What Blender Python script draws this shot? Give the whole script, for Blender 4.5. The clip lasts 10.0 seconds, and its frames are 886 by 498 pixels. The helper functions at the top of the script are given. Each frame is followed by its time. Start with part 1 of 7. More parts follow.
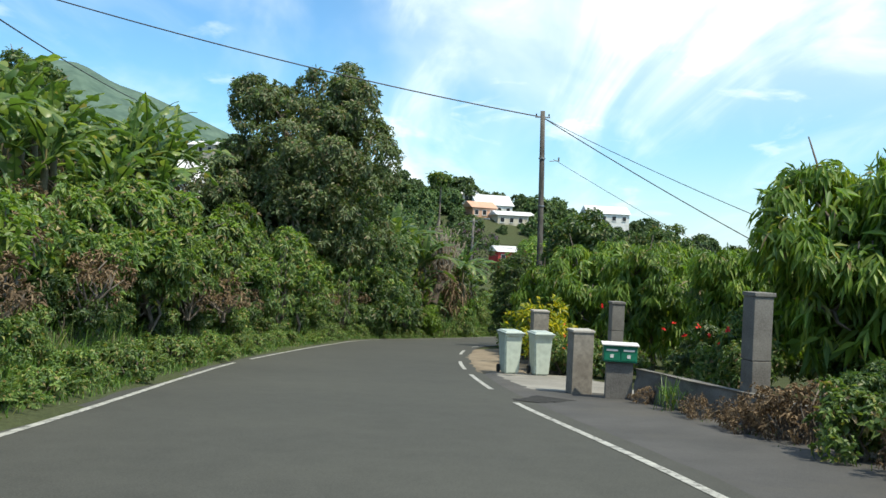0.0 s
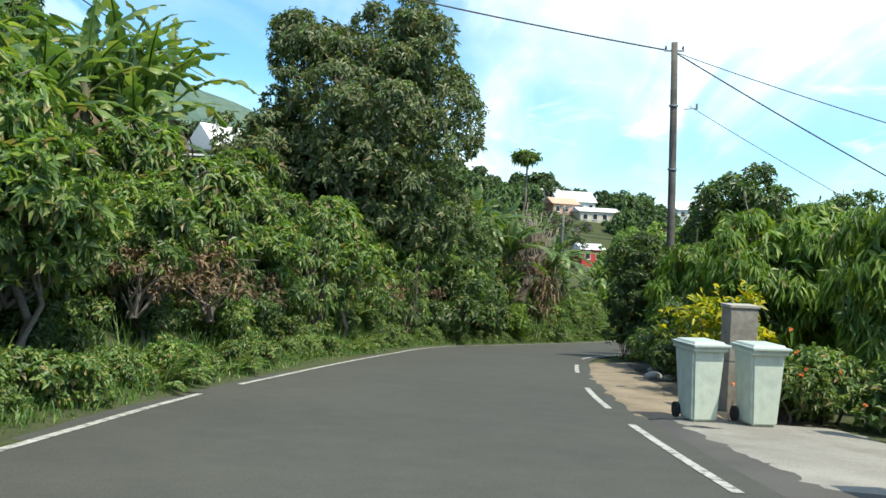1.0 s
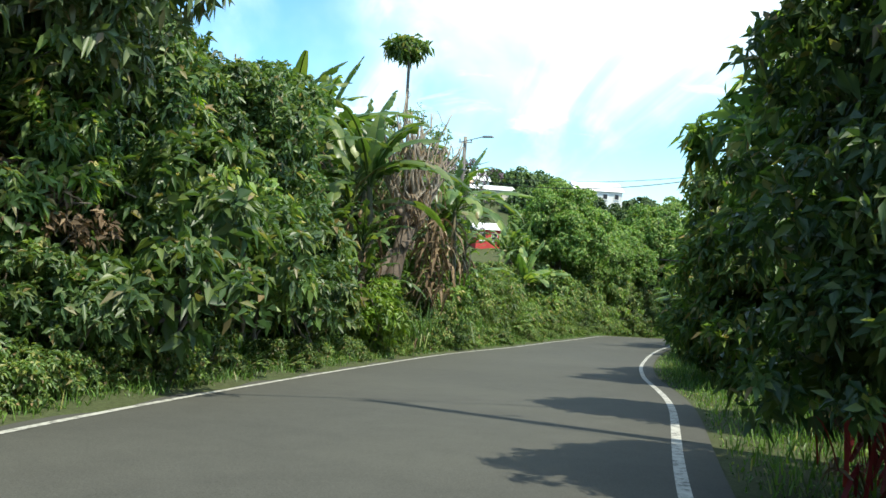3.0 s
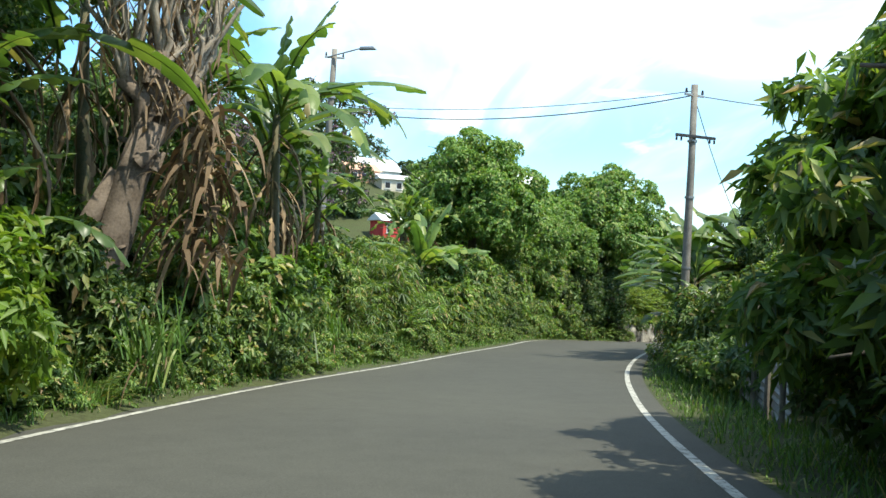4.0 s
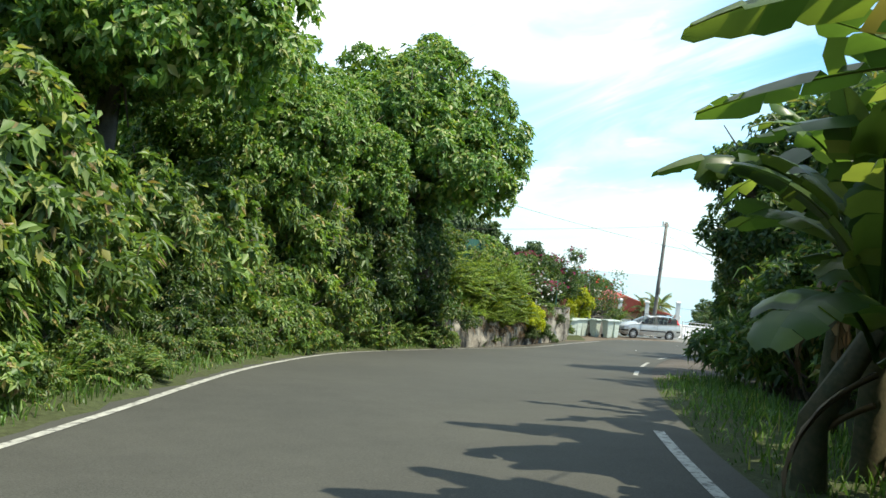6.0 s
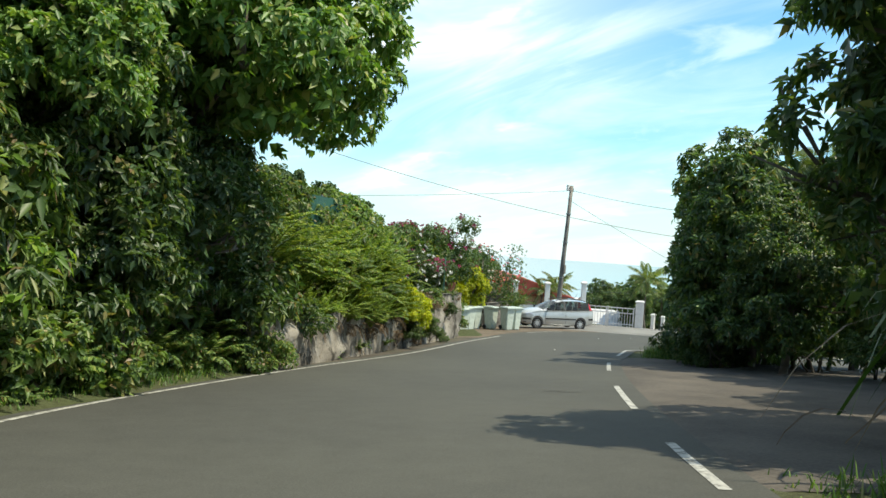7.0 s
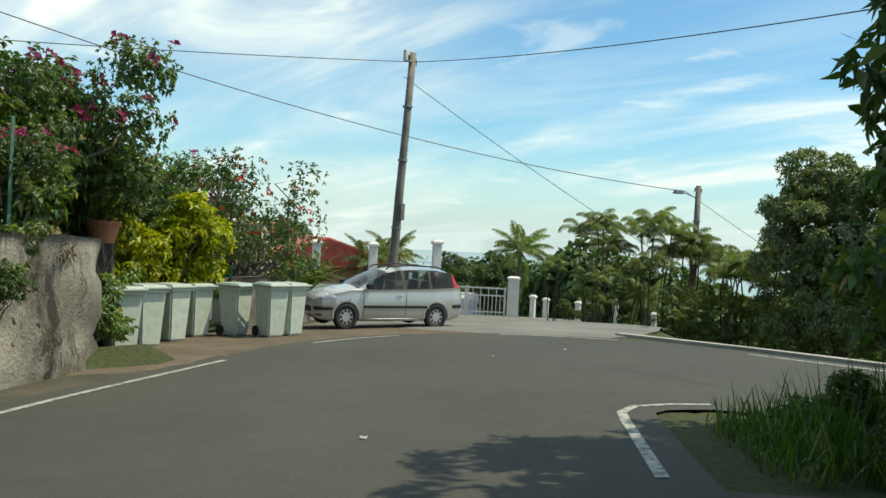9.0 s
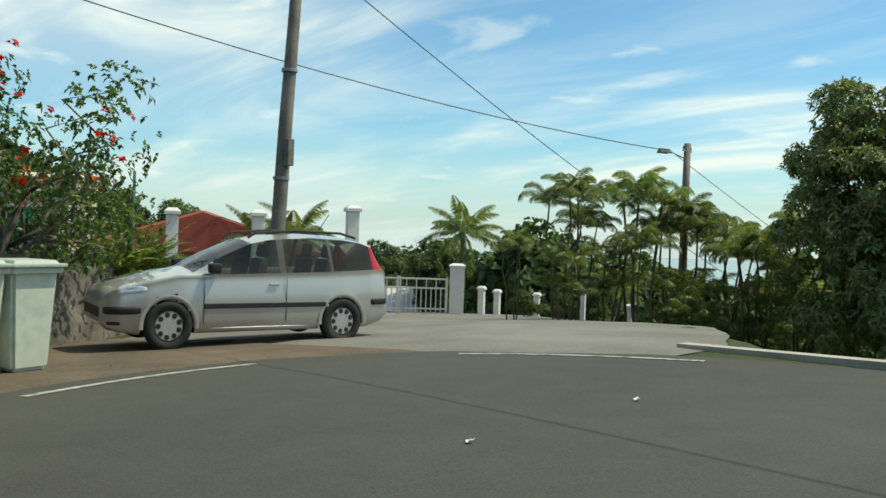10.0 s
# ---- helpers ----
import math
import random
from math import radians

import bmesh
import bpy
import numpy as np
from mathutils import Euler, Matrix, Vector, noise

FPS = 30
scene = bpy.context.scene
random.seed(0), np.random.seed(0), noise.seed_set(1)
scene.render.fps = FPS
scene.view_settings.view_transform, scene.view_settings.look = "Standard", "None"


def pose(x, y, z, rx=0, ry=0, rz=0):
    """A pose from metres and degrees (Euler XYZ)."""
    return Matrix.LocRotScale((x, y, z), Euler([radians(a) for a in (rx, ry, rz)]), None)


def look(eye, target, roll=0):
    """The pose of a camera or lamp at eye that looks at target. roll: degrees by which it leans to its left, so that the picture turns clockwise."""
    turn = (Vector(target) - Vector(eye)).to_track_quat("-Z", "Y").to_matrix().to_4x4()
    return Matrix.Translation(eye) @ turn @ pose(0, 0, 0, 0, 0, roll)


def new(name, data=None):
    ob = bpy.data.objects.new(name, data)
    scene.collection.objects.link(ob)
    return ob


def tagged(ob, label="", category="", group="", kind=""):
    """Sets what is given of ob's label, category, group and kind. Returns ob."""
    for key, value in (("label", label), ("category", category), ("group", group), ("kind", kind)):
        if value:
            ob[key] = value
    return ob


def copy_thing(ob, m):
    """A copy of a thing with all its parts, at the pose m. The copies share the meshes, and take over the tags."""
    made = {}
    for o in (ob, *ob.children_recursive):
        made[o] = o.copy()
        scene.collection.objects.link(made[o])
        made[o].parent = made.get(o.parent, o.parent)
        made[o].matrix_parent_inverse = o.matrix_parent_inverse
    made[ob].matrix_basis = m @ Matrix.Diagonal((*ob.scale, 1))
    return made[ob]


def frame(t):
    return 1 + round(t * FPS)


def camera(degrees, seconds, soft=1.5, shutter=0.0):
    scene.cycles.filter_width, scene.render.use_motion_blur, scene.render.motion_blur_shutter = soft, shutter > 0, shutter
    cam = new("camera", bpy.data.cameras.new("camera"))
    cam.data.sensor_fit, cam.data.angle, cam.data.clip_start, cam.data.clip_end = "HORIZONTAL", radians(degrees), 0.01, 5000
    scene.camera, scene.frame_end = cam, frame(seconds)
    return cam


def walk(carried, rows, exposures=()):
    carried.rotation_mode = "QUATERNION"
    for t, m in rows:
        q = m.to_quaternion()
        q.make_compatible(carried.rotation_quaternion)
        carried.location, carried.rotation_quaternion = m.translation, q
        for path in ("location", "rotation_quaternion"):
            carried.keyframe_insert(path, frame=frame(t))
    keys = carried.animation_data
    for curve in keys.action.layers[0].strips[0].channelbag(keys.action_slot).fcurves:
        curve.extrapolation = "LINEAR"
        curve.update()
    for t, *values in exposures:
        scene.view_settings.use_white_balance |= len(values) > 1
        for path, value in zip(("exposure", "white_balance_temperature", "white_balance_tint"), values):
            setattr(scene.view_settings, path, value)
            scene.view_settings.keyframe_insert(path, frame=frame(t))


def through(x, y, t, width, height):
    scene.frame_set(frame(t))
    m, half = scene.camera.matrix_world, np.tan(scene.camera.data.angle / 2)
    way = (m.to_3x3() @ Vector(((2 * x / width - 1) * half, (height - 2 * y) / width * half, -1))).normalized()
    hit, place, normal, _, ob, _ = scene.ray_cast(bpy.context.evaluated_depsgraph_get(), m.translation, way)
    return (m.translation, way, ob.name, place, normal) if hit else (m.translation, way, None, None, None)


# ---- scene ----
# ---------------------------------------------------------------- camera
cam = camera(56.0, 10.0)
PATH = [
    (0, (-0.67, 1.987, 1.297), (-0.674, 3.98, 1.461), 2.5),
    (0.5, (-0.966, 6.512, 1.252), (-1.11, 8.499, 1.429), 3.0),
    (1, (-1.404, 11.506, 1.207), (-1.59, 13.49, 1.367), 2.9),
    (1.5, (-1.775, 16.287, 1.18), (-1.941, 18.274, 1.336), 2.9),
    (2, (-1.936, 21.886, 1.126), (-2.03, 23.878, 1.276), 3.3),
    (3.5, (0.478, 41.735, 1.311), (0.654, 43.722, 1.46), 2.2),
    (4, (1.857, 48.672, 1.192), (2.138, 50.645, 1.351), 2.0),
    (4.5, (2.861, 54.282, 1.117), (3.271, 56.233, 1.277), 2.3),
    (5, (4.526, 60.3, 1.06), (5.066, 62.22, 1.219), 2.3),
    (5.5, (6.431, 65.728, 1.114), (7.089, 67.61, 1.269), 3.1),
    (7, (14.378, 81.602, 1.515), (15.428, 83.3, 1.64), 1.3),
    (7.5, (18.073, 86.656, 1.368), (19.261, 88.261, 1.48), 0.4),
    (8, (22.025, 91.232, 1.215), (23.33, 92.745, 1.321), -1.2),
    (8.5, (25.746, 95.413, 1.169), (27.087, 96.892, 1.287), -0.8),
    (9, (29.504, 99.524, 1.087), (30.86, 100.99, 1.19), -0.4),
    (9.5, (32.751, 102.899, 0.946), (34.139, 104.338, 1.029), -2.2),
    (10, (36.046, 106.108, 0.888), (37.516, 107.461, 0.98), -1.8),
]
# The road falls by five degrees along y: plans are drawn in its plane and turned by SLOPE.
SLOPE = pose(0, 0, 0, -5.0)
# the exposure opens up under the trees and stops down again in the open yard
EXPOSURES = [(0, 0.31, 7050, 4.0), (1.2, 0.64, 6850, 3.0), (2.0, 0.82, 6700, 1.5), (3.5, 0.8, 7000, 1.5), (4.5, 0.92, 7000, 1.5), (5.5, 0.84, 7100, 1.5), (7.2, 0.5, 7500, 2.5), (8.5, 0.28, 7800, 1.0), (9.1, 0.02, 7800, -1.5), (10, -0.04, 7900, -2.5)]
walk(cam, [(t, SLOPE @ look(eye, target, roll)) for t, eye, target, roll in PATH], EXPOSURES)

# ---------------------------------------------------------------- world, sun
SUN_DIR = Vector((0.76 * math.cos(radians(61)), -0.65 * math.cos(radians(61)), math.sin(radians(61)))).normalized()
sun = new("sun", bpy.data.lights.new("sun", "SUN"))
sun.data.energy, sun.data.angle, sun.data.color = 3.8, radians(0.53), (1.0, 0.95, 0.87)
sun.matrix_world = look(SUN_DIR * 50, (0, 0, 0))

world = bpy.data.worlds.new("world")
scene.world = world
world.use_nodes = True
wn, wl = world.node_tree.nodes, world.node_tree.links
wn.clear()
w_out = wn.new("ShaderNodeOutputWorld")
w_bg = wn.new("ShaderNodeBackground")
w_bg.inputs["Strength"].default_value = 0.185
w_sky = wn.new("ShaderNodeTexSky")
w_sky.sky_type, w_sky.sun_disc = "NISHITA", False
w_sky.sun_elevation = math.asin(SUN_DIR.z)
w_sky.sun_rotation = math.atan2(SUN_DIR.x, SUN_DIR.y)
w_sky.air_density, w_sky.dust_density, w_sky.ozone_density = 1.0, 0.8, 1.8
# high streaky cloud, drawn in the direction of view projected on a flat layer
w_co = wn.new("ShaderNodeTexCoord")
w_sep = wn.new("ShaderNodeSeparateXYZ")
wl.new(w_co.outputs["Generated"], w_sep.inputs[0])


def wmath(op, a, b=None, clamp=False):
    n = wn.new("ShaderNodeMath")
    n.operation, n.use_clamp = op, clamp
    for i, v in enumerate((a, b)):
        if v is None:
            continue
        if isinstance(v, (int, float)):
            n.inputs[i].default_value = v
        else:
            wl.new(v, n.inputs[i])
    return n.outputs[0]


w_z = wmath("ADD", wmath("MAXIMUM", w_sep.outputs["Z"], 0.0), 0.16)
w_u, w_v = wmath("DIVIDE", w_sep.outputs["X"], w_z), wmath("DIVIDE", w_sep.outputs["Y"], w_z)
w_vec = wn.new("ShaderNodeCombineXYZ")
wl.new(w_u, w_vec.inputs[0]), wl.new(w_v, w_vec.inputs[1])


def wnoise(scale, detail, rot, stretch, loc, distort=0.0):
    m = wn.new("ShaderNodeMapping")
    m.inputs["Rotation"].default_value = (0, 0, radians(rot))
    m.inputs["Scale"].default_value = stretch
    m.inputs["Location"].default_value = loc
    wl.new(w_vec.outputs[0], m.inputs[0])
    n = wn.new("ShaderNodeTexNoise")
    n.inputs["Scale"].default_value, n.inputs["Detail"].default_value = scale, detail
    n.inputs["Roughness"].default_value, n.inputs["Distortion"].default_value = 0.55, distort
    wl.new(m.outputs[0], n.inputs["Vector"])
    return n.outputs["Fac"]


def wramp(value, lo, hi):
    n = wn.new("ShaderNodeMapRange")
    n.interpolation_type = "SMOOTHSTEP"
    n.inputs["From Min"].default_value, n.inputs["From Max"].default_value = lo, hi
    wl.new(value, n.inputs["Value"])
    return n.outputs["Result"]


w_big = wramp(wnoise(0.62, 6, 20, (1, 0.5, 1), (0.3, 0.9, 0), 0.7), 0.47, 0.62)
w_fine = wramp(wnoise(1.9, 9, -32, (1, 0.28, 1), (2.1, 0.4, 0), 1.1), 0.42, 0.74)
w_puff = wramp(wnoise(2.6, 9, 10, (1, 0.8, 1), (5.2, 1.4, 0), 0.4), 0.57, 0.70)
# a thicker sheet of cloud high towards the sun, thinning to the sides and to the horizon
w_sheet = wmath("MULTIPLY", wmath("MULTIPLY", wramp(w_sep.outputs["X"], -0.18, 0.26), wmath("SUBTRACT", 1.0, wramp(w_sep.outputs["X"], 0.52, 0.74))), wramp(w_sep.outputs["Z"], 0.08, 0.26))
w_streak = wmath("MULTIPLY", w_big, wmath("ADD", wmath("MULTIPLY", w_fine, 0.65), 0.35))
w_thin = wmath("ADD", wmath("MULTIPLY", w_fine, 0.28), wmath("MULTIPLY", w_puff, 0.35))
w_veil = wmath("MULTIPLY", w_sheet, wmath("ADD", wmath("MULTIPLY", w_fine, 0.5), 0.5))
w_cover = wmath("ADD", wmath("ADD", w_streak, w_thin), wmath("MULTIPLY", w_veil, 0.75), True)
w_mix = wn.new("ShaderNodeMix")
w_mix.data_type = "RGBA"
w_mix.inputs["B"].default_value = (5.3, 5.9, 6.5, 1)
wl.new(w_cover, w_mix.inputs["Factor"])
w_blue = wn.new("ShaderNodeMix")
w_blue.data_type, w_blue.blend_type = "RGBA", "MULTIPLY"
w_blue.inputs["Factor"].default_value = 1.0
w_blue.inputs["B"].default_value = (0.5, 0.79, 0.99, 1)
wl.new(w_sky.outputs[0], w_blue.inputs["A"])
wl.new(w_blue.outputs["Result"], w_mix.inputs["A"])
# grey-blue haze low over the sea
w_haze = wn.new("ShaderNodeMix")
w_haze.data_type = "RGBA"
w_haze.inputs["B"].default_value = (3.7, 4.55, 5.4, 1)
wl.new(wmath("MULTIPLY", wmath("SUBTRACT", 1.0, wramp(w_sep.outputs["Z"], -0.02, 0.15)), 0.7), w_haze.inputs["Factor"])
wl.new(w_mix.outputs["Result"], w_haze.inputs["A"])
wl.new(w_haze.outputs["Result"], w_bg.inputs["Color"])
wl.new(w_bg.outputs[0], w_out.inputs["Surface"])

# ---------------------------------------------------------------- materials


class Nodes:
    """A node material in the making."""

    def __init__(self, name):
        self.m = bpy.data.materials.new(name)
        self.m.use_nodes = True
        self.t = self.m.node_tree
        self.t.nodes.clear()
        self.out = self.add("ShaderNodeOutputMaterial")

    def add(self, kind, **values):
        n = self.t.nodes.new(kind)
        for k, v in values.items():
            n.inputs[k.replace("_", " ")].default_value = v
        return n

    def link(self, a, b):
        self.t.links.new(a, b)

    def noise(self, scale, detail=4, rough=0.55, vector=None):
        n = self.add("ShaderNodeTexNoise", Scale=scale, Detail=detail, Roughness=rough)
        if vector is None:
            g = self.add("ShaderNodeTexCoord")
            vector = g.outputs["Object"]
        self.link(vector, n.inputs["Vector"])
        return n.outputs["Fac"]

    def ramp(self, fac, stops):
        n = self.add("ShaderNodeValToRGB")
        r = n.color_ramp
        while len(r.elements) < len(stops):
            r.elements.new(0.5)
        for e, (p, c) in zip(r.elements, stops):
            e.position, e.color = p, (*c, 1)
        self.link(fac, n.inputs[0])
        return n.outputs[0]

    def mix(self, fac, a, b, mode="MIX"):
        n = self.add("ShaderNodeMix")
        n.data_type, n.blend_type = "RGBA", mode
        for key, v in (("Factor", fac), ("A", a), ("B", b)):
            if isinstance(v, (int, float)):
                n.inputs[key].default_value = v
            elif isinstance(v, tuple):
                n.inputs[key].default_value = (*v, 1)
            else:
                self.link(v, n.inputs[key])
        return n.outputs["Result"]

    def bump(self, height, strength, distance=0.02):
        n = self.add("ShaderNodeBump", Strength=strength, Distance=distance)
        self.link(height, n.inputs["Height"])
        return n.outputs[0]

    def principled(self, color, rough=0.7, metal=0.0, normal=None, spec=0.4, coat=0.0):
        p = self.add("ShaderNodeBsdfPrincipled", Metallic=metal)
        p.inputs["Specular IOR Level"].default_value = spec
        p.inputs["Coat Weight"].default_value = coat
        for key, v in (("Base Color", color), ("Roughness", rough), ("Normal", normal)):
            if v is None:
                continue
            if isinstance(v, tuple):
                p.inputs[key].default_value = (*v, 1)
            elif isinstance(v, (int, float)):
                p.inputs[key].default_value = v
            else:
                self.link(v, p.inputs[key])
        return p.outputs[0]

    def done(self, shader):
        self.link(shader, self.out.inputs["Surface"])
        return self.m


def surface(name, a, b, scale=3.0, rough=0.75, fine=60.0, bump=0.25, metal=0.0, spec=0.35, spread=(0.35, 0.65), dark=None, coat=0.0):
    """A two-scale surface: blotches from a to b, fine grain and relief, and dirt where dark is given."""
    k = Nodes(name)
    blot = k.ramp(k.noise(scale, 5), [(spread[0], a), (spread[1], b)])
    grain = k.noise(fine, 3)
    col = k.mix(0.35, blot, k.ramp(grain, [(0.3, tuple(v * 0.7 for v in a)), (0.7, tuple(min(1, v * 1.2) for v in b))]))
    if dark:
        col = k.mix(k.ramp(k.noise(scale * 0.45, 6, 0.7), [(0.5, (0, 0, 0)), (0.72, (0.8, 0.8, 0.8))]), col, dark)
    return k.done(k.principled(col, rough, metal, k.bump(grain, bump, 0.01) if bump else None, spec, coat))


def leaf_mat(name, stops, through=0.35, rough=0.45, tint=(1.25, 1.3, 0.55)):
    """Foliage: every leaf its own colour, waxy above, light shining through."""
    k = Nodes(name)
    g = k.add("ShaderNodeNewGeometry")
    o = k.add("ShaderNodeObjectInfo")
    col = k.ramp(g.outputs["Random Per Island"], [(q, (c[0] * 1.36, c[1] * 1.3, c[2] * 1.5) if c[1] > c[0] else tuple(min(0.8, 1.3 * v) for v in c)) for q, c in stops])
    hue = k.add("ShaderNodeHueSaturation", Saturation=1.0)
    mr = k.add("ShaderNodeMapRange")
    mr.inputs["To Min"].default_value, mr.inputs["To Max"].default_value = 0.75, 1.3
    k.link(o.outputs["Random"], mr.inputs["Value"])
    k.link(mr.outputs[0], hue.inputs["Value"])
    k.link(col, hue.inputs["Color"])
    grain = k.noise(2.2, 4)
    col = k.mix(0.6, hue.outputs[0], k.mix(1.0, hue.outputs[0], k.ramp(grain, [(0.3, (0.6, 0.6, 0.6)), (0.7, (1.25, 1.25, 1.1))]), "MULTIPLY"))
    p = k.principled(col, rough, 0.0, None, 0.45)
    t = k.add("ShaderNodeBsdfTranslucent")
    k.link(k.mix(1.0, col, tint, "MULTIPLY"), t.inputs["Color"])
    mx = k.add("ShaderNodeMixShader")
    mx.inputs[0].default_value = through
    k.link(p, mx.inputs[1]), k.link(t.outputs[0], mx.inputs[2])
    return k.done(mx.outputs[0])


def asphalt_mat():
    k = Nodes("asphalt")
    c = k.add("ShaderNodeTexCoord").outputs["Object"]
    blot = k.noise(0.22, 6, 0.6, c)
    grain = k.noise(70, 3, 0.6, c)
    mid = k.noise(2.4, 5, 0.6, c)
    base = k.ramp(blot, [(0.32, (0.049, 0.047, 0.037)), (0.5, (0.07, 0.067, 0.052)), (0.68, (0.096, 0.092, 0.07))])
    base = k.mix(0.5, base, k.ramp(mid, [(0.3, (0.044, 0.044, 0.038)), (0.7, (0.08, 0.08, 0.068))]))
    base = k.mix(0.4, base, k.ramp(grain, [(0.35, (0.03, 0.03, 0.027)), (0.68, (0.11, 0.11, 0.097))]))
    return k.done(k.principled(base, 0.86, 0.0, k.bump(grain, 0.35, 0.008), 0.3))


def paint_mat():
    k = Nodes("road_paint")
    n = k.noise(9, 8, 0.75)
    col = k.ramp(n, [(0.40, (0.12, 0.118, 0.105)), (0.49, (0.38, 0.37, 0.33)), (0.7, (0.56, 0.55, 0.49))])
    return k.done(k.principled(col, 0.7))


def ground_mat():
    k = Nodes("soil_and_grass")
    c = k.add("ShaderNodeTexCoord").outputs["Object"]
    n = k.noise(0.5, 6, 0.65, c)
    f = k.noise(14, 5, 0.7, c)
    big = k.noise(0.06, 5, 0.6, c)
    col = k.ramp(n, [(0.3, (0.055, 0.045, 0.03)), (0.5, (0.045, 0.055, 0.022)), (0.7, (0.05, 0.08, 0.026))])
    col = k.mix(0.5, col, k.ramp(big, [(0.35, (0.028, 0.05, 0.016)), (0.65, (0.075, 0.078, 0.035))]))
    col = k.mix(0.5, col, k.ramp(f, [(0.3, (0.03, 0.03, 0.015)), (0.7, (0.12, 0.14, 0.06))]))
    return k.done(k.principled(col, 0.95, 0.0, k.bump(f, 0.6, 0.05), 0.2))


ASPHALT, PAINT, GROUND = asphalt_mat(), paint_mat(), ground_mat()
LEAF_MANGO = leaf_mat("mango_leaf", [(0.0, (0.062, 0.1, 0.033)), (0.6, (0.11, 0.165, 0.054)), (0.88, (0.17, 0.205, 0.082)), (0.97, (0.22, 0.17, 0.1))], 0.28, 0.45)
LEAF_SHRUB = leaf_mat("shrub_leaf", [(0.0, (0.04, 0.082, 0.022)), (0.5, (0.083, 0.148, 0.036)), (0.82, (0.15, 0.225, 0.056)), (0.93, (0.25, 0.25, 0.09)), (0.99, (0.24, 0.17, 0.1))], 0.4)
LEAF_LIME = leaf_mat("young_leaf", [(0.0, (0.07, 0.14, 0.02)), (0.6, (0.13, 0.23, 0.03)), (1.0, (0.23, 0.30, 0.05))], 0.42)
LEAF_DARK = leaf_mat("shade_leaf", [(0.0, (0.032, 0.07, 0.021)), (0.6, (0.06, 0.112, 0.033)), (0.95, (0.12, 0.165, 0.05)), (1.0, (0.2, 0.15, 0.08))], 0.42, 0.4)
LEAF_LYCHEE = leaf_mat("lychee_leaf", [(0.0, (0.05, 0.12, 0.022)), (0.5, (0.104, 0.2, 0.036)), (0.85, (0.178, 0.265, 0.055)), (1.0, (0.27, 0.28, 0.1))], 0.36, 0.45)
LEAF_GOLD = leaf_mat("golden_leaf", [(0.0, (0.12, 0.2, 0.015)), (0.45, (0.28, 0.33, 0.02)), (1.0, (0.5, 0.47, 0.03))], 0.4)
LEAF_BANANA = leaf_mat("banana_leaf", [(0.0, (0.045, 0.092, 0.024)), (0.6, (0.092, 0.158, 0.036)), (0.95, (0.19, 0.24, 0.065)), (1.0, (0.24, 0.2, 0.1))], 0.45, 0.36)
LEAF_DRY = leaf_mat("dry_leaf", [(0.0, (0.075, 0.05, 0.028)), (0.6, (0.15, 0.1, 0.06)), (1.0, (0.27, 0.2, 0.125))], 0.2, 0.8, (1.1, 1.0, 0.8))
LEAF_GRASS = leaf_mat("grass_blade", [(0.0, (0.035, 0.08, 0.015)), (0.6, (0.07, 0.14, 0.025)), (0.93, (0.12, 0.2, 0.04)), (1.0, (0.26, 0.23, 0.1))], 0.35)
LEAF_RED = leaf_mat("red_leaf", [(0.0, (0.16, 0.015, 0.02)), (1.0, (0.34, 0.04, 0.05))], 0.3)
LEAF_FERN = leaf_mat("fern_frond", [(0.0, (0.055, 0.115, 0.02)), (0.6, (0.125, 0.195, 0.03)), (1.0, (0.26, 0.3, 0.06))], 0.4)
LEAF_FAR = leaf_mat("far_leaf", [(0.0, (0.025, 0.06, 0.02)), (0.5, (0.05, 0.095, 0.025)), (1.0, (0.1, 0.15, 0.04))], 0.25, 0.6)
LEAF_PALM = leaf_mat("palm_leaflet", [(0.0, (0.06, 0.11, 0.04)), (0.55, (0.11, 0.17, 0.06)), (0.9, (0.19, 0.22, 0.09)), (1.0, (0.32, 0.27, 0.12))], 0.4, 0.35)
BLOOM_RED = leaf_mat("red_petal", [(0.0, (0.45, 0.01, 0.01)), (1.0, (0.7, 0.04, 0.03))], 0.3, 0.5, (1.1, 0.9, 0.9))
BLOOM_PINK = leaf_mat("magenta_petal", [(0.0, (0.18, 0.015, 0.06)), (0.7, (0.3, 0.03, 0.11)), (1.0, (0.36, 0.1, 0.14))], 0.4, 0.6, (1.1, 0.9, 1.0))
BLOOM_ORANGE = leaf_mat("orange_petal", [(0.0, (0.55, 0.12, 0.03)), (1.0, (0.7, 0.25, 0.08))], 0.4, 0.6, (1.1, 0.9, 0.8))
BARK = surface("bark", (0.09, 0.075, 0.06), (0.2, 0.17, 0.14), 4, 0.9, 35, 0.6)
BARK_PALE = surface("pale_dead_wood", (0.085, 0.065, 0.05), (0.24, 0.19, 0.15), 3, 0.9, 30, 0.6)
STEM = surface("green_stem", (0.045, 0.055, 0.024), (0.11, 0.09, 0.05), 5, 0.7, 30, 0.3)
WOOD_POLE = surface("weathered_pole", (0.13, 0.115, 0.1), (0.27, 0.25, 0.22), 2, 0.85, 40, 0.4, dark=(0.06, 0.05, 0.045))
CONCRETE = surface("concrete", (0.2, 0.175, 0.145), (0.33, 0.3, 0.255), 2.2, 0.92, 13, 0.3, dark=(0.11, 0.092, 0.075))
CONCRETE_PALE = surface("pale_concrete", (0.34, 0.31, 0.27), (0.5, 0.47, 0.42), 0.9, 0.9, 40, 0.3, dark=(0.22, 0.2, 0.17))
DIRT = surface("pale_dirt", (0.17, 0.13, 0.085), (0.31, 0.25, 0.175), 1.4, 0.95, 25, 0.6, dark=(0.16, 0.12, 0.08))
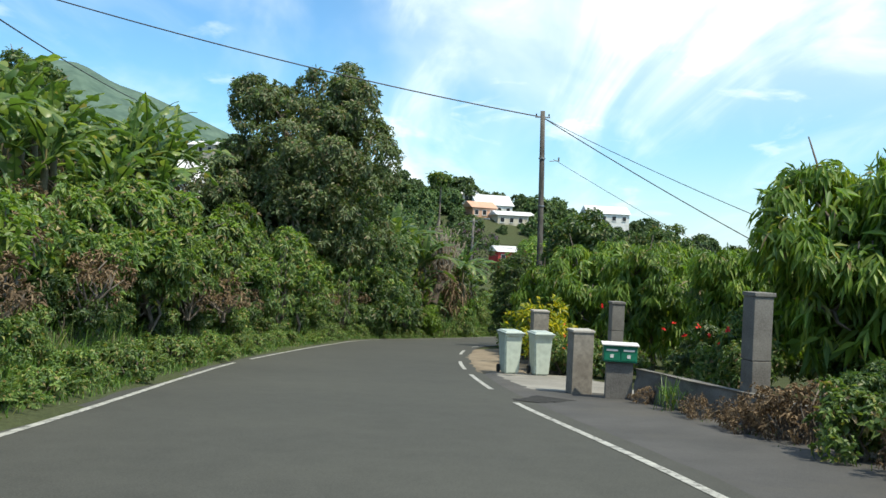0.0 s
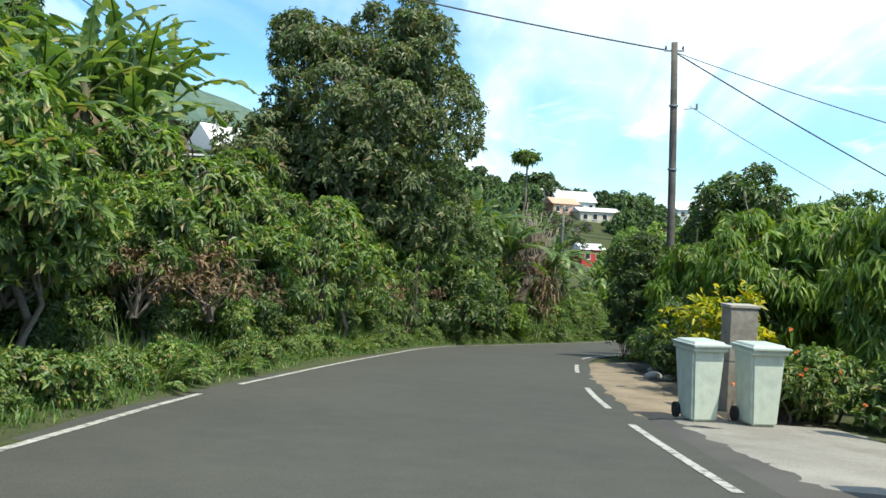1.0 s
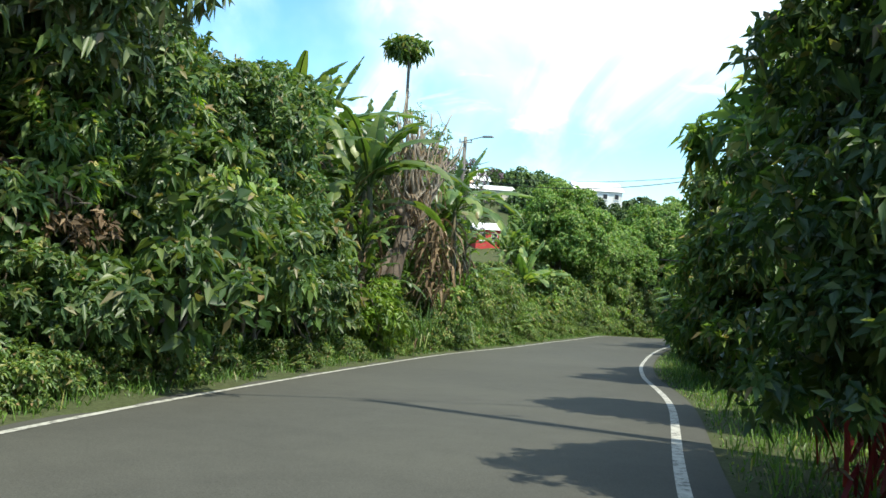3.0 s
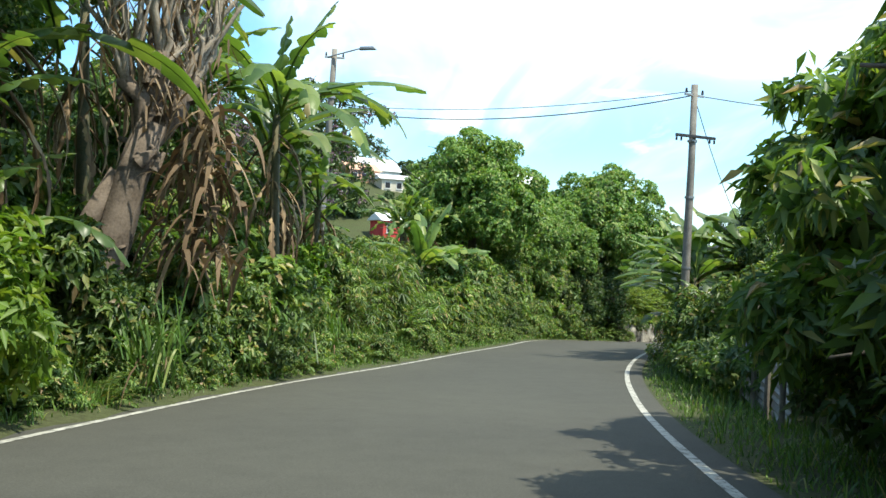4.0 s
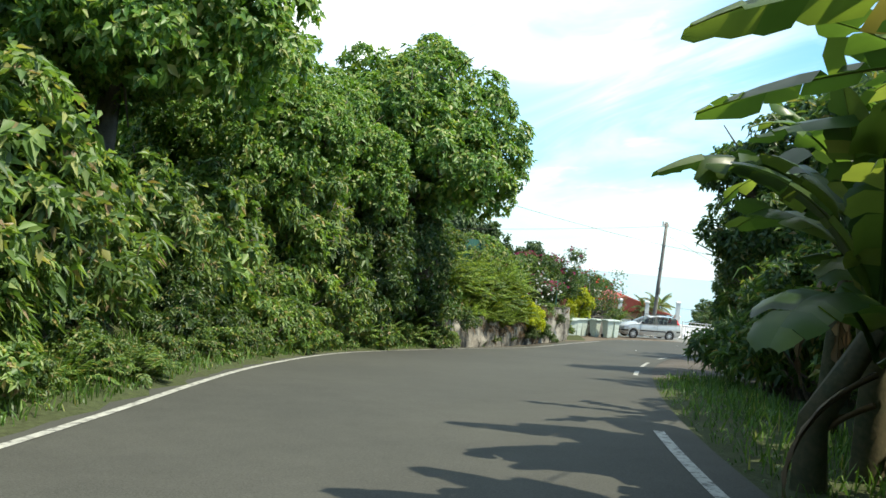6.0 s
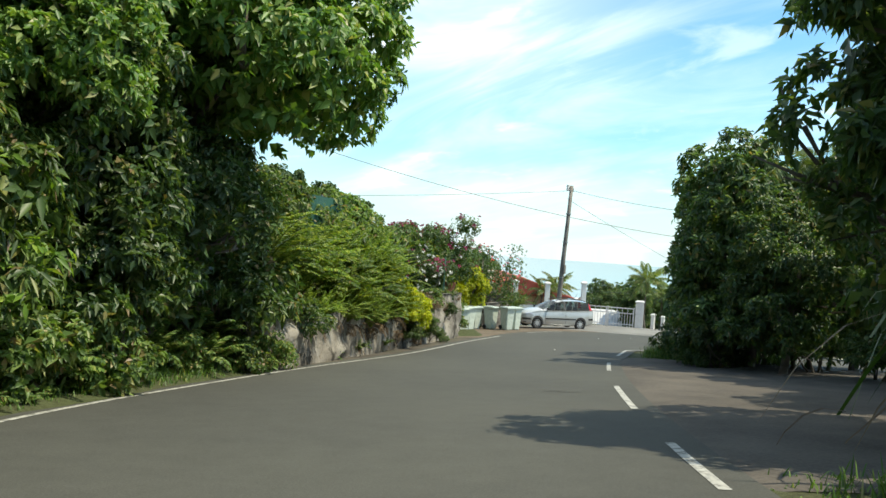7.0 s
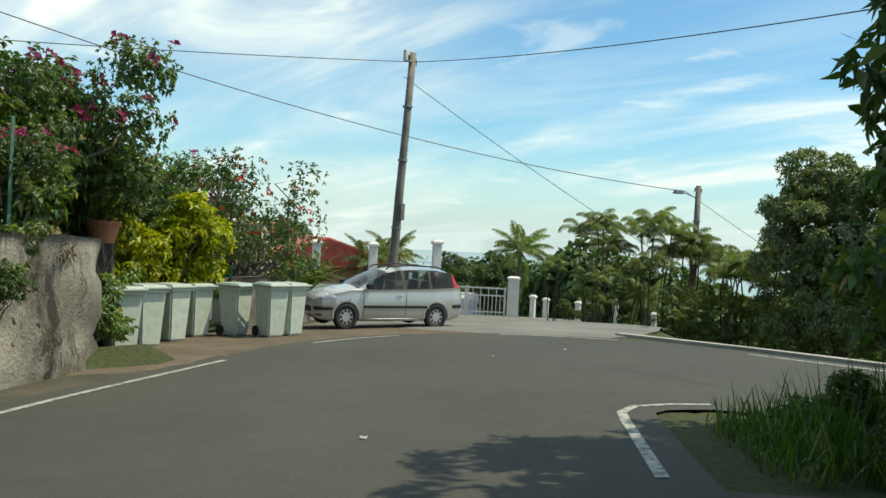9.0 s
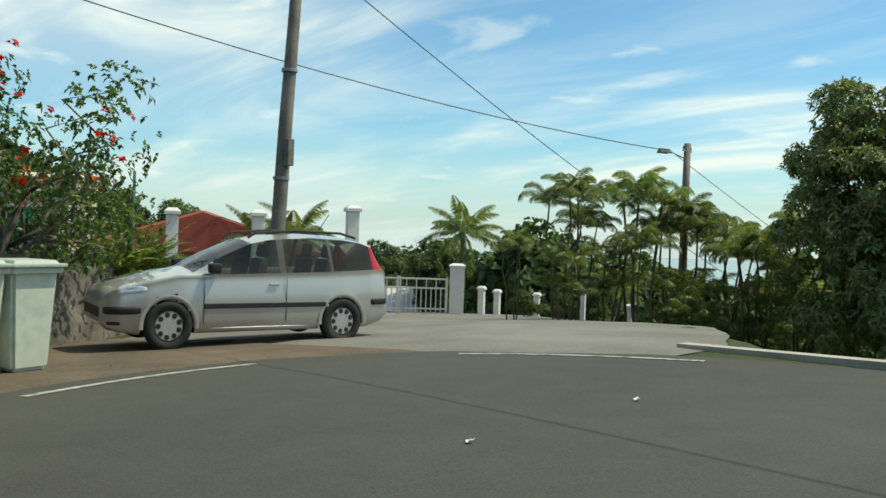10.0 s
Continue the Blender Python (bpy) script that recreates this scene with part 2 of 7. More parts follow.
WHITE = surface("white_paint", (0.68, 0.67, 0.63), (0.8, 0.79, 0.76), 1.5, 0.6, 50, 0.1, dark=(0.5, 0.48, 0.43))
ROOF_WHITE = surface("white_roof", (0.6, 0.6, 0.6), (0.78, 0.78, 0.78), 0.6, 0.6, 20, 0.1)
ROOF_RED = surface("red_roof", (0.3, 0.06, 0.04), (0.45, 0.1, 0.07), 1.0, 0.65, 20, 0.2)
WALL_PINK = surface("salmon_wall", (0.52, 0.3, 0.2), (0.62, 0.38, 0.27), 1.0, 0.8, 20, 0.1)
WALL_RED = surface("red_wall", (0.42, 0.04, 0.04), (0.52, 0.07, 0.06), 1.0, 0.8, 20, 0.1)
WALL_CREAM = surface("cream_wall", (0.5, 0.44, 0.34), (0.62, 0.56, 0.45), 1.0, 0.85, 20, 0.1)
BIN = surface("pale_green_plastic", (0.5, 0.57, 0.49), (0.6, 0.66, 0.57), 2.5, 0.5, 9, 0.03, spec=0.4, dark=(0.44, 0.49, 0.42))
BIN_LID = surface("grey_green_plastic", (0.36, 0.42, 0.38), (0.46, 0.52, 0.47), 2.5, 0.5, 40, 0.1, dark=(0.25, 0.28, 0.25))
RUBBER = surface("black_rubber", (0.018, 0.018, 0.018), (0.035, 0.035, 0.035), 5, 0.8, 60, 0.2)
BLACK = surface("black_plastic", (0.015, 0.015, 0.016), (0.03, 0.03, 0.03), 5, 0.5, 60, 0.1)
GREEN_BOX = surface("green_enamel", (0.01, 0.16, 0.09), (0.02, 0.22, 0.13), 3, 0.4, 40, 0.05)
SHEET = surface("weathered_metal_sheet", (0.2, 0.2, 0.21), (0.38, 0.38, 0.38), 1.2, 0.55, 30, 0.2, 0.4, dark=(0.12, 0.1, 0.09))
STEEL = surface("dull_steel", (0.25, 0.25, 0.25), (0.4, 0.4, 0.4), 4, 0.5, 40, 0.1, 0.7)
DARK_INSIDE = surface("dark_opening", (0.015, 0.016, 0.018), (0.03, 0.03, 0.033), 2, 0.35, 20, 0.0)
GREEN_MESH = surface("green_shade_net", (0.012, 0.06, 0.045), (0.02, 0.09, 0.065), 1.5, 0.8, 80, 0.3)

# ---------------------------------------------------------------- plan of the road
LEFT_LINE = [(-3.6, -12), (-4.1, 0), (-4.75, 9.8), (-5.1, 14), (-5.5, 18), (-5.8, 23), (-5.55, 28), (-5.05, 35), (-4.45, 40.5), (-2.75, 49.4), (-1.0, 56.7), (0.6, 62.1), (2.4, 66.5), (5.55, 72.7), (8.65, 78.8), (11.5, 85.2), (15.0, 91.7), (19.7, 97.2), (26.3, 103.6), (31.8, 108.5), (35.9, 111.5)]
RIGHT_LINE = [(2.6, -12), (2.0, 0), (1.5, 8.5), (0.58, 15.6), (0.1, 22.5), (-0.05, 27.6), (0.2, 34), (0.9, 39.3), (3.5, 48), (5.2, 55.4), (7.15, 62.2), (10.0, 70), (14.0, 77.9), (19.6, 85.9), (25.7, 93.5), (31.5, 99.9), (34.6, 102.8)]
# heights of the carriageway above the plane of the slope: x, y, z
CARRIAGEWAY = [(0, -15, 0.06), (-1, 2, 0.06), (-1.4, 11.5, -0.03), (-1.9, 22, -0.1), (-2.5, 32, 0.0), (0.5, 41.7, 0.07), (1.9, 48.7, -0.05), (2.9, 54.3, -0.12), (4.5, 60.3, -0.17), (6.4, 65.7, -0.13), (10.3, 74, 0.08), (14.4, 81.6, 0.25), (18.1, 86.7, 0.12), (22, 91.2, -0.02), (25.7, 95.4, -0.07), (29.5, 99.5, -0.15), (32.7, 102.9, -0.29), (36, 106.1, -0.36), (36.4, 112.4, -0.02), (33.5, 110.2, -0.05), (35.2, 113.7, -0.02), (37.2, 115.0, 0.2), (38.4, 114.2, 0.17), (41.6, 116.5, 0.24), (43.7, 115.2, 0.13), (43.0, 117.6, 0.2), (44.5, 110.5, 0.0), (40, 119.5, 0.3), (42, 105, -0.4), (50, 118, 0.1), (55, 124, -0.1), (60, 126, -0.5), (61.5, 131.7, -0.12), (63.4, 130.6, -0.4), (58, 134, -0.05), (69, 125.5, -1.15), (60, 112, -1.2), (60, 100, -2.2)]
CW = np.array(CARRIAGEWAY)


def smooth_line(points, step=0.8):
    """A curve through the points (Catmull-Rom), at even steps."""
    p = np.array(points, float)
    p = np.vstack([2 * p[0] - p[1], p, 2 * p[-1] - p[-2]])
    out = []
    for i in range(1, len(p) - 2):
        n = max(2, int(np.linalg.norm(p[i + 1] - p[i]) / step))
        for u in np.linspace(0, 1, n, endpoint=False):
            a, b, c, d = p[i - 1], p[i], p[i + 1], p[i + 2]
            out.append(0.5 * (2 * b + (c - a) * u + (2 * a - 5 * b + 4 * c - d) * u * u + (3 * b - a - 3 * c + d) * u ** 3))
    out.append(p[-2])
    return np.array(out)


L_CURVE, R_CURVE = smooth_line(LEFT_LINE), smooth_line(RIGHT_LINE)
# the far side of the bend, which closes the road on its left and ahead
BEND = smooth_line([(35.9, 111.5), (38.7, 113.2), (41.2, 113.6), (43.2, 112.5), (44.2, 110), (44.0, 107.0), (43.0, 102.5), (41.3, 98), (39.5, 92)])
APEX = smooth_line([(34.6, 102.8), (36.0, 104.0), (36.95, 104.8), (37.4, 104.9), (37.9, 104.65), (38.3, 103.9), (38.1, 101), (37.1, 97), (35.8, 92)], 0.3)
EDGE_L = np.vstack([L_CURVE, BEND[1:]])
EDGE_R = np.vstack([R_CURVE, APEX[1:]])


def signed(x, y, line, side):
    """Distance outside a line: side 1 counts what lies to its left, -1 to its right. Also the index of the nearest point."""
    best = np.full(x.shape, 1e9)
    sign = np.zeros(x.shape)
    near = np.zeros(x.shape, int)
    for i in range(len(line) - 1):
        a, b = line[i], line[i + 1]
        d = b - a
        u = np.clip(((x - a[0]) * d[0] + (y - a[1]) * d[1]) / (d @ d), 0, 1)
        q = np.hypot(x - a[0] - u * d[0], y - a[1] - u * d[1])
        s = np.sign(d[0] * (y - a[1]) - d[1] * (x - a[0])) * side
        hit = q < best
        best, sign, near = np.where(hit, q, best), np.where(hit, s, sign), np.where(hit, i, near)
    return best * sign, near


def level(x, y):
    """Height of the carriageway, carried on smoothly to its sides."""
    x, y = np.asarray(x, float), np.asarray(y, float)
    w = np.exp(-((x[..., None] - CW[:, 0]) ** 2 + (y[..., None] - CW[:, 1]) ** 2) / (2 * 4.5 ** 2)) + 1e-7
    return (w * CW[:, 2]).sum(-1) / w.sum(-1)


def ease(v, lo, hi):
    u = np.clip((v - lo) / (hi - lo), 0, 1)
    return u * u * (3 - 2 * u)


def ground_height(x, y):
    """Height of the ground above the plane of the slope."""
    x, y = np.asarray(x, float), np.asarray(y, float)
    dl, near_l = signed(x, y, EDGE_L, 1)
    dr, _ = signed(x, y, EDGE_R, -1)
    z = level(x, y)
    wild = near_l < len(L_CURVE) - 1
    # bank on the uphill side, dying out where the wall ends and the yard begins
    bank = np.where(wild, 1 - ease(y, 104, 110.5), 0)
    wall = ease(y, 97.5, 99.5) * (1 - ease(y, 110.8, 112.6)) * wild
    dl = dl - (1.05 + 0.45 * ease(y, 106, 110.5)) * wall
    up = 0.10 * ease(dl, 0.1, 0.5) + 0.5 * ease(dl, 0.6, 2.2) + (0.26 + 0.13 * (1 - ease(y, 44, 58))) * np.clip(dl - 1.5, 0, 22) + 0.12 * np.clip(dl - 23.5, 0, 200)
    z = z + np.where(dl > 0, up * bank, 0)
    # terrace held by the wall
    z = z + np.where((dl > 0) & wild, wall * 1.15 * ease(dl, 0.3, 0.6), 0)
    down = -0.05 * np.clip(dr - 5, 0, 300)
    z = z + np.where(dr > 0, down, 0)
    # the ridge across the valley and the fall to the sea
    az = np.degrees(np.arctan2(-x, np.maximum(y, 1)))
    r = np.hypot(x, y)
    top = np.interp(az, [-40, -30, -21, -13, -8, -3, 3, 14, 25, 40], [0, 9, 19, 27, 32, 36, 39, 44, 46, 46])
    start = 128 + 62 * ease(-az, 11, 19)
    z = z + top * ease(r, start, np.maximum(262, start + 60)) * (y > 20) - 0.06 * np.clip(r - 330, 0, 600)
    z = z - 0.10 * np.clip(x - 66, 0, 400) - 0.05 * np.clip(x - 90, 0, 400) - np.where(az < -24, 0.1 * np.clip(r - 160, 0, 500), 0)
    # steep fall behind the kerb and the posts
    off = ((x - 45.6) * 18 - (y - 110.0) * 22) / 28.4
    z = z - 0.4 * np.clip(off - 0.35, 0, 4) * ease(x, 44.9, 46.6) * ease(y, 84, 104)
    return z


COS5, SIN5 = math.cos(radians(5)), math.sin(radians(5))


def W(x, y, z):
    """A place of the plan, in the world."""
    return Vector((x, y * COS5 + z * SIN5, z * COS5 - y * SIN5))


def G(x, y, up=0.0):
    """The place on the ground at x, y of the plan, and up metres above it."""
    v = W(x, y, float(ground_height(np.array([x]), np.array([y]))[0]))
    v.z += up
    return v


def mesh_object(name, verts, faces, material, parent=None, smooth=False, label=""):
    me = bpy.data.meshes.new(name)
    me.from_pydata([tuple(v) for v in verts], [], faces)
    me.materials.append(material)
    if smooth:
        me.polygons.foreach_set("use_smooth", [True] * len(me.polygons))
    me.update()
    ob = new(name, me)
    if parent is not None:
        ob.parent = parent
    if label:
        tagged(ob, label)
    return ob


def world_pts(x, y, z):
    return np.stack([x, y * COS5 + z * SIN5, z * COS5 - y * SIN5], -1)


# one sheet of ground, fine near the road
gx = np.concatenate([np.linspace(-900, -140, 22, endpoint=False), np.linspace(-140, -24, 40, endpoint=False), np.arange(-24, 60, 0.55), np.linspace(60, 110, 40, endpoint=False), np.linspace(110, 900, 40)])
gy = np.concatenate([np.linspace(-400, -20, 14, endpoint=False), np.arange(-20, 130, 0.55), np.linspace(130, 200, 40, endpoint=False), np.linspace(200, 1000, 50)])
GX, GY = np.meshgrid(gx, gy)
gz = ground_height(GX, GY)
d_l, _ = signed(GX, GY, EDGE_L, 1)
d_r, _ = signed(GX, GY, EDGE_R, -1)


def inside(x, y, poly):
    hit = np.zeros(x.shape, bool)
    for (ax, ay), (bx, by) in zip(poly, np.roll(poly, -1, 0)):
        cross = (ay > y) != (by > y)
        hit ^= cross & (x < (bx - ax) * (y - ay) / ((by - ay) or 1e-9) + ax)
    return hit


def shifted(line, off):
    """The line moved off metres to its left."""
    t = np.gradient(line, axis=0)
    t /= np.linalg.norm(t, axis=1)[:, None]
    return line + off * np.stack([-t[:, 1], t[:, 0]], -1)


on_road = inside(GX, GY, np.vstack([shifted(EDGE_L, -0.25), shifted(EDGE_R, 0.25)[::-1]]))
gz = gz - np.where(on_road, 0.12, 0) + 0.05 * np.sin(GX * 1.7 + GY) * np.sin(GY * 1.3) * np.clip((np.maximum(d_l, d_r - 5)) / 3, 0, 1)
nx, ny = len(gx), len(gy)
idx = np.arange(nx * ny).reshape(ny, nx)
quads = np.stack([idx[:-1, :-1], idx[:-1, 1:], idx[1:, 1:], idx[1:, :-1]], -1).reshape(-1, 4)
ground = mesh_object("ground", world_pts(GX, GY, gz).reshape(-1, 3), quads.tolist(), GROUND, smooth=True)
tagged(ground, "hillside of soil and grass falling towards the sea", "ground", kind="structure")


def ribbon(name, left, right, material, cols=2, up=0.0, tuck=0.0):
    """A strip between two curves with as many points, laid on the carriageway."""
    u = np.linspace(0, 1, cols + 1)[None, :, None]
    p = left[:, None, :] * (1 - u) + right[:, None, :] * u
    z = level(p[..., 0], p[..., 1]) + up
    z[:, 0] -= tuck
    z[:, -1] -= tuck
    z[0] -= tuck
    z[-1] -= tuck
    v = world_pts(p[..., 0], p[..., 1], z)
    n, m = p.shape[:2]
    i = np.arange(n * m).reshape(n, m)
    f = np.stack([i[:-1, :-1], i[:-1, 1:], i[1:, 1:], i[1:, :-1]], -1).reshape(-1, 4)
    return mesh_object(name, v.reshape(-1, 3), f.tolist(), material, smooth=True)


def along(line):
    d = np.concatenate([[0], np.cumsum(np.hypot(*np.diff(line, axis=0).T))])
    return d


def even(line, n):
    d = along(line)
    s = np.linspace(0, d[-1], n)
    return np.stack([np.interp(s, d, line[:, 0]), np.interp(s, d, line[:, 1])], -1)


# carriageway: one tarred strip with verges, and the fan of the bend
n_bend = 60
road = ribbon(
    "road",
    np.vstack([even(shifted(EDGE_L, 0.42)[: len(L_CURVE)], 240), even(shifted(EDGE_L, 0.42)[len(L_CURVE) - 1 :], n_bend)[1:]]),
    np.vstack([even(shifted(EDGE_R, -0.35)[: len(R_CURVE)], 240), even(shifted(EDGE_R, -0.35)[len(R_CURVE) - 1 :], n_bend)[1:]]),
    ASPHALT, 12, 0.03)
tagged(road, "worn dark grey tarred road bending downhill", "road", kind="structure")


def piece(line, a, b):
    d = along(line)
    s = np.arange(a, b, 0.5).tolist() + [b]
    return np.stack([np.interp(s, d, line[:, 0]), np.interp(s, d, line[:, 1])], -1)


def near_s(line, x, y):
    return along(line)[np.argmin(np.hypot(line[:, 0] - x, line[:, 1] - y))]


def marking(line, a, b, width=0.105):
    c = piece(line, a, b)
    ob = ribbon("road_line", shifted(c, width / 2), shifted(c, -width / 2), PAINT, 1, 0.036)
    return tagged(ob, "worn white painted line on the road", "road marking", "edge lines", "structure")


def line_part(line, p, q):
    marking(line, near_s(line, *p), near_s(line, *q))


line_part(EDGE_L, (-3.6, -12), (-5.8, 22.9))
line_part(EDGE_L, (-5.8, 24.6), (35.9, 111.5))
line_part(EDGE_L, (38.7, 113.2), (41.2, 113.6))
line_part(EDGE_L, (43.2, 112.5), (44.2, 109.6))
line_part(EDGE_L, (44.0, 107.0), (43.0, 102.5))
line_part(EDGE_R, (2.6, -12), (0.58, 15.7))
line_part(EDGE_R, (0.4, 18.7), (0.1, 22.5))
line_part(EDGE_R, (0.0, 24.6), (-0.05, 27.6))
line_part(EDGE_R, (0.1, 31.4), (0.25, 34.9))
line_part(EDGE_R, (0.8, 38.6), (14.0, 77.9))
for p0, p1 in (((19.4, 85.6), (20.9, 87.5)), ((23.4, 90.7), (25.7, 93.5)), ((28.9, 97.0), (31.5, 99.9))):
    line_part(EDGE_R, p0, p1)
line_part(EDGE_R, (34.6, 102.8), (38.0, 104.5))

# a crack across the tar and a dark patch by the driveway
TAR_DARK = surface("dark_tar", (0.022, 0.021, 0.02), (0.04, 0.038, 0.034), 3.0, 0.95, 60, 0.6)
r_ = np.random.default_rng(41)
c = even(smooth_line([(23.61, 93.05), (23.88, 93.06), (23.79, 92.84), (24.11, 92.72)], 0.1), 26)
c = c + r_.normal(0, 0.018, c.shape)
tagged(ribbon("road_crack", shifted(c, 0.018), shifted(c, -0.018), TAR_DARK, 1, 0.034), "dark ragged crack across the tar", "road crack", kind="structure")
a_, b_ = even(smooth_line([(0.6, 16.05), (1.12, 17.32)], 0.2), 14), even(smooth_line([(1.0, 15.75), (1.71, 16.42)], 0.2), 14)
tagged(ribbon("road_patch", a_ + r_.normal(0, 0.05, a_.shape), b_ + r_.normal(0, 0.05, b_.shape), TAR_DARK, 4, 0.041), "dark rough patch on the road beside the driveway", "road patch", kind="structure")

# the sea, far below
bm = bmesh.new()
bmesh.ops.create_circle(bm, cap_ends=True, radius=4700, segments=96)
me = bpy.data.meshes.new("water")
bm.to_mesh(me), bm.free()
me.materials.append(surface("sea", (0.06, 0.13, 0.17), (0.08, 0.16, 0.2), 0.001, 0.12, 0.02, 0.0, spec=0.6))
sea = new("water", me)
sea.location = (0, 0, -75)
tagged(sea, "hazy blue sea far below", "sea", kind="structure")

# ---------------------------------------------------------------- plants
rng = np.random.default_rng(7)


def unit(v):
    return v / np.maximum(np.linalg.norm(v, axis=-1, keepdims=True), 1e-9)


def rand_dirs(n, zlo=-1.0):
    z = rng.uniform(zlo, 1, n)
    a = rng.uniform(0, 2 * np.pi, n)
    r = np.sqrt(np.maximum(0, 1 - z * z))
    return np.stack([r * np.cos(a), r * np.sin(a), z], -1)


class Leaves:
    """Gathers leaves and blades as arrays, and turns them into one mesh."""

    def __init__(self):
        self.v, self.f, self.n = [], [], 0

    def put(self, verts, faces):
        """verts: (n, k, 3); faces: triangles within one leaf."""
        n, k = verts.shape[:2]
        f = np.array(faces)[None] + (self.n + np.arange(n) * k)[:, None, None]
        self.v.append(verts.reshape(-1, 3)), self.f.append(f.reshape(-1, 3))
        self.n += n * k

    def leaf(self, base, way, length, width, fold=0.25, droop=0.15, simple=False, up=None):
        """Pointed leaves from base along way, folded at the midrib and bent down at the tip."""
        n = len(base)
        length = np.broadcast_to(length, n)[:, None]
        width = np.broadcast_to(width, n)[:, None]
        way = unit(way)
        up = (np.array([0, 0, 1.0]) if up is None else up) + rng.normal(0, 0.35, (n, 3))
        side = unit(np.cross(way, up))
        nor = np.cross(side, way)
        down = np.array([0, 0, -1.0])
        mid = base + way * length * 0.45
        tip = base + way * length * 0.97 + down * length * droop
        l = mid + side * width * 0.5 + nor * width * fold
        r = mid - side * width * 0.5 + nor * width * fold
        if simple:
            self.put(np.stack([base, l, tip, r], 1), [(0, 2, 1), (0, 3, 2)])
        else:
            self.put(np.stack([base, l, mid, r, tip], 1), [(0, 2, 1), (0, 3, 2), (1, 2, 4), (2, 3, 4)])

    def blade(self, base, way, length, width, droop, seg=4):
        """Long strap blades that arch over."""
        n = len(base)
        length = np.broadcast_to(length, n)[:, None]
        width = np.broadcast_to(width, n)[:, None]
        droop = np.broadcast_to(droop, n)[:, None]
        way = unit(way)
        side = unit(np.cross(way, np.array([0, 0, 1.0]) + rng.normal(0, 0.15, (n, 3))))
        rows = []
        for i in range(seg + 1):
            u = i / seg
            c = base + way * length * u * (1 - 0.25 * u * droop) + np.array([0, 0, -1.0]) * length * droop * u * u * 0.75
            w = width * (0.55 + 0.9 * u * (1 - u)) * (1 - u ** 3) * 0.5
            if i == seg:
                rows.append(c[:, None])
            else:
                rows.append(np.stack([c + side * w, c - side * w], 1))
        f = []
        for i in range(seg - 1):
            a = 2 * i
            f += [(a, a + 1, a + 3), (a, a + 3, a + 2)]
        a = 2 * (seg - 1)
        f.append((a, a + 1, a + 2))
        self.put(np.concatenate(rows, 1), f)

    def rosettes(self, at, out, leaves, length, width, spread=1.0, droop=0.25, simple=False, sag=0.25):
        """Whorls of leaves at twig ends."""
        n = len(at)
        b = np.repeat(at, leaves, 0)
        o = np.repeat(unit(out), leaves, 0)
        way = rand_dirs(n * leaves) * spread
        way = way - o * ((way * o).sum(-1, keepdims=True) * 0.55) + o * 0.22 + np.array([0, 0, -sag])
        l = length * rng.uniform(0.65, 1.2, n * leaves)
        self.leaf(b + rng.normal(0, length * 0.18, b.shape), way, l, width * rng.uniform(0.8, 1.2, n * leaves), droop=droop, simple=simple, up=o * 0.85 + np.array([0, 0, 0.4]))

    def mesh(self, name, material):
        me = bpy.data.meshes.new(name)
        v, f = np.concatenate(self.v), np.concatenate(self.f)
        me.vertices.add(len(v)), me.loops.add(f.size), me.polygons.add(len(f))
        me.vertices.foreach_set("co", v.ravel().astype(np.float32))
        me.loops.foreach_set("vertex_index", f.ravel().astype(np.int32))
        me.polygons.foreach_set("loop_start", np.arange(0, f.size, 3, dtype=np.int32))
        me.materials.append(material)
        me.update(calc_edges=True)
        return me


class Wood:
    """Gathers tapered limbs into one mesh."""

    def __init__(self):
        self.v, self.f = [], []

    def limb(self, pts, r0, r1, sides=7):
        pts = [Vector(p) for p in pts]
        n = len(pts)
        base = len(self.v)
        for i, p in enumerate(pts):
            d = (pts[min(i + 1, n - 1)] - pts[max(i - 1, 0)]).normalized()
            a = d.orthogonal().normalized()
            b = d.cross(a)
            r = r0 + (r1 - r0) * i / (n - 1)
            for k in range(sides):
                t = 2 * math.pi * k / sides
                q = r * (1 + 0.12 * math.sin(3 * t + i * 1.7))
                self.v.append(p + a * q * math.cos(t) + b * q * math.sin(t))
        for i in range(n - 1):
            for k in range(sides):
                a, b = base + i * sides + k, base + i * sides + (k + 1) % sides
                self.f.append((a, b, b + sides, a + sides))
        self.f.append(tuple(range(base + (n - 1) * sides, base + n * sides)))

    def bent(self, a, b, r0, r1, wobble=0.08, n=5, sides=7):
        a, b = Vector(a), Vector(b)
        d = (b - a).length * wobble
        pts = [a.lerp(b, i / (n - 1)) + (Vector(rng.normal(0, d, 3)) if 0 < i < n - 1 else Vector()) for i in range(n)]
        self.limb(pts, r0, r1, sides)
        return pts

    def mesh(self, name, material):
        me = bpy.data.meshes.new(name)
        me.from_pydata([tuple(v) for v in self.v], [], self.f)
        me.polygons.foreach_set("use_smooth", [True] * len(me.polygons))
        me.materials.append(material)
        return me


def thing(name, at=(0, 0, 0), label="", category="", group="", turn=0.0, size=1.0):
    e = new(name)
    e.matrix_basis = pose(*at, 0, 0, turn) @ Matrix.Scale(size, 4)
    return tagged(e, label, category, group)


def child(name, mesh, parent, label=""):
    ob = new(name, mesh)
    ob.parent = parent
    return tagged(ob, label)


def blob_points(centres, radii, n, shell=0.55, zlo=-0.6):
    """Points in the outer part of several flattened balls, with their outward ways."""
    w = np.array([r[0] * r[2] for r in radii])
    pick = rng.choice(len(centres), n, p=w / w.sum())
    d = rand_dirs(n, zlo)
    r = rng.uniform(shell, 1.0, n)[:, None]
    rr = np.array(radii)[pick]
    return np.array(centres)[pick] + d * rr * r, unit(d / rr)


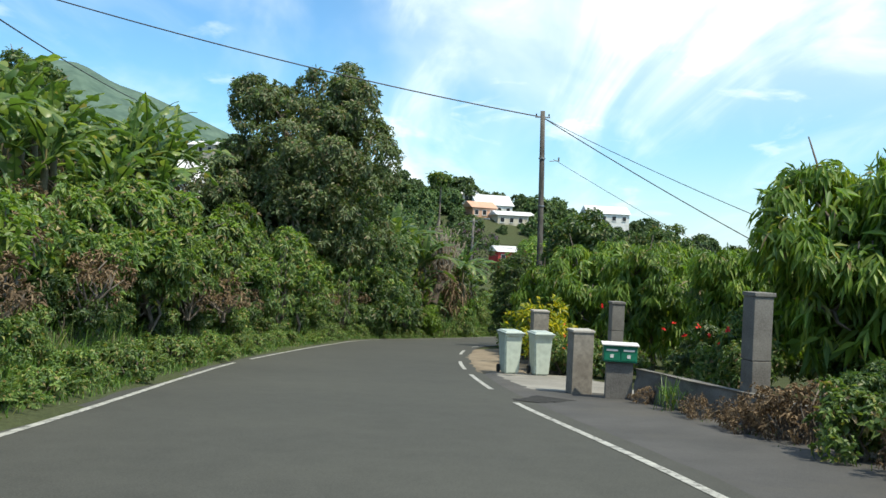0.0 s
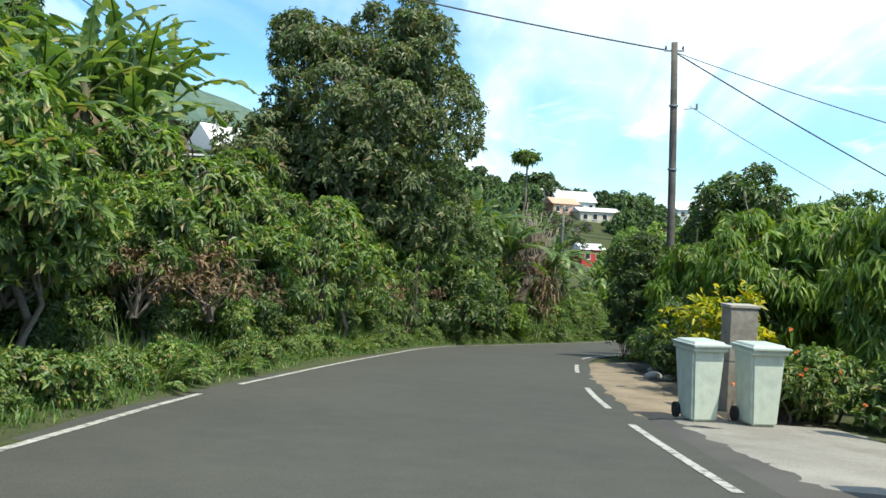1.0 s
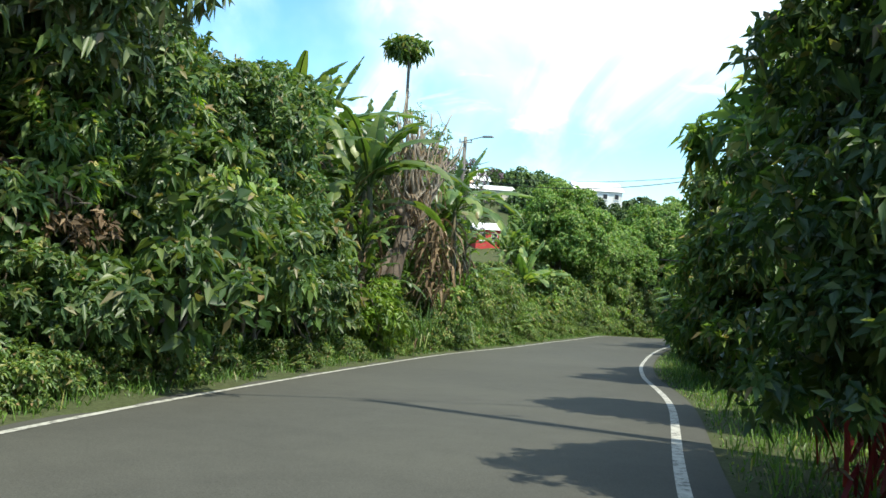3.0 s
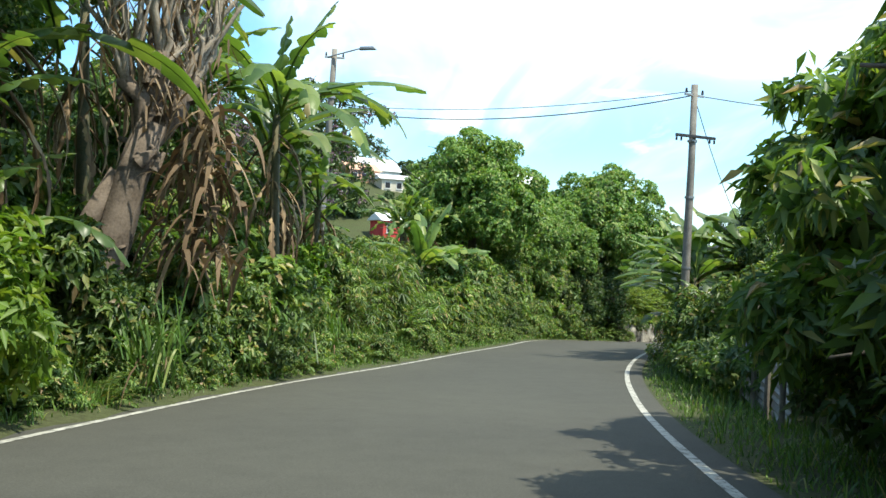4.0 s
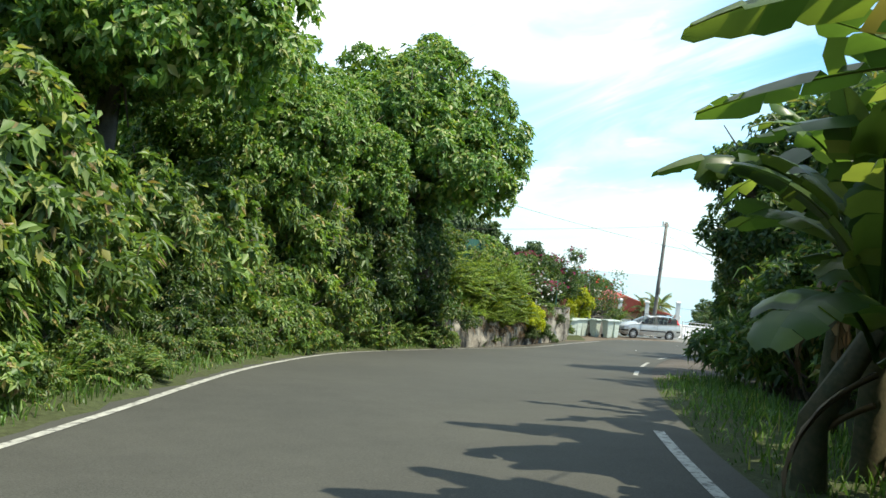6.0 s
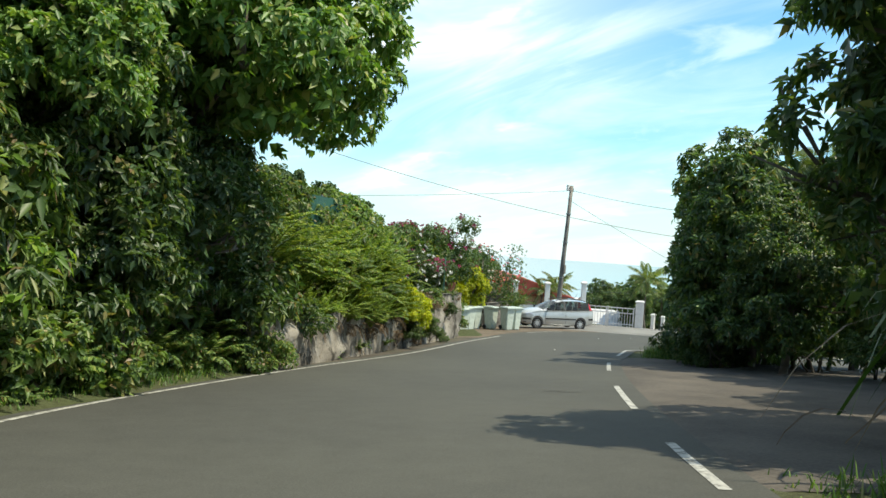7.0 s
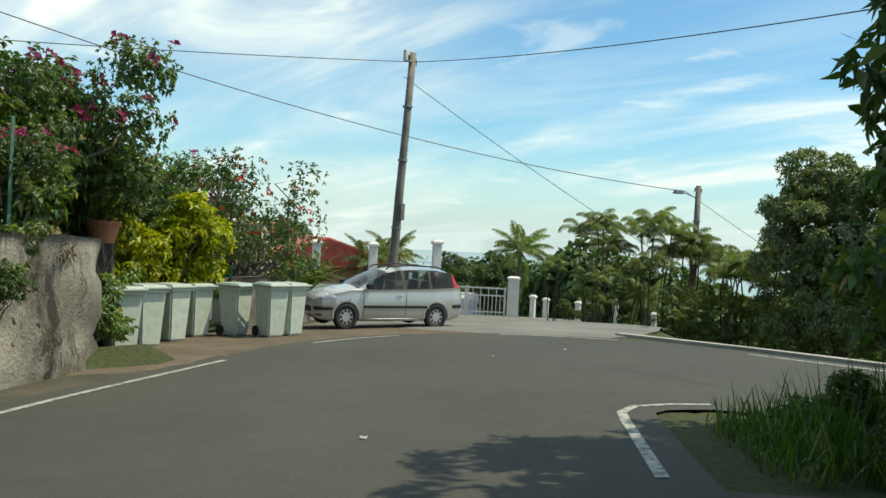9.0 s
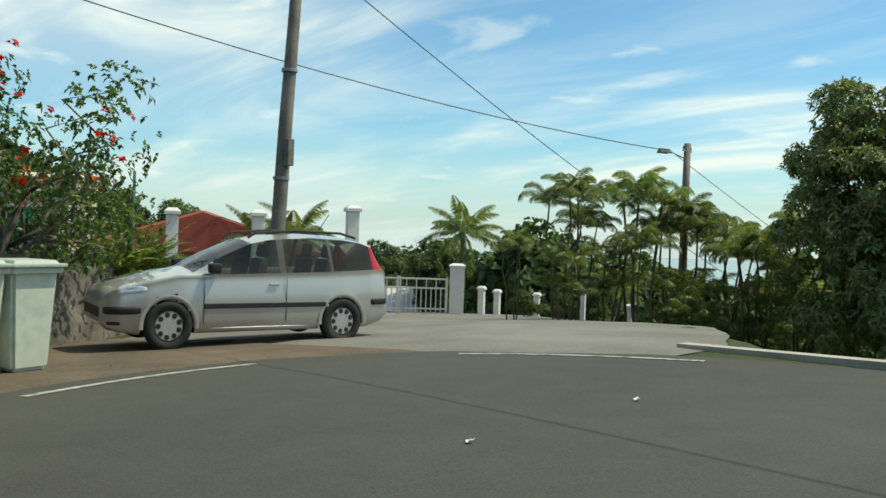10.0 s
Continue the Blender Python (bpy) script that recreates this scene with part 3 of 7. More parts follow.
def clumps_on(lobes, n, radius, zlo=-0.55, inner=0.25):
    """Centres, radii and outward ways of the clumps that cover the lobes of a crown. lobes: x, y, z, half width, half height."""
    lb = np.array(lobes, float)
    w = lb[:, 3] * lb[:, 4]
    pick = rng.choice(len(lb), n, p=w / w.sum())
    d = rand_dirs(n, zlo)
    rr = np.stack([lb[pick, 3], lb[pick, 3], lb[pick, 4]], -1)
    deep = np.where(rng.uniform(0, 1, n) < inner, rng.uniform(0.35, 0.75, n), rng.uniform(0.82, 1.03, n))[:, None]
    c = lb[pick, :3] + d * (rr - radius * 0.6) * deep
    return c, radius * rng.uniform(0.6, 1.25, n), unit(d / rr)


def clump_points(c, rad, out, twigs, tight=0.6):
    """Twig ends on the sunny, outer faces of clumps; tight near 1 keeps them to a domed skin."""
    pick = rng.choice(len(c), twigs, p=rad ** 2 / (rad ** 2).sum())
    d = unit(rand_dirs(twigs) + out[pick] * 0.75 + np.array([0, 0, 0.35]))
    r = rad[pick][:, None] * rng.uniform(tight, 1.0, twigs)[:, None]
    return c[pick] + d * r * np.array([1, 1, 0.8]), d


def tree_proto(name, lobes, clumps, radius, twigs, leaves, length, leaf_w, leaf_material, label, trunk_r=0.25, spread=0.9, sag=0.25, category="tree", extra=None, fill=0.3, tight=0.6, dark=None):
    """A tree with trunk and limbs in one part and its leaves in another."""
    e = thing(name, label=label, category=category)
    c, rad, out = clumps_on(lobes, clumps, radius)
    at, way = clump_points(c, rad, out, twigs, tight)
    lv = Leaves()
    lv.rosettes(at, way, leaves, length, leaf_w, spread, 0.2, True, sag)
    # the shaded inside of the crown, which closes most of the gaps
    core = np.array(lobes, float)
    at3, way3 = blob_points(core[:, :3], core[:, [3, 3, 4]] * 0.8, int(twigs * fill), 0.25, -0.8)
    lv.rosettes(at3, way3, leaves, length * 1.35, leaf_w * 1.6, 1.2, 0.2, True, sag)
    child("crown", lv.mesh("crown", leaf_material), e)
    if extra:
        k, material = extra
        at2, way2 = clump_points(c, rad * 1.06, out, k)
        l2 = Leaves()
        l2.rosettes(at2, way2, leaves, length * 0.95, leaf_w, spread, 0.15, True, sag * 0.4)
        child("young_growth", l2.mesh("young_growth", material), e, "lighter young leaves")
    wd = Wood()
    low = min(q[2] - q[4] for q in lobes)
    high = max(q[2] for q in lobes)
    pts = wd.bent((0, 0, -0.3), (rng.normal(0, 0.15), rng.normal(0, 0.15), low + (high - low) * 0.7), trunk_r, trunk_r * 0.55, 0.03)
    for q in c[rng.permutation(len(c))[: min(len(c), 12)]]:
        start = pts[2].lerp(pts[4], rng.uniform(0, 1))
        mids = wd.bent(start, q, trunk_r * 0.4, 0.03, 0.07, 5, 5)
        for _ in range(3):
            wd.bent(mids[3], Vector(q) + Vector(rng.normal(0, radius * 0.7, 3)), 0.04, 0.012, 0.06, 3, 4)
    child("trunk", wd.mesh("trunk", BARK), e)
    return e


def shrub_proto(width, height, twigs, leaves, length, leaf_w, material, label, spread=0.9, sag=0.15, stems=6, simple=False, shell=0.45, name="shrub", fill=0.25):
    """A many-stemmed shrub, leafy to the ground."""
    e = thing(name, label=label, category="shrub")
    lobes = [(rng.uniform(-0.28, 0.28) * width, rng.uniform(-0.28, 0.28) * width, height * z, width * k, height * k) for z, k in ((0.3, 0.36), (0.34, 0.36), (0.55, 0.34), (0.6, 0.32), (0.74, 0.26))]
    n = 46
    c, rad, out = clumps_on(lobes, n, 0.17 * min(width, height), -0.7, 0.2)
    at, out = clump_points(c, rad, out, twigs)
    at[:, 2] = np.maximum(at[:, 2], 0.05)
    lv = Leaves()
    lv.rosettes(at, out, leaves, length, leaf_w, spread, 0.25, simple, sag)
    core = np.array(lobes, float)
    at, out = blob_points(core[:, :3], core[:, [3, 3, 4]] * 0.75, int(twigs * fill), 0.2, -0.8)
    at[:, 2] = np.maximum(at[:, 2], 0.05)
    lv.rosettes(at, out, leaves, length * 1.3, leaf_w * 1.6, 1.2, 0.25, simple, sag)
    child("foliage", lv.mesh("foliage", material), e)
    wd = Wood()
    for _ in range(stems):
        a = rng.uniform(0, 6.28)
        wd.bent((0.1 * math.cos(a), 0.1 * math.sin(a), -0.2), tuple(c[rng.integers(n)]), 0.035, 0.012, 0.08, 4, 5)
    child("stem", wd.mesh("stem", BARK), e)
    return e


def cassava_proto(height=2.2, stems=9):
    """Cassava: thin stems with hand-shaped leaves of narrow fingers."""
    e = thing("cassava_plant", label="bright green cassava plant with fingered leaves", category="plant")
    wd, lv = Wood(), Leaves()
    for _ in range(stems):
        a, r = rng.uniform(0, 6.28), rng.uniform(0.1, 0.9)
        foot = Vector((r * 0.5 * math.cos(a), r * 0.5 * math.sin(a), -0.1))
        top = Vector((r * 1.1 * math.cos(a), r * 1.1 * math.sin(a), height * rng.uniform(0.6, 1.05)))
        wd.bent(foot, top, 0.02, 0.01, 0.04, 4, 5)
        for _ in range(19):
            u = rng.uniform(0.1, 1.0)
            b = foot.lerp(top, u)
            out = np.append(rng.normal(0, 1, 2), 0.35)
            out /= np.linalg.norm(out)
            hub = np.array(b) + out * rng.uniform(0.15, 0.38)
            k = 7
            t = np.linspace(-2.1, 2.1, k) + rng.normal(0, 0.05, k)
            f = np.array([out[0], out[1], -0.75])
            f /= np.linalg.norm(f)
            s = np.cross(f, (0, 0, 1.0))
            s /= np.linalg.norm(s)
            way = np.cos(t)[:, None] * f + np.sin(t)[:, None] * s
            lv.leaf(np.repeat(hub[None], k, 0), way, 0.36 * (1 - 0.12 * np.abs(t)) * rng.uniform(0.75, 1.2), 0.062, 0.15, 0.2, True)
    child("foliage", lv.mesh("foliage", LEAF_SHRUB), e)
    child("stem", wd.mesh("stem", STEM), e)
    return e


def banana_leaf(lv, base, way, length, width, arch, torn=0.25):
    """One broad leaf: a bent midrib with a blade that is split into strips."""
    n = 22
    way = np.array(way, float)
    way /= np.linalg.norm(way)
    side = np.cross(way, (0, 0, 1.0))
    side /= max(np.linalg.norm(side), 1e-6)
    u = np.linspace(0, 1, n + 1)
    ang = arch * u ** 1.3
    flat = np.array([way[0], way[1], 0])
    flat /= max(np.linalg.norm(flat), 1e-6)
    el0 = math.asin(max(-1, min(1, way[2])))
    d = np.cos(el0 - ang)[:, None] * flat + np.sin(el0 - ang)[:, None] * np.array([0, 0, 1.0])
    rib = np.array(base) + np.vstack([np.zeros(3), np.cumsum(d[:-1] * (length / n), 0)])
    nor = np.cross(side, d)
    prof = np.clip((u - 0.16) / 0.13, 0, 1) ** 0.7 * np.clip((1.03 - u) / 0.28, 0, 1) ** 0.6
    for sgn in (1, -1):
        hang = 0.25 + rng.uniform(-0.1, 0.25)
        i = 2
        verts, faces = [], []
        while i < n:
            run = int(rng.integers(1, 6)) if torn < 0.45 else int(rng.integers(1, 4))
            j = min(n, i + run)
            lag = rng.normal(0, 0.35) if rng.uniform() < torn * 2 else 0.0
            k0 = len(verts)
            for m in range(i, j + 1):
                shrink = ((0.93 if torn < 0.45 else 0.42) if m in (i, j) else 1.0) * (0.8 + 0.2 * rng.uniform())
                w = width * 0.5 * prof[m] * shrink
                h = hang + lag
                edge = rib[m] + sgn * side * w * math.cos(h) - np.array([0, 0, 1.0]) * w * math.sin(h) * 0.9 + d[m] * w * (0.25 + 0.2 * lag)
                half = rib[m] + sgn * side * w * 0.5 + nor[m] * w * 0.12 - np.array([0, 0, 1.0]) * w * 0.3 * math.sin(h) + d[m] * w * 0.1
                verts += [rib[m], half, edge]
            for m in range(j - i):
                a = k0 + 3 * m
                faces += [(a, a + 1, a + 4), (a, a + 4, a + 3), (a + 1, a + 2, a + 5), (a + 1, a + 5, a + 4)]
            i = j
        lv.put(np.array(verts)[None], faces)
    rib_w = 0.03 * length / 2
    rv, rf = [], []
    for m in range(n + 1):
        rv += [rib[m] + side * rib_w * (1 - 0.8 * u[m]) - nor[m] * 0.01, rib[m] - side * rib_w * (1 - 0.8 * u[m]) - nor[m] * 0.01, rib[m] - nor[m] * 0.05 * (1 - u[m])]
    for m in range(n):
        a = 3 * m
        for p, q in ((0, 1), (1, 2), (2, 0)):
            rf += [(a + p, a + q, a + 3 + q), (a + p, a + 3 + q, a + 3 + p)]
    lv.put(np.array(rv)[None], rf)


def banana_proto(height=2.6, leaves=8, length=2.2, dead=5, plants=1, spread=0.8, torn=0.3, broad=0.56, label="banana plant with broad torn green leaves", arms=()):
    e = thing("banana_plant", label=label, category="banana plant")
    lv, dr, wd = Leaves(), Leaves(), Wood()
    for p in range(plants):
        ox, oy = (0, 0) if plants == 1 else (rng.uniform(-spread, spread), rng.uniform(-spread, spread))
        h = height * (1 if p == 0 else rng.uniform(0.5, 1.0))
        top = Vector((ox + rng.normal(0, 0.12), oy + rng.normal(0, 0.12), h))
        wd.limb([(ox, oy, -0.2), (ox, oy, h * 0.4), tuple(top)], 0.13, 0.07, 9)
        a0 = rng.uniform(0, 6.28)
        for i in range(leaves):
            a = a0 + i * 2.4 + rng.normal(0, 0.2)
            el = math.radians(84 - 44 * (i / leaves) ** 0.9 + rng.normal(0, 8))
            way = (math.cos(a) * math.cos(el), math.sin(a) * math.cos(el), math.sin(el))
            banana_leaf(lv, top - Vector((0, 0, 0.25 * i / leaves)), way, length * rng.uniform(0.8, 1.1) * (0.7 if i == 0 else 1), broad * rng.uniform(0.8, 1.15), rng.uniform(0.8, 1.2) + 1.4 * rng.uniform(0.4, 1.0) * i / leaves if i else 0.25, rng.uniform(0.5, 1.5) * torn)
        for i in range(dead):
            a = rng.uniform(0, 6.28)
            way = (math.cos(a), math.sin(a), -0.6)
            banana_leaf(dr, top - Vector((0, 0, rng.uniform(0.15, 0.15 + 0.35 * h))), way, length * rng.uniform(0.5, 0.85), rng.uniform(0.1, 0.18), rng.uniform(1.5, 1.9), 0.8)
    for a, el, z, long, arch in arms:
        a, el = radians(a), radians(el)
        banana_leaf(lv, (0, 0, z), (math.cos(a) * math.cos(el), math.sin(a) * math.cos(el), math.sin(el)), long, 0.62, arch, 0.4)
    child("foliage", lv.mesh("foliage", LEAF_BANANA), e)
    if dead:
        child("dead_foliage", dr.mesh("dead_foliage", LEAF_DRY), e, "dry brown hanging leaves")
    child("stem", wd.mesh("stem", STEM), e)
    return e


def frond(lv, base, way, length, arch, pinna, n=26, width=0.035, hang=0.5, vee=0.35, late=1.2):
    """A feathery frond: leaflets on both sides of an arching rib."""
    way = np.array(way, float)
    way /= np.linalg.norm(way)
    flat = np.array([way[0], way[1], 0]) + 1e-6
    flat /= np.linalg.norm(flat)
    side = np.array([-flat[1], flat[0], 0])
    el0 = math.asin(max(-1, min(1, way[2])))
    u = np.linspace(0.0, 1, n)
    el = el0 - arch * u ** late
    d = np.cos(el)[:, None] * flat + np.sin(el)[:, None] * np.array([0, 0, 1.0])
    rib = np.array(base) + np.vstack([np.zeros(3), np.cumsum(d[:-1] * (length / (n - 1)), 0)])
    nor = np.cross(d, side) * -1
    keep = u > 0.12
    lp = pinna * np.sin(np.pi * np.clip(u * 0.85 + 0.12, 0, 1)) ** 0.6
    for s in (1, -1):
        w = s * side * 0.85 + d * 0.55 + nor * vee + np.array([0, 0, -hang]) * 0.4 + rng.normal(0, 0.06, (n, 3))
        lv.leaf(rib[keep], w[keep], lp[keep], width, 0.2, hang * 0.35, True)
    rw = 0.012 + 0.004 * length
    taper = (1 - 0.85 * u)[:, None]
    rows = np.stack([rib + side * rw * taper, rib - side * rw * taper, rib + nor * rw * taper * 1.2], 1).reshape(1, -1, 3)
    f = []
    for m in range(n - 1):
        a = 3 * m
        for p, q in ((0, 1), (1, 2), (2, 0)):
            f += [(a + p, a + q, a + 3 + q), (a + p, a + 3 + q, a + 3 + p)]
    lv.put(rows, f)


def palm_proto(height, fronds, length, stems=1, arch=1.3, pinna=0.4, el=(20, 75), name="palm_tree", label="", spread=0.5, n=30, width=0.04, hang=0.6, trunk_r=0.07, vee=0.35, late=1.2, least=0.5):
    e = thing(name, label=label, category="palm")
    lv, wd = Leaves(), Wood()
    for s in range(stems):
        a = rng.uniform(0, 6.28)
        r = spread * (0 if s == 0 else rng.uniform(0.4, 1))
        h = height * (1 if s == 0 else rng.uniform(least, 1.0))
        top = Vector((1.7 * r * math.cos(a), 1.7 * r * math.sin(a), h))
        wd.bent((r * math.cos(a), r * math.sin(a), -0.2), top, trunk_r, trunk_r * 0.65, 0.02, 5, 7)
        a0 = rng.uniform(0, 6.28)
        for i in range(fronds):
            b = a0 + i * 2.39996 + rng.normal(0, 0.15)
            ev = math.radians(el[1] - (el[1] - el[0]) * i / max(1, fronds - 1) + rng.normal(0, 5))
            frond(lv, top, (math.cos(b) * math.cos(ev), math.sin(b) * math.cos(ev), math.sin(ev)), length * rng.uniform(0.85, 1.1), arch * rng.uniform(0.8, 1.2), pinna, n, width, hang, vee, late)
    child("foliage", lv.mesh("foliage", LEAF_PALM), e)
    child("trunk", wd.mesh("trunk", STEM if trunk_r < 0.1 else BARK), e)
    return e


def fern_proto(fronds=26, length=1.3, pinna=0.16, material=None, label="clump of yellow-green ferns with arching fronds"):
    e = thing("fern", label=label, category="fern")
    lv = Leaves()
    for i in range(fronds):
        a = rng.uniform(0, 6.28)
        el = math.radians(rng.uniform(52, 88))
        b = np.array([0.22 * math.cos(a), 0.22 * math.sin(a), 0])
        frond(lv, b, (math.cos(a) * math.cos(el), math.sin(a) * math.cos(el), math.sin(el)), length * rng.uniform(0.6, 1.1), rng.uniform(0.5, 1.8), pinna, 34, 0.04, 0.3, 0.1)
    child("foliage", lv.mesh("foliage", material or LEAF_FERN), e)
    dr = Leaves()
    for i in range(5):
        a = rng.uniform(0, 6.28)
        frond(dr, (0, 0, 0), (math.cos(a), math.sin(a), 0.3), length * rng.uniform(0.5, 0.8), 1.8, pinna * 0.7, 20, 0.035, 0.5, 0.0)
    child("dead_foliage", dr.mesh("dead_foliage", LEAF_DRY), e, "withered brown fronds")
    return e


def cane_proto(height=1.6, blades=70, material=None, label="clump of strap-leaved cane grass", dry=0.0):
    e = thing("cane_clump", label=label, category="grass clump")
    lv = Leaves()
    b = np.stack([rng.normal(0, 0.25, blades), rng.normal(0, 0.25, blades), rng.uniform(0, height * 0.35, blades)], -1)
    way = rand_dirs(blades, 0.3) * 0.6 + np.array([0, 0, 0.8])
    lv.blade(b, way, height * rng.uniform(0.6, 1.1, blades), 0.05, rng.uniform(0.2, 0.9, blades), 5)
    child("foliage", lv.mesh("foliage", material or LEAF_GRASS), e)
    dr = Leaves()
    m = blades // 6
    dr.blade(b[:m] * 0.8, rand_dirs(m, 0.0) + np.array([0, 0, 0.15]), height * rng.uniform(0.4, 0.8, m), 0.045, 0.9, 5)
    child("dead_foliage", dr.mesh("dead_foliage", LEAF_DRY), e, "dry brown blades")
    return e


def planted(proto, x, y, size=1.0, turn=None, up=0.0, label="", group=""):
    """A copy of a plant on the ground at x, y of the plan."""
    turn = rng.uniform(0, 360) if turn is None else turn
    ob = copy_thing(proto, Matrix.Translation(G(x, y, up)) @ pose(0, 0, 0, 0, 0, turn))
    ob.scale = (size, size, size)
    return tagged(ob, label, "", group)


def gone(proto):
    for o in (*proto.children_recursive, proto):
        bpy.data.objects.remove(o)

# ---------------------------------------------------------------- aprons, verges, kerbs


def patch(name, left, right, material, label, category, up=0.045, cols=10, rows=40, ragged=0.05):
    """A thin sheet of another surface between two curves of the plan."""
    a, b = even(smooth_line(left), rows), even(smooth_line(right), rows)
    a = a + rng0.normal(0, ragged, a.shape)
    b = b + rng0.normal(0, ragged, b.shape)
    ob = ribbon(name, a, b, material, cols, up, 0.03)
    return tagged(ob, label, category, kind="structure")


rng0 = np.random.default_rng(3)
GRAVEL = surface("brown_gravel", (0.065, 0.057, 0.048), (0.125, 0.107, 0.088), 0.9, 0.95, 22, 0.8, dark=(0.05, 0.044, 0.036))
SHOULDER = surface("old_tar", (0.055, 0.053, 0.05), (0.095, 0.09, 0.085), 0.8, 0.9, 50, 0.4, dark=(0.1, 0.09, 0.075))
APRON = surface("worn_apron", (0.13, 0.125, 0.11), (0.24, 0.23, 0.205), 0.5, 0.9, 30, 0.3, dark=(0.1, 0.095, 0.085))
RED_DIRT = surface("red_brown_dirt", (0.085, 0.066, 0.046), (0.17, 0.13, 0.092), 1.0, 0.95, 25, 0.6)
patch("pavement", [(2.1, -6), (2.1, 1), (1.65, 8.5), (0.8, 15), (0.6, 19), (0.35, 24)], [(5.2, -6), (4.8, 1), (4.2, 8.5), (3.7, 13), (2.9, 19), (2.6, 24)], SHOULDER, "strip of old tar beside the road", "shoulder", 0.036)
patch("driveway", [(1.0, 18.6), (0.75, 21), (0.6, 23.6)], [(3.6, 18.2), (3.4, 21), (3.0, 23.4)], surface("worn_slab", (0.2, 0.185, 0.16), (0.33, 0.31, 0.27), 0.9, 0.9, 40, 0.3, dark=(0.13, 0.12, 0.1)), "pale worn concrete driveway slab", "driveway", 0.046)
patch("dirt_strip", [(0.3, 23.4), (0.2, 27), (0.3, 31.5), (0.75, 36.5)], [(1.7, 23.6), (1.6, 27), (1.65, 31.5), (1.9, 37.5)], DIRT, "strip of pale dry dirt beside the road", "dirt", 0.042, 12, 45, 0.06)
DARK_DIRT = surface("dark_soil", (0.05, 0.043, 0.033), (0.12, 0.1, 0.075), 1.6, 0.95, 20, 0.8, dark=(0.05, 0.06, 0.028))
# soil and litter; the hedge's shade is put into the dark colour too
patch("dirt_strip", [(1.6, 23.6), (1.5, 27), (1.55, 31.5), (1.8, 37.5)], [(2.9, 23.6), (3.0, 27), (3.1, 31.5), (2.9, 37.5)], DARK_DIRT, "strip of soil and leaf litter under the hedge, darkened for its shade", "dirt", 0.05, 8, 45, 0.08)
patch("driveway", [(19.8, 85.9), (25.85, 93.35), (31.65, 99.8), (34.5, 102.55)], [(25, 82.5), (32.0, 88.0), (36.5, 94.0), (36.9, 99.0)], GRAVEL, "brown gravel driveway under trees", "driveway", 0.038, 14, 50, 0.03)
patch("dirt_strip", [(32.6, 110.9), (34.6, 114.2), (39.5, 118.2), (42.5, 119.8)], [(34.9, 111.2), (38.55, 113.45), (41.2, 113.85), (43.4, 112.75)], RED_DIRT, "reddish brown dirt lay-by where bins stand", "dirt", 0.045, 12, 50)
patch("dirt_strip", [(19.2, 98.2), (25.3, 104.1), (28.2, 107.0), (33.2, 111.6)], [(19.5, 97.42), (26.1, 103.8), (31.6, 108.7), (35.0, 111.2)], DARK_DIRT, "strip of dark soil at the foot of the wall", "dirt", 0.037, 6, 40)
patch("driveway", [(42.3, 119.8), (47, 122.0), (54, 127.5), (62.0, 136.0)], [(43.3, 112.7), (45.4, 110.4), (54, 115.6), (67.0, 128.6)], APRON, "pale cracked concrete apron before a gate", "driveway", 0.05)


def kerb(points, w, h, name, label, material=None, group=""):
    """A low solid strip along a line of the plan."""
    c = even(smooth_line(points, 0.4), max(6, int(along(np.array(points, float))[-1] / 0.5)))
    a, b = shifted(c, w / 2), shifted(c, -w / 2)
    z = level(c[:, 0], c[:, 1])
    lo = z - 0.6
    rows = [world_pts(p[:, 0], p[:, 1], q) for p, q in ((a, lo), (a, z + h), (b, z + h), (b, lo))]
    n = len(c)
    v = np.concatenate(rows)
    f = []
    for k in range(3):
        for i in range(n - 1):
            f.append((k * n + i, k * n + i + 1, (k + 1) * n + i + 1, (k + 1) * n + i))
    f += [(0, n, 2 * n, 3 * n), (n - 1, 4 * n - 1, 3 * n - 1, 2 * n - 1)]
    ob = mesh_object(name, v, f, material or CONCRETE_PALE)
    return tagged(ob, label, "kerb", group, "structure")


kerb([(45.5, 110.9), (45.2, 109.5), (44.6, 106), (43.3, 101.5), (41.5, 96)], 0.2, 0.075, "kerb", "pale concrete kerb round the bend", CONCRETE_PALE)


def verge(name, line, side, s0, s1, d0, d1, per_metre, height, material, label, seed):
    """Grass along a line, from d0 to d1 metres outside it."""
    r = np.random.default_rng(seed)
    n = int((s1 - s0) * per_metre)
    a = along(line)
    s = r.uniform(s0, s1, n)
    # tufts
    tuft = np.floor(s * 2.2) + r.integers(0, 3, n) * 0.31
    s = s * 0.55 + 0.45 * (tuft / 2.2)
    x, y = np.interp(s, a, line[:, 0]), np.interp(s, a, line[:, 1])
    tx, ty = np.interp(s + 0.4, a, line[:, 0]) - x, np.interp(s + 0.4, a, line[:, 1]) - y
    k = np.hypot(tx, ty) + 1e-9
    d = d0 + (d1 - d0) * r.uniform(0, 1, n) ** 0.8
    x, y = x - side * ty / k * d, y + side * tx / k * d
    z = ground_height(x, y)
    lv = Leaves()
    grow = np.interp((d - d0) / max(d1 - d0, 0.01), [0, 0.35, 1], [0.45, 0.9, 1.0])
    lv.blade(world_pts(x, y, z - 0.03), rand_dirs(n, 0.3) * 0.55 + np.array([0, 0, 0.8]), height * grow * r.uniform(0.5, 1.2, n), 0.022, r.uniform(0.1, 0.9, n), 3)
    ob = new(name, lv.mesh(name, material))
    return tagged(ob, label, "grass", kind="stuff")

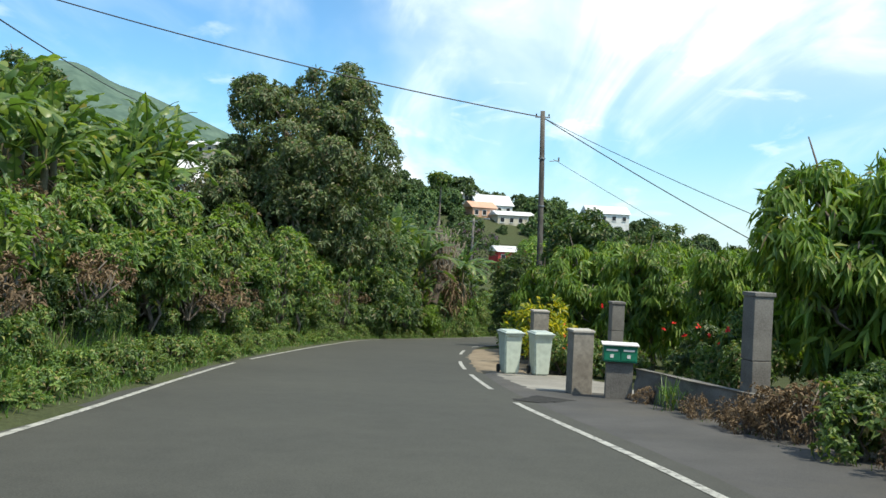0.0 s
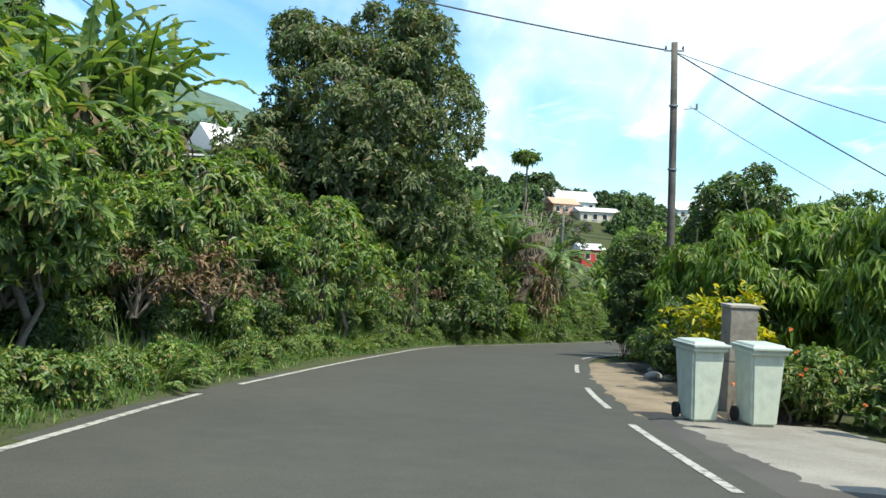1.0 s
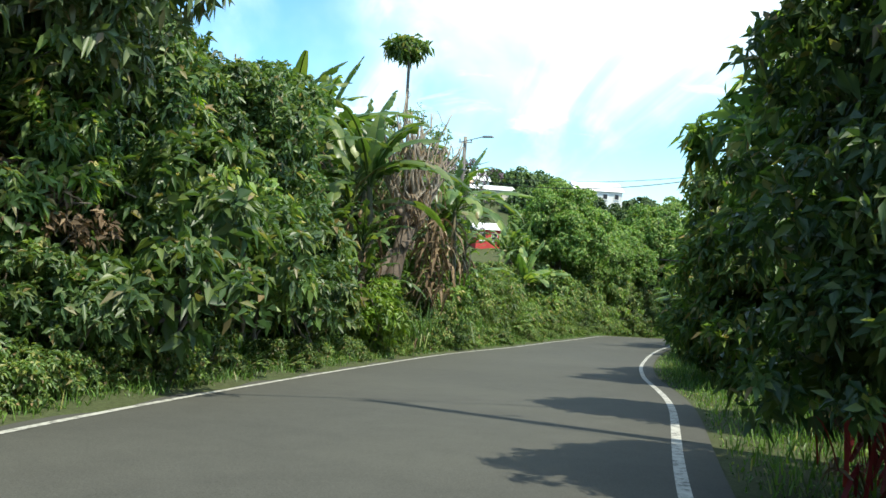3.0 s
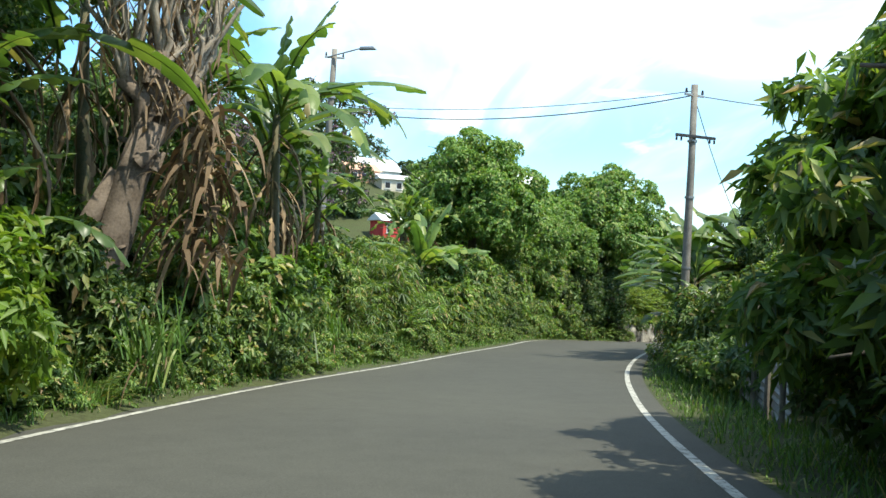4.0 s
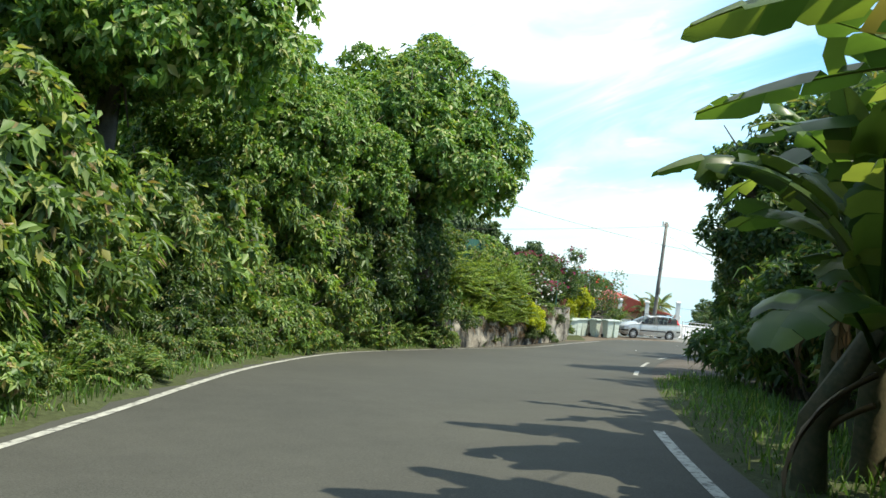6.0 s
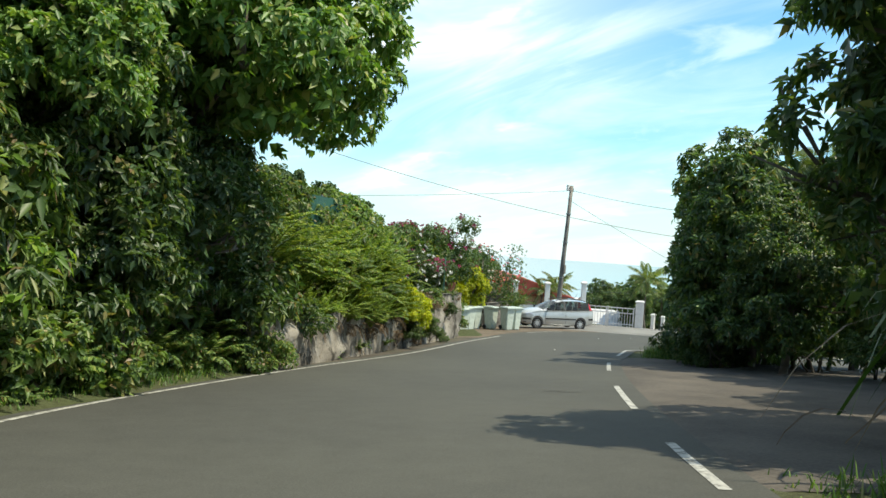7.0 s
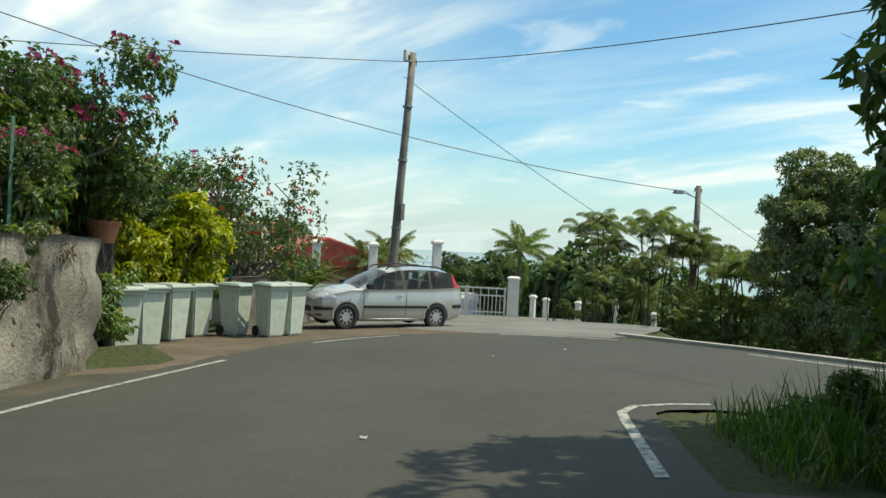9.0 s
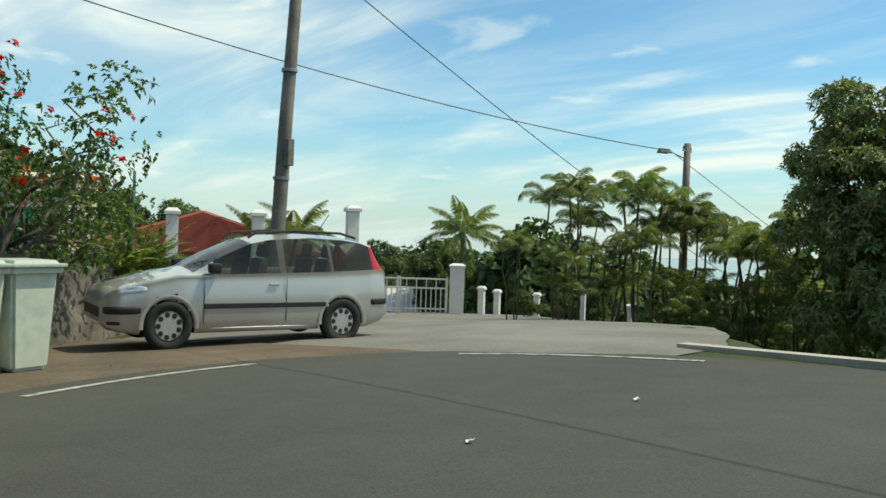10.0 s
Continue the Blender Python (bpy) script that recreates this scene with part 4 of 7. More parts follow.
# ---------------------------------------------------------------- kinds of plants
MANGO = tree_proto("mango_tree", [(0, 0, 3.6, 3.9, 3.4), (0.4, 0, 6.4, 4.2, 3.4), (1.6, 0.3, 9.0, 2.5, 2.6), (-1.9, 0.2, 9.2, 1.7, 1.6), (-3.3, -0.4, 4.8, 2.5, 2.7)], 230, 0.75, 7000, 8, 0.25, 0.08, LEAF_MANGO, "large dense olive-green mango tree on the bank", 0.35, extra=(450, LEAF_SHRUB))
LYCHEE = tree_proto("lychee_tree", [(0, 0, 5.3, 3.3, 2.9), (-1.3, 0.5, 4.3, 2.4, 1.9), (1.4, -0.5, 4.4, 2.4, 2.0), (0.2, -1.7, 4.6, 2.1, 2.0), (0.1, 0.2, 6.7, 2.3, 1.75), (-0.3, 1.5, 5.0, 2.2, 2.1)], 210, 0.66, 6600, 8, 0.17, 0.085, LEAF_LYCHEE, "large round-headed lychee tree with tufted yellow-green tips", 0.27, 0.8, 0.25, fill=0.34, tight=0.84)
TREE = tree_proto("broadleaf_tree", [(0, 0, 1.6, 2.1, 1.6), (0.2, -0.1, 3.2, 2.4, 1.9), (-0.5, 0.4, 4.6, 1.6, 1.4), (0.9, 0.2, 4.0, 1.5, 1.5)], 120, 0.5, 2300, 7, 0.2, 0.075, LEAF_DARK, "dark green leafy tree beside the road", 0.16, extra=(380, LEAF_SHRUB))
TREE_LIGHT = tree_proto("garden_tree", [(0, 0, 1.3, 1.8, 1.3), (0.2, -0.1, 2.5, 2.0, 1.5), (-0.5, 0.4, 3.4, 1.3, 1.1)], 90, 0.45, 1500, 7, 0.24, 0.075, LEAF_SHRUB, "leafy green garden tree with young light tips", 0.12, sag=0.45, extra=(430, LEAF_LIME))
WEEPING = tree_proto("mango_tree", [(0, 0, 1.7, 1.7, 1.3), (0.2, -0.1, 2.8, 1.8, 1.3), (-0.5, 0.4, 3.5, 1.2, 0.9)], 80, 0.42, 1300, 8, 0.3, 0.06, LEAF_LIME, "young mango tree with drooping yellow-green leaves", 0.1, 0.7, 0.95, extra=(300, LEAF_SHRUB))
YOUNG = tree_proto("young_mango_tree", [(0, 0, 2.2, 1.3, 1.0), (0.4, 0.2, 3.2, 1.0, 0.9)], 36, 0.32, 360, 9, 0.25, 0.075, LEAF_SHRUB, "young mango tree with bright green leaves", 0.07, sag=0.35, extra=(110, LEAF_LIME))
FAR_TREE = tree_proto("hill_tree", [(0, 0, 3.4, 4.3, 4.0), (0.8, 0.5, 5.4, 3.0, 2.4)], 46, 1.25, 360, 5, 0.85, 0.55, LEAF_FAR, "green tree on the far hillside", 0.3)
PURPLE = tree_proto("flowering_tree", [(0, 0, 3.4, 2.4, 2.0), (0.3, 0, 5.2, 2.7, 1.7)], 90, 0.5, 1000, 7, 0.2, 0.06, LEAF_DARK, "dark tree with faded mauve blossom on top", 0.15, extra=(260, leaf_mat("mauve_petal", [(0.0, (0.16, 0.1, 0.15)), (1.0, (0.32, 0.22, 0.3))], 0.3, 0.7, (1.0, 0.9, 1.0))))
SHRUBS = [
    shrub_proto(2.6, 2.6, 520, 7, 0.19, 0.065, LEAF_SHRUB, "tangled green roadside shrub", simple=True, name="tangled_shrub"),
    shrub_proto(2.4, 3.2, 520, 7, 0.22, 0.08, LEAF_SHRUB, "tall tangled green roadside shrub", simple=True, name="tall_shrub"),
    shrub_proto(2.8, 2.2, 520, 7, 0.17, 0.06, LEAF_DARK, "dense dark green roadside shrub", simple=True, name="dark_shrub"),
    shrub_proto(2.2, 2.4, 420, 7, 0.22, 0.075, LEAF_LIME, "light green leafy roadside shrub", simple=True, name="light_shrub"),
    shrub_proto(2.4, 2.8, 480, 6, 0.24, 0.11, LEAF_SHRUB, "broad-leaved green roadside shrub", simple=True, name="broadleaf_shrub"),
]
LANKY = shrub_proto(1.5, 3.4, 110, 8, 0.24, 0.06, LEAF_SHRUB, "lanky sapling with pale stems and drooping yellow-green leaves", 0.8, 0.7, 16, True, 0.9, "lanky_sapling", 0.0)
HEDGE_LOW = shrub_proto(1.5, 1.2, 330, 7, 0.13, 0.055, LEAF_SHRUB, "low leafy green bush", simple=True, name="low_bush")
LEAF_CROTON = leaf_mat("croton_leaf", [(0.0, (0.06, 0.12, 0.02)), (0.45, (0.16, 0.21, 0.025)), (0.75, (0.38, 0.35, 0.03)), (1.0, (0.55, 0.44, 0.04))], 0.4)
CROTON = shrub_proto(1.7, 2.0, 150, 7, 0.22, 0.06, LEAF_CROTON, "leafy yellow croton bush beside the road", sag=-0.3, simple=True, name="croton_bush", fill=0.08)
DURANTA = shrub_proto(1.5, 1.5, 900, 7, 0.09, 0.045, LEAF_GOLD, "round clipped golden yellow bush", simple=True, name="golden_bush")
CASSAVA = cassava_proto()
BANANA = [
    banana_proto(2.5, 9, 2.0, 9, 3, 0.8, 0.9, 0.4),
    banana_proto(3.0, 9, 2.2, 11, 4, 1.0, 1.0, 0.42),
    banana_proto(1.7, 8, 1.7, 2, 2),
    banana_proto(3.9, 9, 3.0, 11, 2, 0.5, 0.6, 0.52, "tall banana plant with long arching leaves and dead ones hanging", [(-25, 32, 3.9, 3.4, 1.35), (-60, 45, 3.8, 3.2, 1.9), (-8, 50, 4.0, 3.0, 1.0)]),
]
BANANA_BIG = banana_proto(2.9, 9, 2.5, 5, 1, 0.7, 0.35, 0.64, "tall banana plant with broad bright paddle leaves", [(160, 38, 2.9, 2.4, 0.35), (166, 14, 2.8, 2.5, 0.3), (150, 5, 2.7, 2.4, 0.5), (185, 20, 2.6, 2.7, 0.9), (120, 62, 3.0, 2.6, 0.4), (215, 35, 2.8, 2.6, 1.1)])
BANANA_LEFT = banana_proto(1.9, 7, 2.3, 3, 1, 0.0, 0.3, 0.6, "banana plant with broad bright leaves", [(-12, 32, 1.9, 2.6, 0.75), (30, 66, 2.0, 2.6, 0.3), (200, 45, 1.9, 2.4, 1.2), (-70, 40, 1.9, 2.3, 1.0)])
CANE = cane_proto(1.9, 90)
STRAP = cane_proto(1.7, 120, LEAF_FERN, "clump of yellowing strap leaves")
FERN = fern_proto(58, 1.45, 0.15)
CORDYLINE = cane_proto(1.1, 60, LEAF_RED, "clump of dark red cordyline leaves")
DRY_SHRUB = shrub_proto(1.7, 1.2, 170, 6, 0.13, 0.04, LEAF_DRY, "half-dead brown bush among green weeds", simple=True, stems=14, name="dry_bush", fill=0.0)
FERN_GREEN = fern_proto(30, 1.2, 0.2, LEAF_SHRUB, "clump of green ferns with arching fronds")
ARECA = palm_proto(4.6, 9, 1.65, 3, 2.3, 0.5, (35, 88), "areca_palm", "clump of slender areca palms with arching fronds", 0.5, 46, 0.026, 0.25, 0.05, 0.55, 2.0, 0.62)
ARECA_LOW = palm_proto(2.3, 8, 1.3, 4, 2.0, 0.4, (35, 88), "areca_palm", "low bushy clump of areca palms with yellowish fronds", 0.5, 36, 0.028, 0.25, 0.045, 0.5, 2.0, 0.4)
COCO = palm_proto(4.5, 18, 2.8, 1, 1.2, 0.6, (-10, 75), "coconut_palm", "coconut palm with dark feathery crown", 0, 40, 0.05, 0.7, 0.13)
PAPAYA = thing("papaya_tree", label="slender papaya tree with a tuft of leaves", category="tree")
BOUG = thing("bougainvillea")
FLAME = thing("flowering_creeper")
PROTOS = [WEEPING, BANANA_BIG, BANANA_LEFT, MANGO, LYCHEE, TREE, TREE_LIGHT, YOUNG, FAR_TREE, PURPLE, *SHRUBS, LANKY, HEDGE_LOW, CROTON, DURANTA, CASSAVA, *BANANA, CANE, STRAP, FERN, CORDYLINE, DRY_SHRUB, FERN_GREEN, ARECA, ARECA_LOW, COCO, PAPAYA, BOUG, FLAME]

lv = Leaves()
at, out = blob_points([(0, 0, 10.4)], [(0.9, 0.9, 0.5)], 70, 0.6, -0.3)
lv.rosettes(at, out, 8, 0.42, 0.14, 0.8, 0.3, True, 0.1)
child("crown", lv.mesh("crown", LEAF_SHRUB), PAPAYA)
wd = Wood()
wd.bent((0, 0, -0.5), (0.1, 0, 10.4), 0.13, 0.06, 0.015)
child("trunk", wd.mesh("trunk", BARK), PAPAYA)

def creeper(e, label, leafy, flowers, petal, petal_label):
    """A sprawling flowering creeper on many stems."""
    tagged(e, label, "shrub")
    c = [(rng.uniform(-1.3, 1.3), rng.uniform(-0.8, 0.8), rng.uniform(0.4, 2.0)) for _ in range(16)]
    at, out = blob_points(c, [(0.55, 0.55, 0.45)] * 16, leafy, 0.3)
    lv = Leaves()
    lv.rosettes(at, out, 6, 0.085, 0.045, 0.9, 0.2, True, 0.1)
    child("foliage", lv.mesh("foliage", LEAF_DARK), e)
    high = [p for p in c if p[2] > 1.1]
    at, out = blob_points(high, [(0.62, 0.62, 0.5)] * len(high), flowers, 0.85, 0.0)
    lv = Leaves()
    lv.rosettes(at, out, 6, 0.09, 0.07, 1.0, 0.1, True, 0.0)
    child("blossom", lv.mesh("blossom", petal), e, petal_label)
    for _ in range(9):
        wd = Wood()
        wd.bent((rng.normal(0, 0.08), rng.normal(0, 0.08), -0.1), c[rng.integers(16)], 0.04, 0.01, 0.08, 7)
        child("stem", wd.mesh("stem", BARK), e)


creeper(BOUG, "sprawling dark bougainvillea with magenta blossom on top", 2500, 90, BLOOM_PINK, "magenta blossom")
creeper(FLAME, "sparse leggy creeper with a few red flowers", 430, 9, BLOOM_RED, "red blossom")


def beside(line, s, d, side):
    """x, y at s metres along a line and d metres outside it."""
    a = along(line)
    t = np.array([np.interp(s + 0.5, a, line[:, i]) - np.interp(s - 0.5, a, line[:, i]) for i in (0, 1)])
    t /= np.linalg.norm(t)
    p = np.array([np.interp(s, a, line[:, i]) for i in (0, 1)])
    return p + d * side * np.array([-t[1], t[0]])


def row_of(kinds, line, side, p, q, d, step, size, group, jitter=0.35, up=-0.12):
    s, s1 = near_s(line, *p), near_s(line, *q)
    while s < s1:
        x, y = beside(line, s, d + rng.uniform(-jitter, jitter), side)
        planted(kinds[rng.integers(len(kinds))], x, y, rng.uniform(*size), up=up, group=group)
        s += step * rng.uniform(0.75, 1.25)


def bloom(x, y, z, n, spread, size, material, name, label, seed=1):
    """Single flowers scattered over a bush."""
    r = np.random.default_rng(seed)
    p = np.array(W(x, y, z)) + r.normal(0, 1, (n, 3)) * np.array(spread)
    l2 = Leaves()
    d = unit(r.normal(0, 1, (n, 3)) + np.array([-0.3, -0.8, 0.5]))
    l2.rosettes(p, d, 7, size, size * 0.8, 0.9, 0.1, True, 0.0)
    return tagged(new(name, l2.mesh(name, material)), label, "flower", kind="stuff")


# ---------------------------------------------------------------- the wild bank on the uphill side
A, B = (-3.8, -8), (19.3, 95.6)
C1, C2 = (4.2, 70.3), (9.6, 81.2)
for a, b in ((A, C1), (C2, B)):
    row_of([SHRUBS[2], SHRUBS[2], SHRUBS[0], HEDGE_LOW], EDGE_L, 1, a, b, 1.7, 1.45, (0.38, 0.72), "roadside shrubs", 0.45)
    row_of(SHRUBS, EDGE_L, 1, a, b, 2.9, 1.6, (0.75, 1.1), "roadside shrubs")
row_of([HEDGE_LOW, FERN_GREEN], EDGE_L, 1, C1, C2, 1.0, 1.1, (0.35, 0.55), "weeds at the foot of the bank", 0.2)
row_of([CASSAVA], EDGE_L, 1, C1, C2, 1.7, 0.85, (0.55, 0.8), "cassava on the bank", 0.25)
row_of([CASSAVA], EDGE_L, 1, C1, C2, 2.7, 0.95, (0.8, 1.05), "cassava on the bank", 0.3)
row_of(SHRUBS, EDGE_L, 1, A, C1, 4.8, 1.9, (0.75, 1.05), "roadside shrubs")
row_of(SHRUBS[:3], EDGE_L, 1, C1, B, 5.0, 2.2, (0.8, 1.0), "roadside shrubs")
row_of(SHRUBS[:3], EDGE_L, 1, A, B, 7.6, 3.0, (0.7, 1.0), "roadside shrubs")
row_of([TREE, TREE_LIGHT], EDGE_L, 1, (-5, 24), (5, 72), 13.5, 5.5, (0.8, 1.1), "trees on the bank", 1.5)
row_of([YOUNG, CANE, SHRUBS[4], CASSAVA, FERN_GREEN], EDGE_L, 1, (-5.0, 36), (9.0, 80), 2.2, 2.3, (0.55, 1.15), "uneven growth on the bank", 0.7)
row_of([YOUNG, SHRUBS[3], SHRUBS[1]], EDGE_L, 1, A, (-5.0, 36), 3.4, 3.6, (0.6, 1.0), "uneven growth on the bank", 0.8)
for d, step in ((1.9, 3.1), (2.9, 2.7), (4.2, 3.0)):
    row_of([CASSAVA, LANKY, LANKY, YOUNG], EDGE_L, 1, (-5.5, 19), (-2.0, 51), d, step, (0.6, 0.95), "lanky saplings on the bank", 0.5, 0.1)
row_of([DRY_SHRUB], EDGE_L, 1, A, (-2.75, 49.4), 1.9, 2.6, (0.8, 1.25), "dead bushes on the bank", 0.6, 0.7)
row_of([DRY_SHRUB], EDGE_L, 1, A, (5.4, 72.8), 3.6, 5.5, (0.9, 1.3), "dead bushes on the bank", 0.6, 1.1)
planted(MANGO, -8.0, 45.0, 1.1, 0)
# dark-leaved kinds here stand in for shade lying on the bank
planted(SHRUBS[2], -4.6, 47, 1.5), planted(SHRUBS[2], -4.0, 50, 1.5), planted(TREE, -6.5, 52, 1.0), planted(TREE, -5.6, 55.5, 1.0), planted(TREE, -4.6, 53.0, 0.95), planted(TREE, -6.3, 49.2, 1.0), planted(TREE, -7.2, 48.5, 1.1)
planted(YOUNG, -6.4, 35.0, 1.0), planted(YOUNG, -7.2, 30.4, 0.62), planted(YOUNG, -8.0, 39.0, 0.9), planted(YOUNG, -7.2, 21.0, 0.7)
for x, y, k, m in ((-9.8, 17, 0, 1.25), (-12.0, 19, 1, 1.2), (-10.5, 22, 1, 1.2), (-12.5, 25, 1, 1.25), (-10.2, 25.5, 0, 1.25), (-11.5, 29, 1, 1.2), (-14, 30, 1, 1.25), (-13, 35, 0, 1.2), (-15, 24, 1, 1.35), (-9.5, 13, 0, 1.1), (-11, 10, 1, 1.1), (-12.2, 32.5, 1, 1.2), (-16, 34, 1, 1.3), (-14.5, 20, 1, 1.3), (-12.8, 15, 1, 1.2), (-17.5, 28, 1, 1.35)):
    planted(BANANA[k], x, y, m * 0.9, group="banana grove on the bank")
for x, y, k, m in ((-2.4, 58.6, 3, 1.1), (-4.0, 57.0, 3, 1.15), (0.2, 69.6, 3, 1.0), (-4.2, 59.5, 1, 1.1), (-5.0, 63, 1, 1.1), (1.0, 71.5, 1, 1.05), (-2.6, 58.2, 0, 1.0), (5.4, 84.0, 1, 1.1), (6.4, 87.0, 0, 1.0)):
    planted(BANANA[k], x, y, m, group="banana plants by the dead tree")
planted(BANANA_LEFT, 5.1, 77.5, 1.0, 0), planted(BANANA[1], -10.5, 29.4, 1.3, 40), planted(BANANA[1], -11.6, 32.0, 1.35, 170)
for x, y, m in ((7.4, 81.4, 0.95), (3.4, 73.0, 1.0), (8.6, 83.4, 0.9), (4.0, 74.8, 1.1)):
    planted(CASSAVA, x, y, m, group="cassava on the bank")
planted(STRAP, 6.0, 78.6, 1.25, up=1.0), planted(STRAP, 6.6, 79.3, 1.1, up=0.9), planted(CANE, 7.6, 82.2, 1.0, up=0.8), planted(CANE, 1.2, 66.2, 0.9), planted(CANE, 2.0, 68.4, 0.9), planted(CANE, -0.4, 60.6, 0.9)
ARCHING = banana_proto(5.0, 7, 2.7, 16, 1, 0.0, 0.55, 0.6, "tall banana plant arching over the bank", [(-4, 26, 5.2, 2.9, 0.75), (-14, 30, 5.1, 2.9, 1.75), (-42, 20, 5.0, 2.7, 1.75), (12, 74, 5.2, 2.4, 0.4), (-75, 35, 5.0, 2.8, 1.8), (165, 55, 5.1, 2.8, 1.6), (-100, 40, 5.1, 2.8, 1.7), (40, 45, 5.1, 2.7, 1.5)])
planted(ARCHING, 0.9, 65.4, 1.0, 0), planted(ARCHING, -2.4, 64.2, 1.1, 25), planted(ARCHING, -3.6, 61.0, 1.1, -15), planted(ARCHING, -4.6, 66.0, 1.15, 60), planted(ARCHING, -1.0, 68.4, 1.0, 40), planted(TREE, -6.0, 66.5, 1.1), planted(TREE, -3.5, 71.0, 1.0), planted(TREE, -7.0, 62.0, 1.05)
gone(ARCHING)
planted(SHRUBS[2], 0.1, 64.4, 0.75, 0), planted(SHRUBS[1], 0.0, 65.2, 1.1, 90), planted(SHRUBS[2], 0.7, 64.9, 0.6, 200), planted(SHRUBS[0], 0.2, 64.0, 0.75), planted(SHRUBS[4], -0.5, 62.4, 0.7), planted(SHRUBS[0], 1.1, 66.3, 0.75), planted(SHRUBS[1], -1.4, 60.6, 0.7)
# the dark shrub at y 52.8 also replaces missing shade by leaf colour
planted(SHRUBS[4], -3.1, 54.6, 1.25), planted(SHRUBS[2], -2.9, 52.8, 1.15), planted(SHRUBS[4], -3.9, 51.2, 1.2), planted(SHRUBS[3], -1.7, 57.6, 0.9), planted(SHRUBS[4], -4.6, 48.8, 1.2)
planted(PURPLE, 1.0, 83.0, 1.15), planted(PURPLE, -2.5, 80.0, 1.0)
planted(PAPAYA, -1.3, 72.5, 1.08)
planted(LYCHEE, 8.7, 87.4, 1.04, 15), planted(LYCHEE, 19.0, 98.7, 1.2, 140), planted(LYCHEE, 14.2, 95.4, 0.88, 60), planted(LYCHEE, 12.0, 92.4, 0.82, 250), planted(LYCHEE, 10.5, 97.5, 0.95, 30)
row_of([SHRUBS[4], SHRUBS[1], SHRUBS[0]], EDGE_L, 1, (9, 81), (18.5, 95), 2.2, 1.1, (0.8, 1.15), "shrubs under the trees")
row_of([TREE_LIGHT], EDGE_L, 1, (11, 85), (14.6, 91.2), 2.6, 2.4, (0.55, 0.75), "shrubs under the trees")
row_of([TREE_LIGHT, TREE], EDGE_L, 1, (14.6, 91.2), (19.6, 96.9), 1.9, 1.5, (0.75, 0.95), "leafy growth under the canopy", 0.25)
row_of([HEDGE_LOW], EDGE_L, 1, (13, 88.5), (18, 95.2), 0.95, 0.7, (0.8, 1.15), "bright weeds at the foot of the bank", 0.15)
row_of([HEDGE_LOW, FERN_GREEN], EDGE_L, 1, (16, 92), (20.8, 97.2), 1.2, 0.8, (0.7, 1.1), "weeds at the foot of the wall")

# dead tree: a dark leaning trunk with a knuckled head and a broom of pale lopped shoots
dead = thing("dead_tree", G(-1.45, 61.9), "pollarded dead tree with a broom of bare pale shoots", "dead tree", size=1.12)
wd, br = Wood(), Wood()
head = Vector((0.55, 0.15, 3.1))
wd.limb([(-0.25, 0, -0.3), (-0.1, 0.02, 0.6), (0.12, 0.05, 1.5), (0.3, 0.12, 2.3), tuple(head)], 0.25, 0.21, 10)
wd.limb([(-0.75, -0.1, -0.3), (-0.5, -0.08, 0.9), (-0.15, 0.0, 1.8), (0.15, 0.1, 2.4)], 0.17, 0.13, 8)
for dx, dy, dz, r in ((-0.42, 0.1, 0.75, 0.15), (0.1, -0.15, 0.95, 0.17), (0.55, 0.1, 0.7, 0.14), (0.15, 0.3, 0.8, 0.12)):
    m = wd.bent(head - Vector((0, 0, 0.25)), head + Vector((dx, dy, dz)), r, r * 0.72, 0.06, 5, 8)
    for _ in range(3):
        k = m[3] + Vector(rng.normal(0, 0.07, 3))
        wd.limb([k - Vector((0, 0, 0.1)), k + Vector(rng.normal(0, 0.06, 3)) + Vector((0, 0, 0.14))], 0.1, 0.05, 7)
    for _ in range(9):
        a0 = m[rng.integers(2, 5)]
        out_ = Vector((dx, dy, 0)) * rng.uniform(0.3, 1.6) + Vector((rng.normal(0, 0.22), rng.normal(0, 0.2), rng.uniform(1.5, 2.9)))
        q = br.bent(a0, a0 + out_, rng.uniform(0.035, 0.075), 0.018, 0.045, 6, 6)
        for _ in range(3):
            z0 = q[rng.integers(1, 5)]
            br.bent(z0, z0 + Vector((rng.normal(0, 0.22), rng.normal(0, 0.22), rng.uniform(0.25, 0.9))), 0.022, 0.007, 0.09, 4, 5)
for _ in range(26):
    u_ = rng.uniform(0.1, 1.0)
    k = Vector((-0.25, 0, 0)).lerp(head, u_) + Vector(rng.normal(0, 0.13, 3))
    wd.limb([k, k + Vector(rng.normal(0, 0.12, 3)) + Vector((0, 0, 0.1))], rng.uniform(0.05, 0.12), 0.03, 6)
child("trunk", wd.mesh("trunk", BARK_PALE), dead)
child("broom", br.mesh("broom", surface("bleached_twigs", (0.2, 0.16, 0.12), (0.42, 0.36, 0.29), 4, 0.9, 30, 0.5)), dead, "bleached bare upright shoots")
dr = Leaves()
n = 520
a0 = np.stack([rng.normal(0.55, 0.45, n), rng.normal(0.15, 0.4, n), rng.uniform(3.2, 5.6, n)], -1)
dr.blade(a0, rand_dirs(n, -1) * 0.5 + np.array([0, 0, -0.6]), rng.uniform(0.15, 0.5, n), 0.05, 0.3, 3)
n = 190
a0 = np.stack([rng.normal(1.3, 0.28, n), rng.normal(0.0, 0.28, n), rng.uniform(1.3, 3.4, n)], -1)
dr.blade(a0, rand_dirs(n, -0.6) * 0.9 + np.array([0, 0, -0.25]), rng.uniform(0.35, 0.9, n), 0.11, rng.uniform(0.7, 1.4, n), 4)
child("dry_vine", dr.mesh("dry_vine", LEAF_DRY), dead, "dry hanging vines")
lv = Leaves()
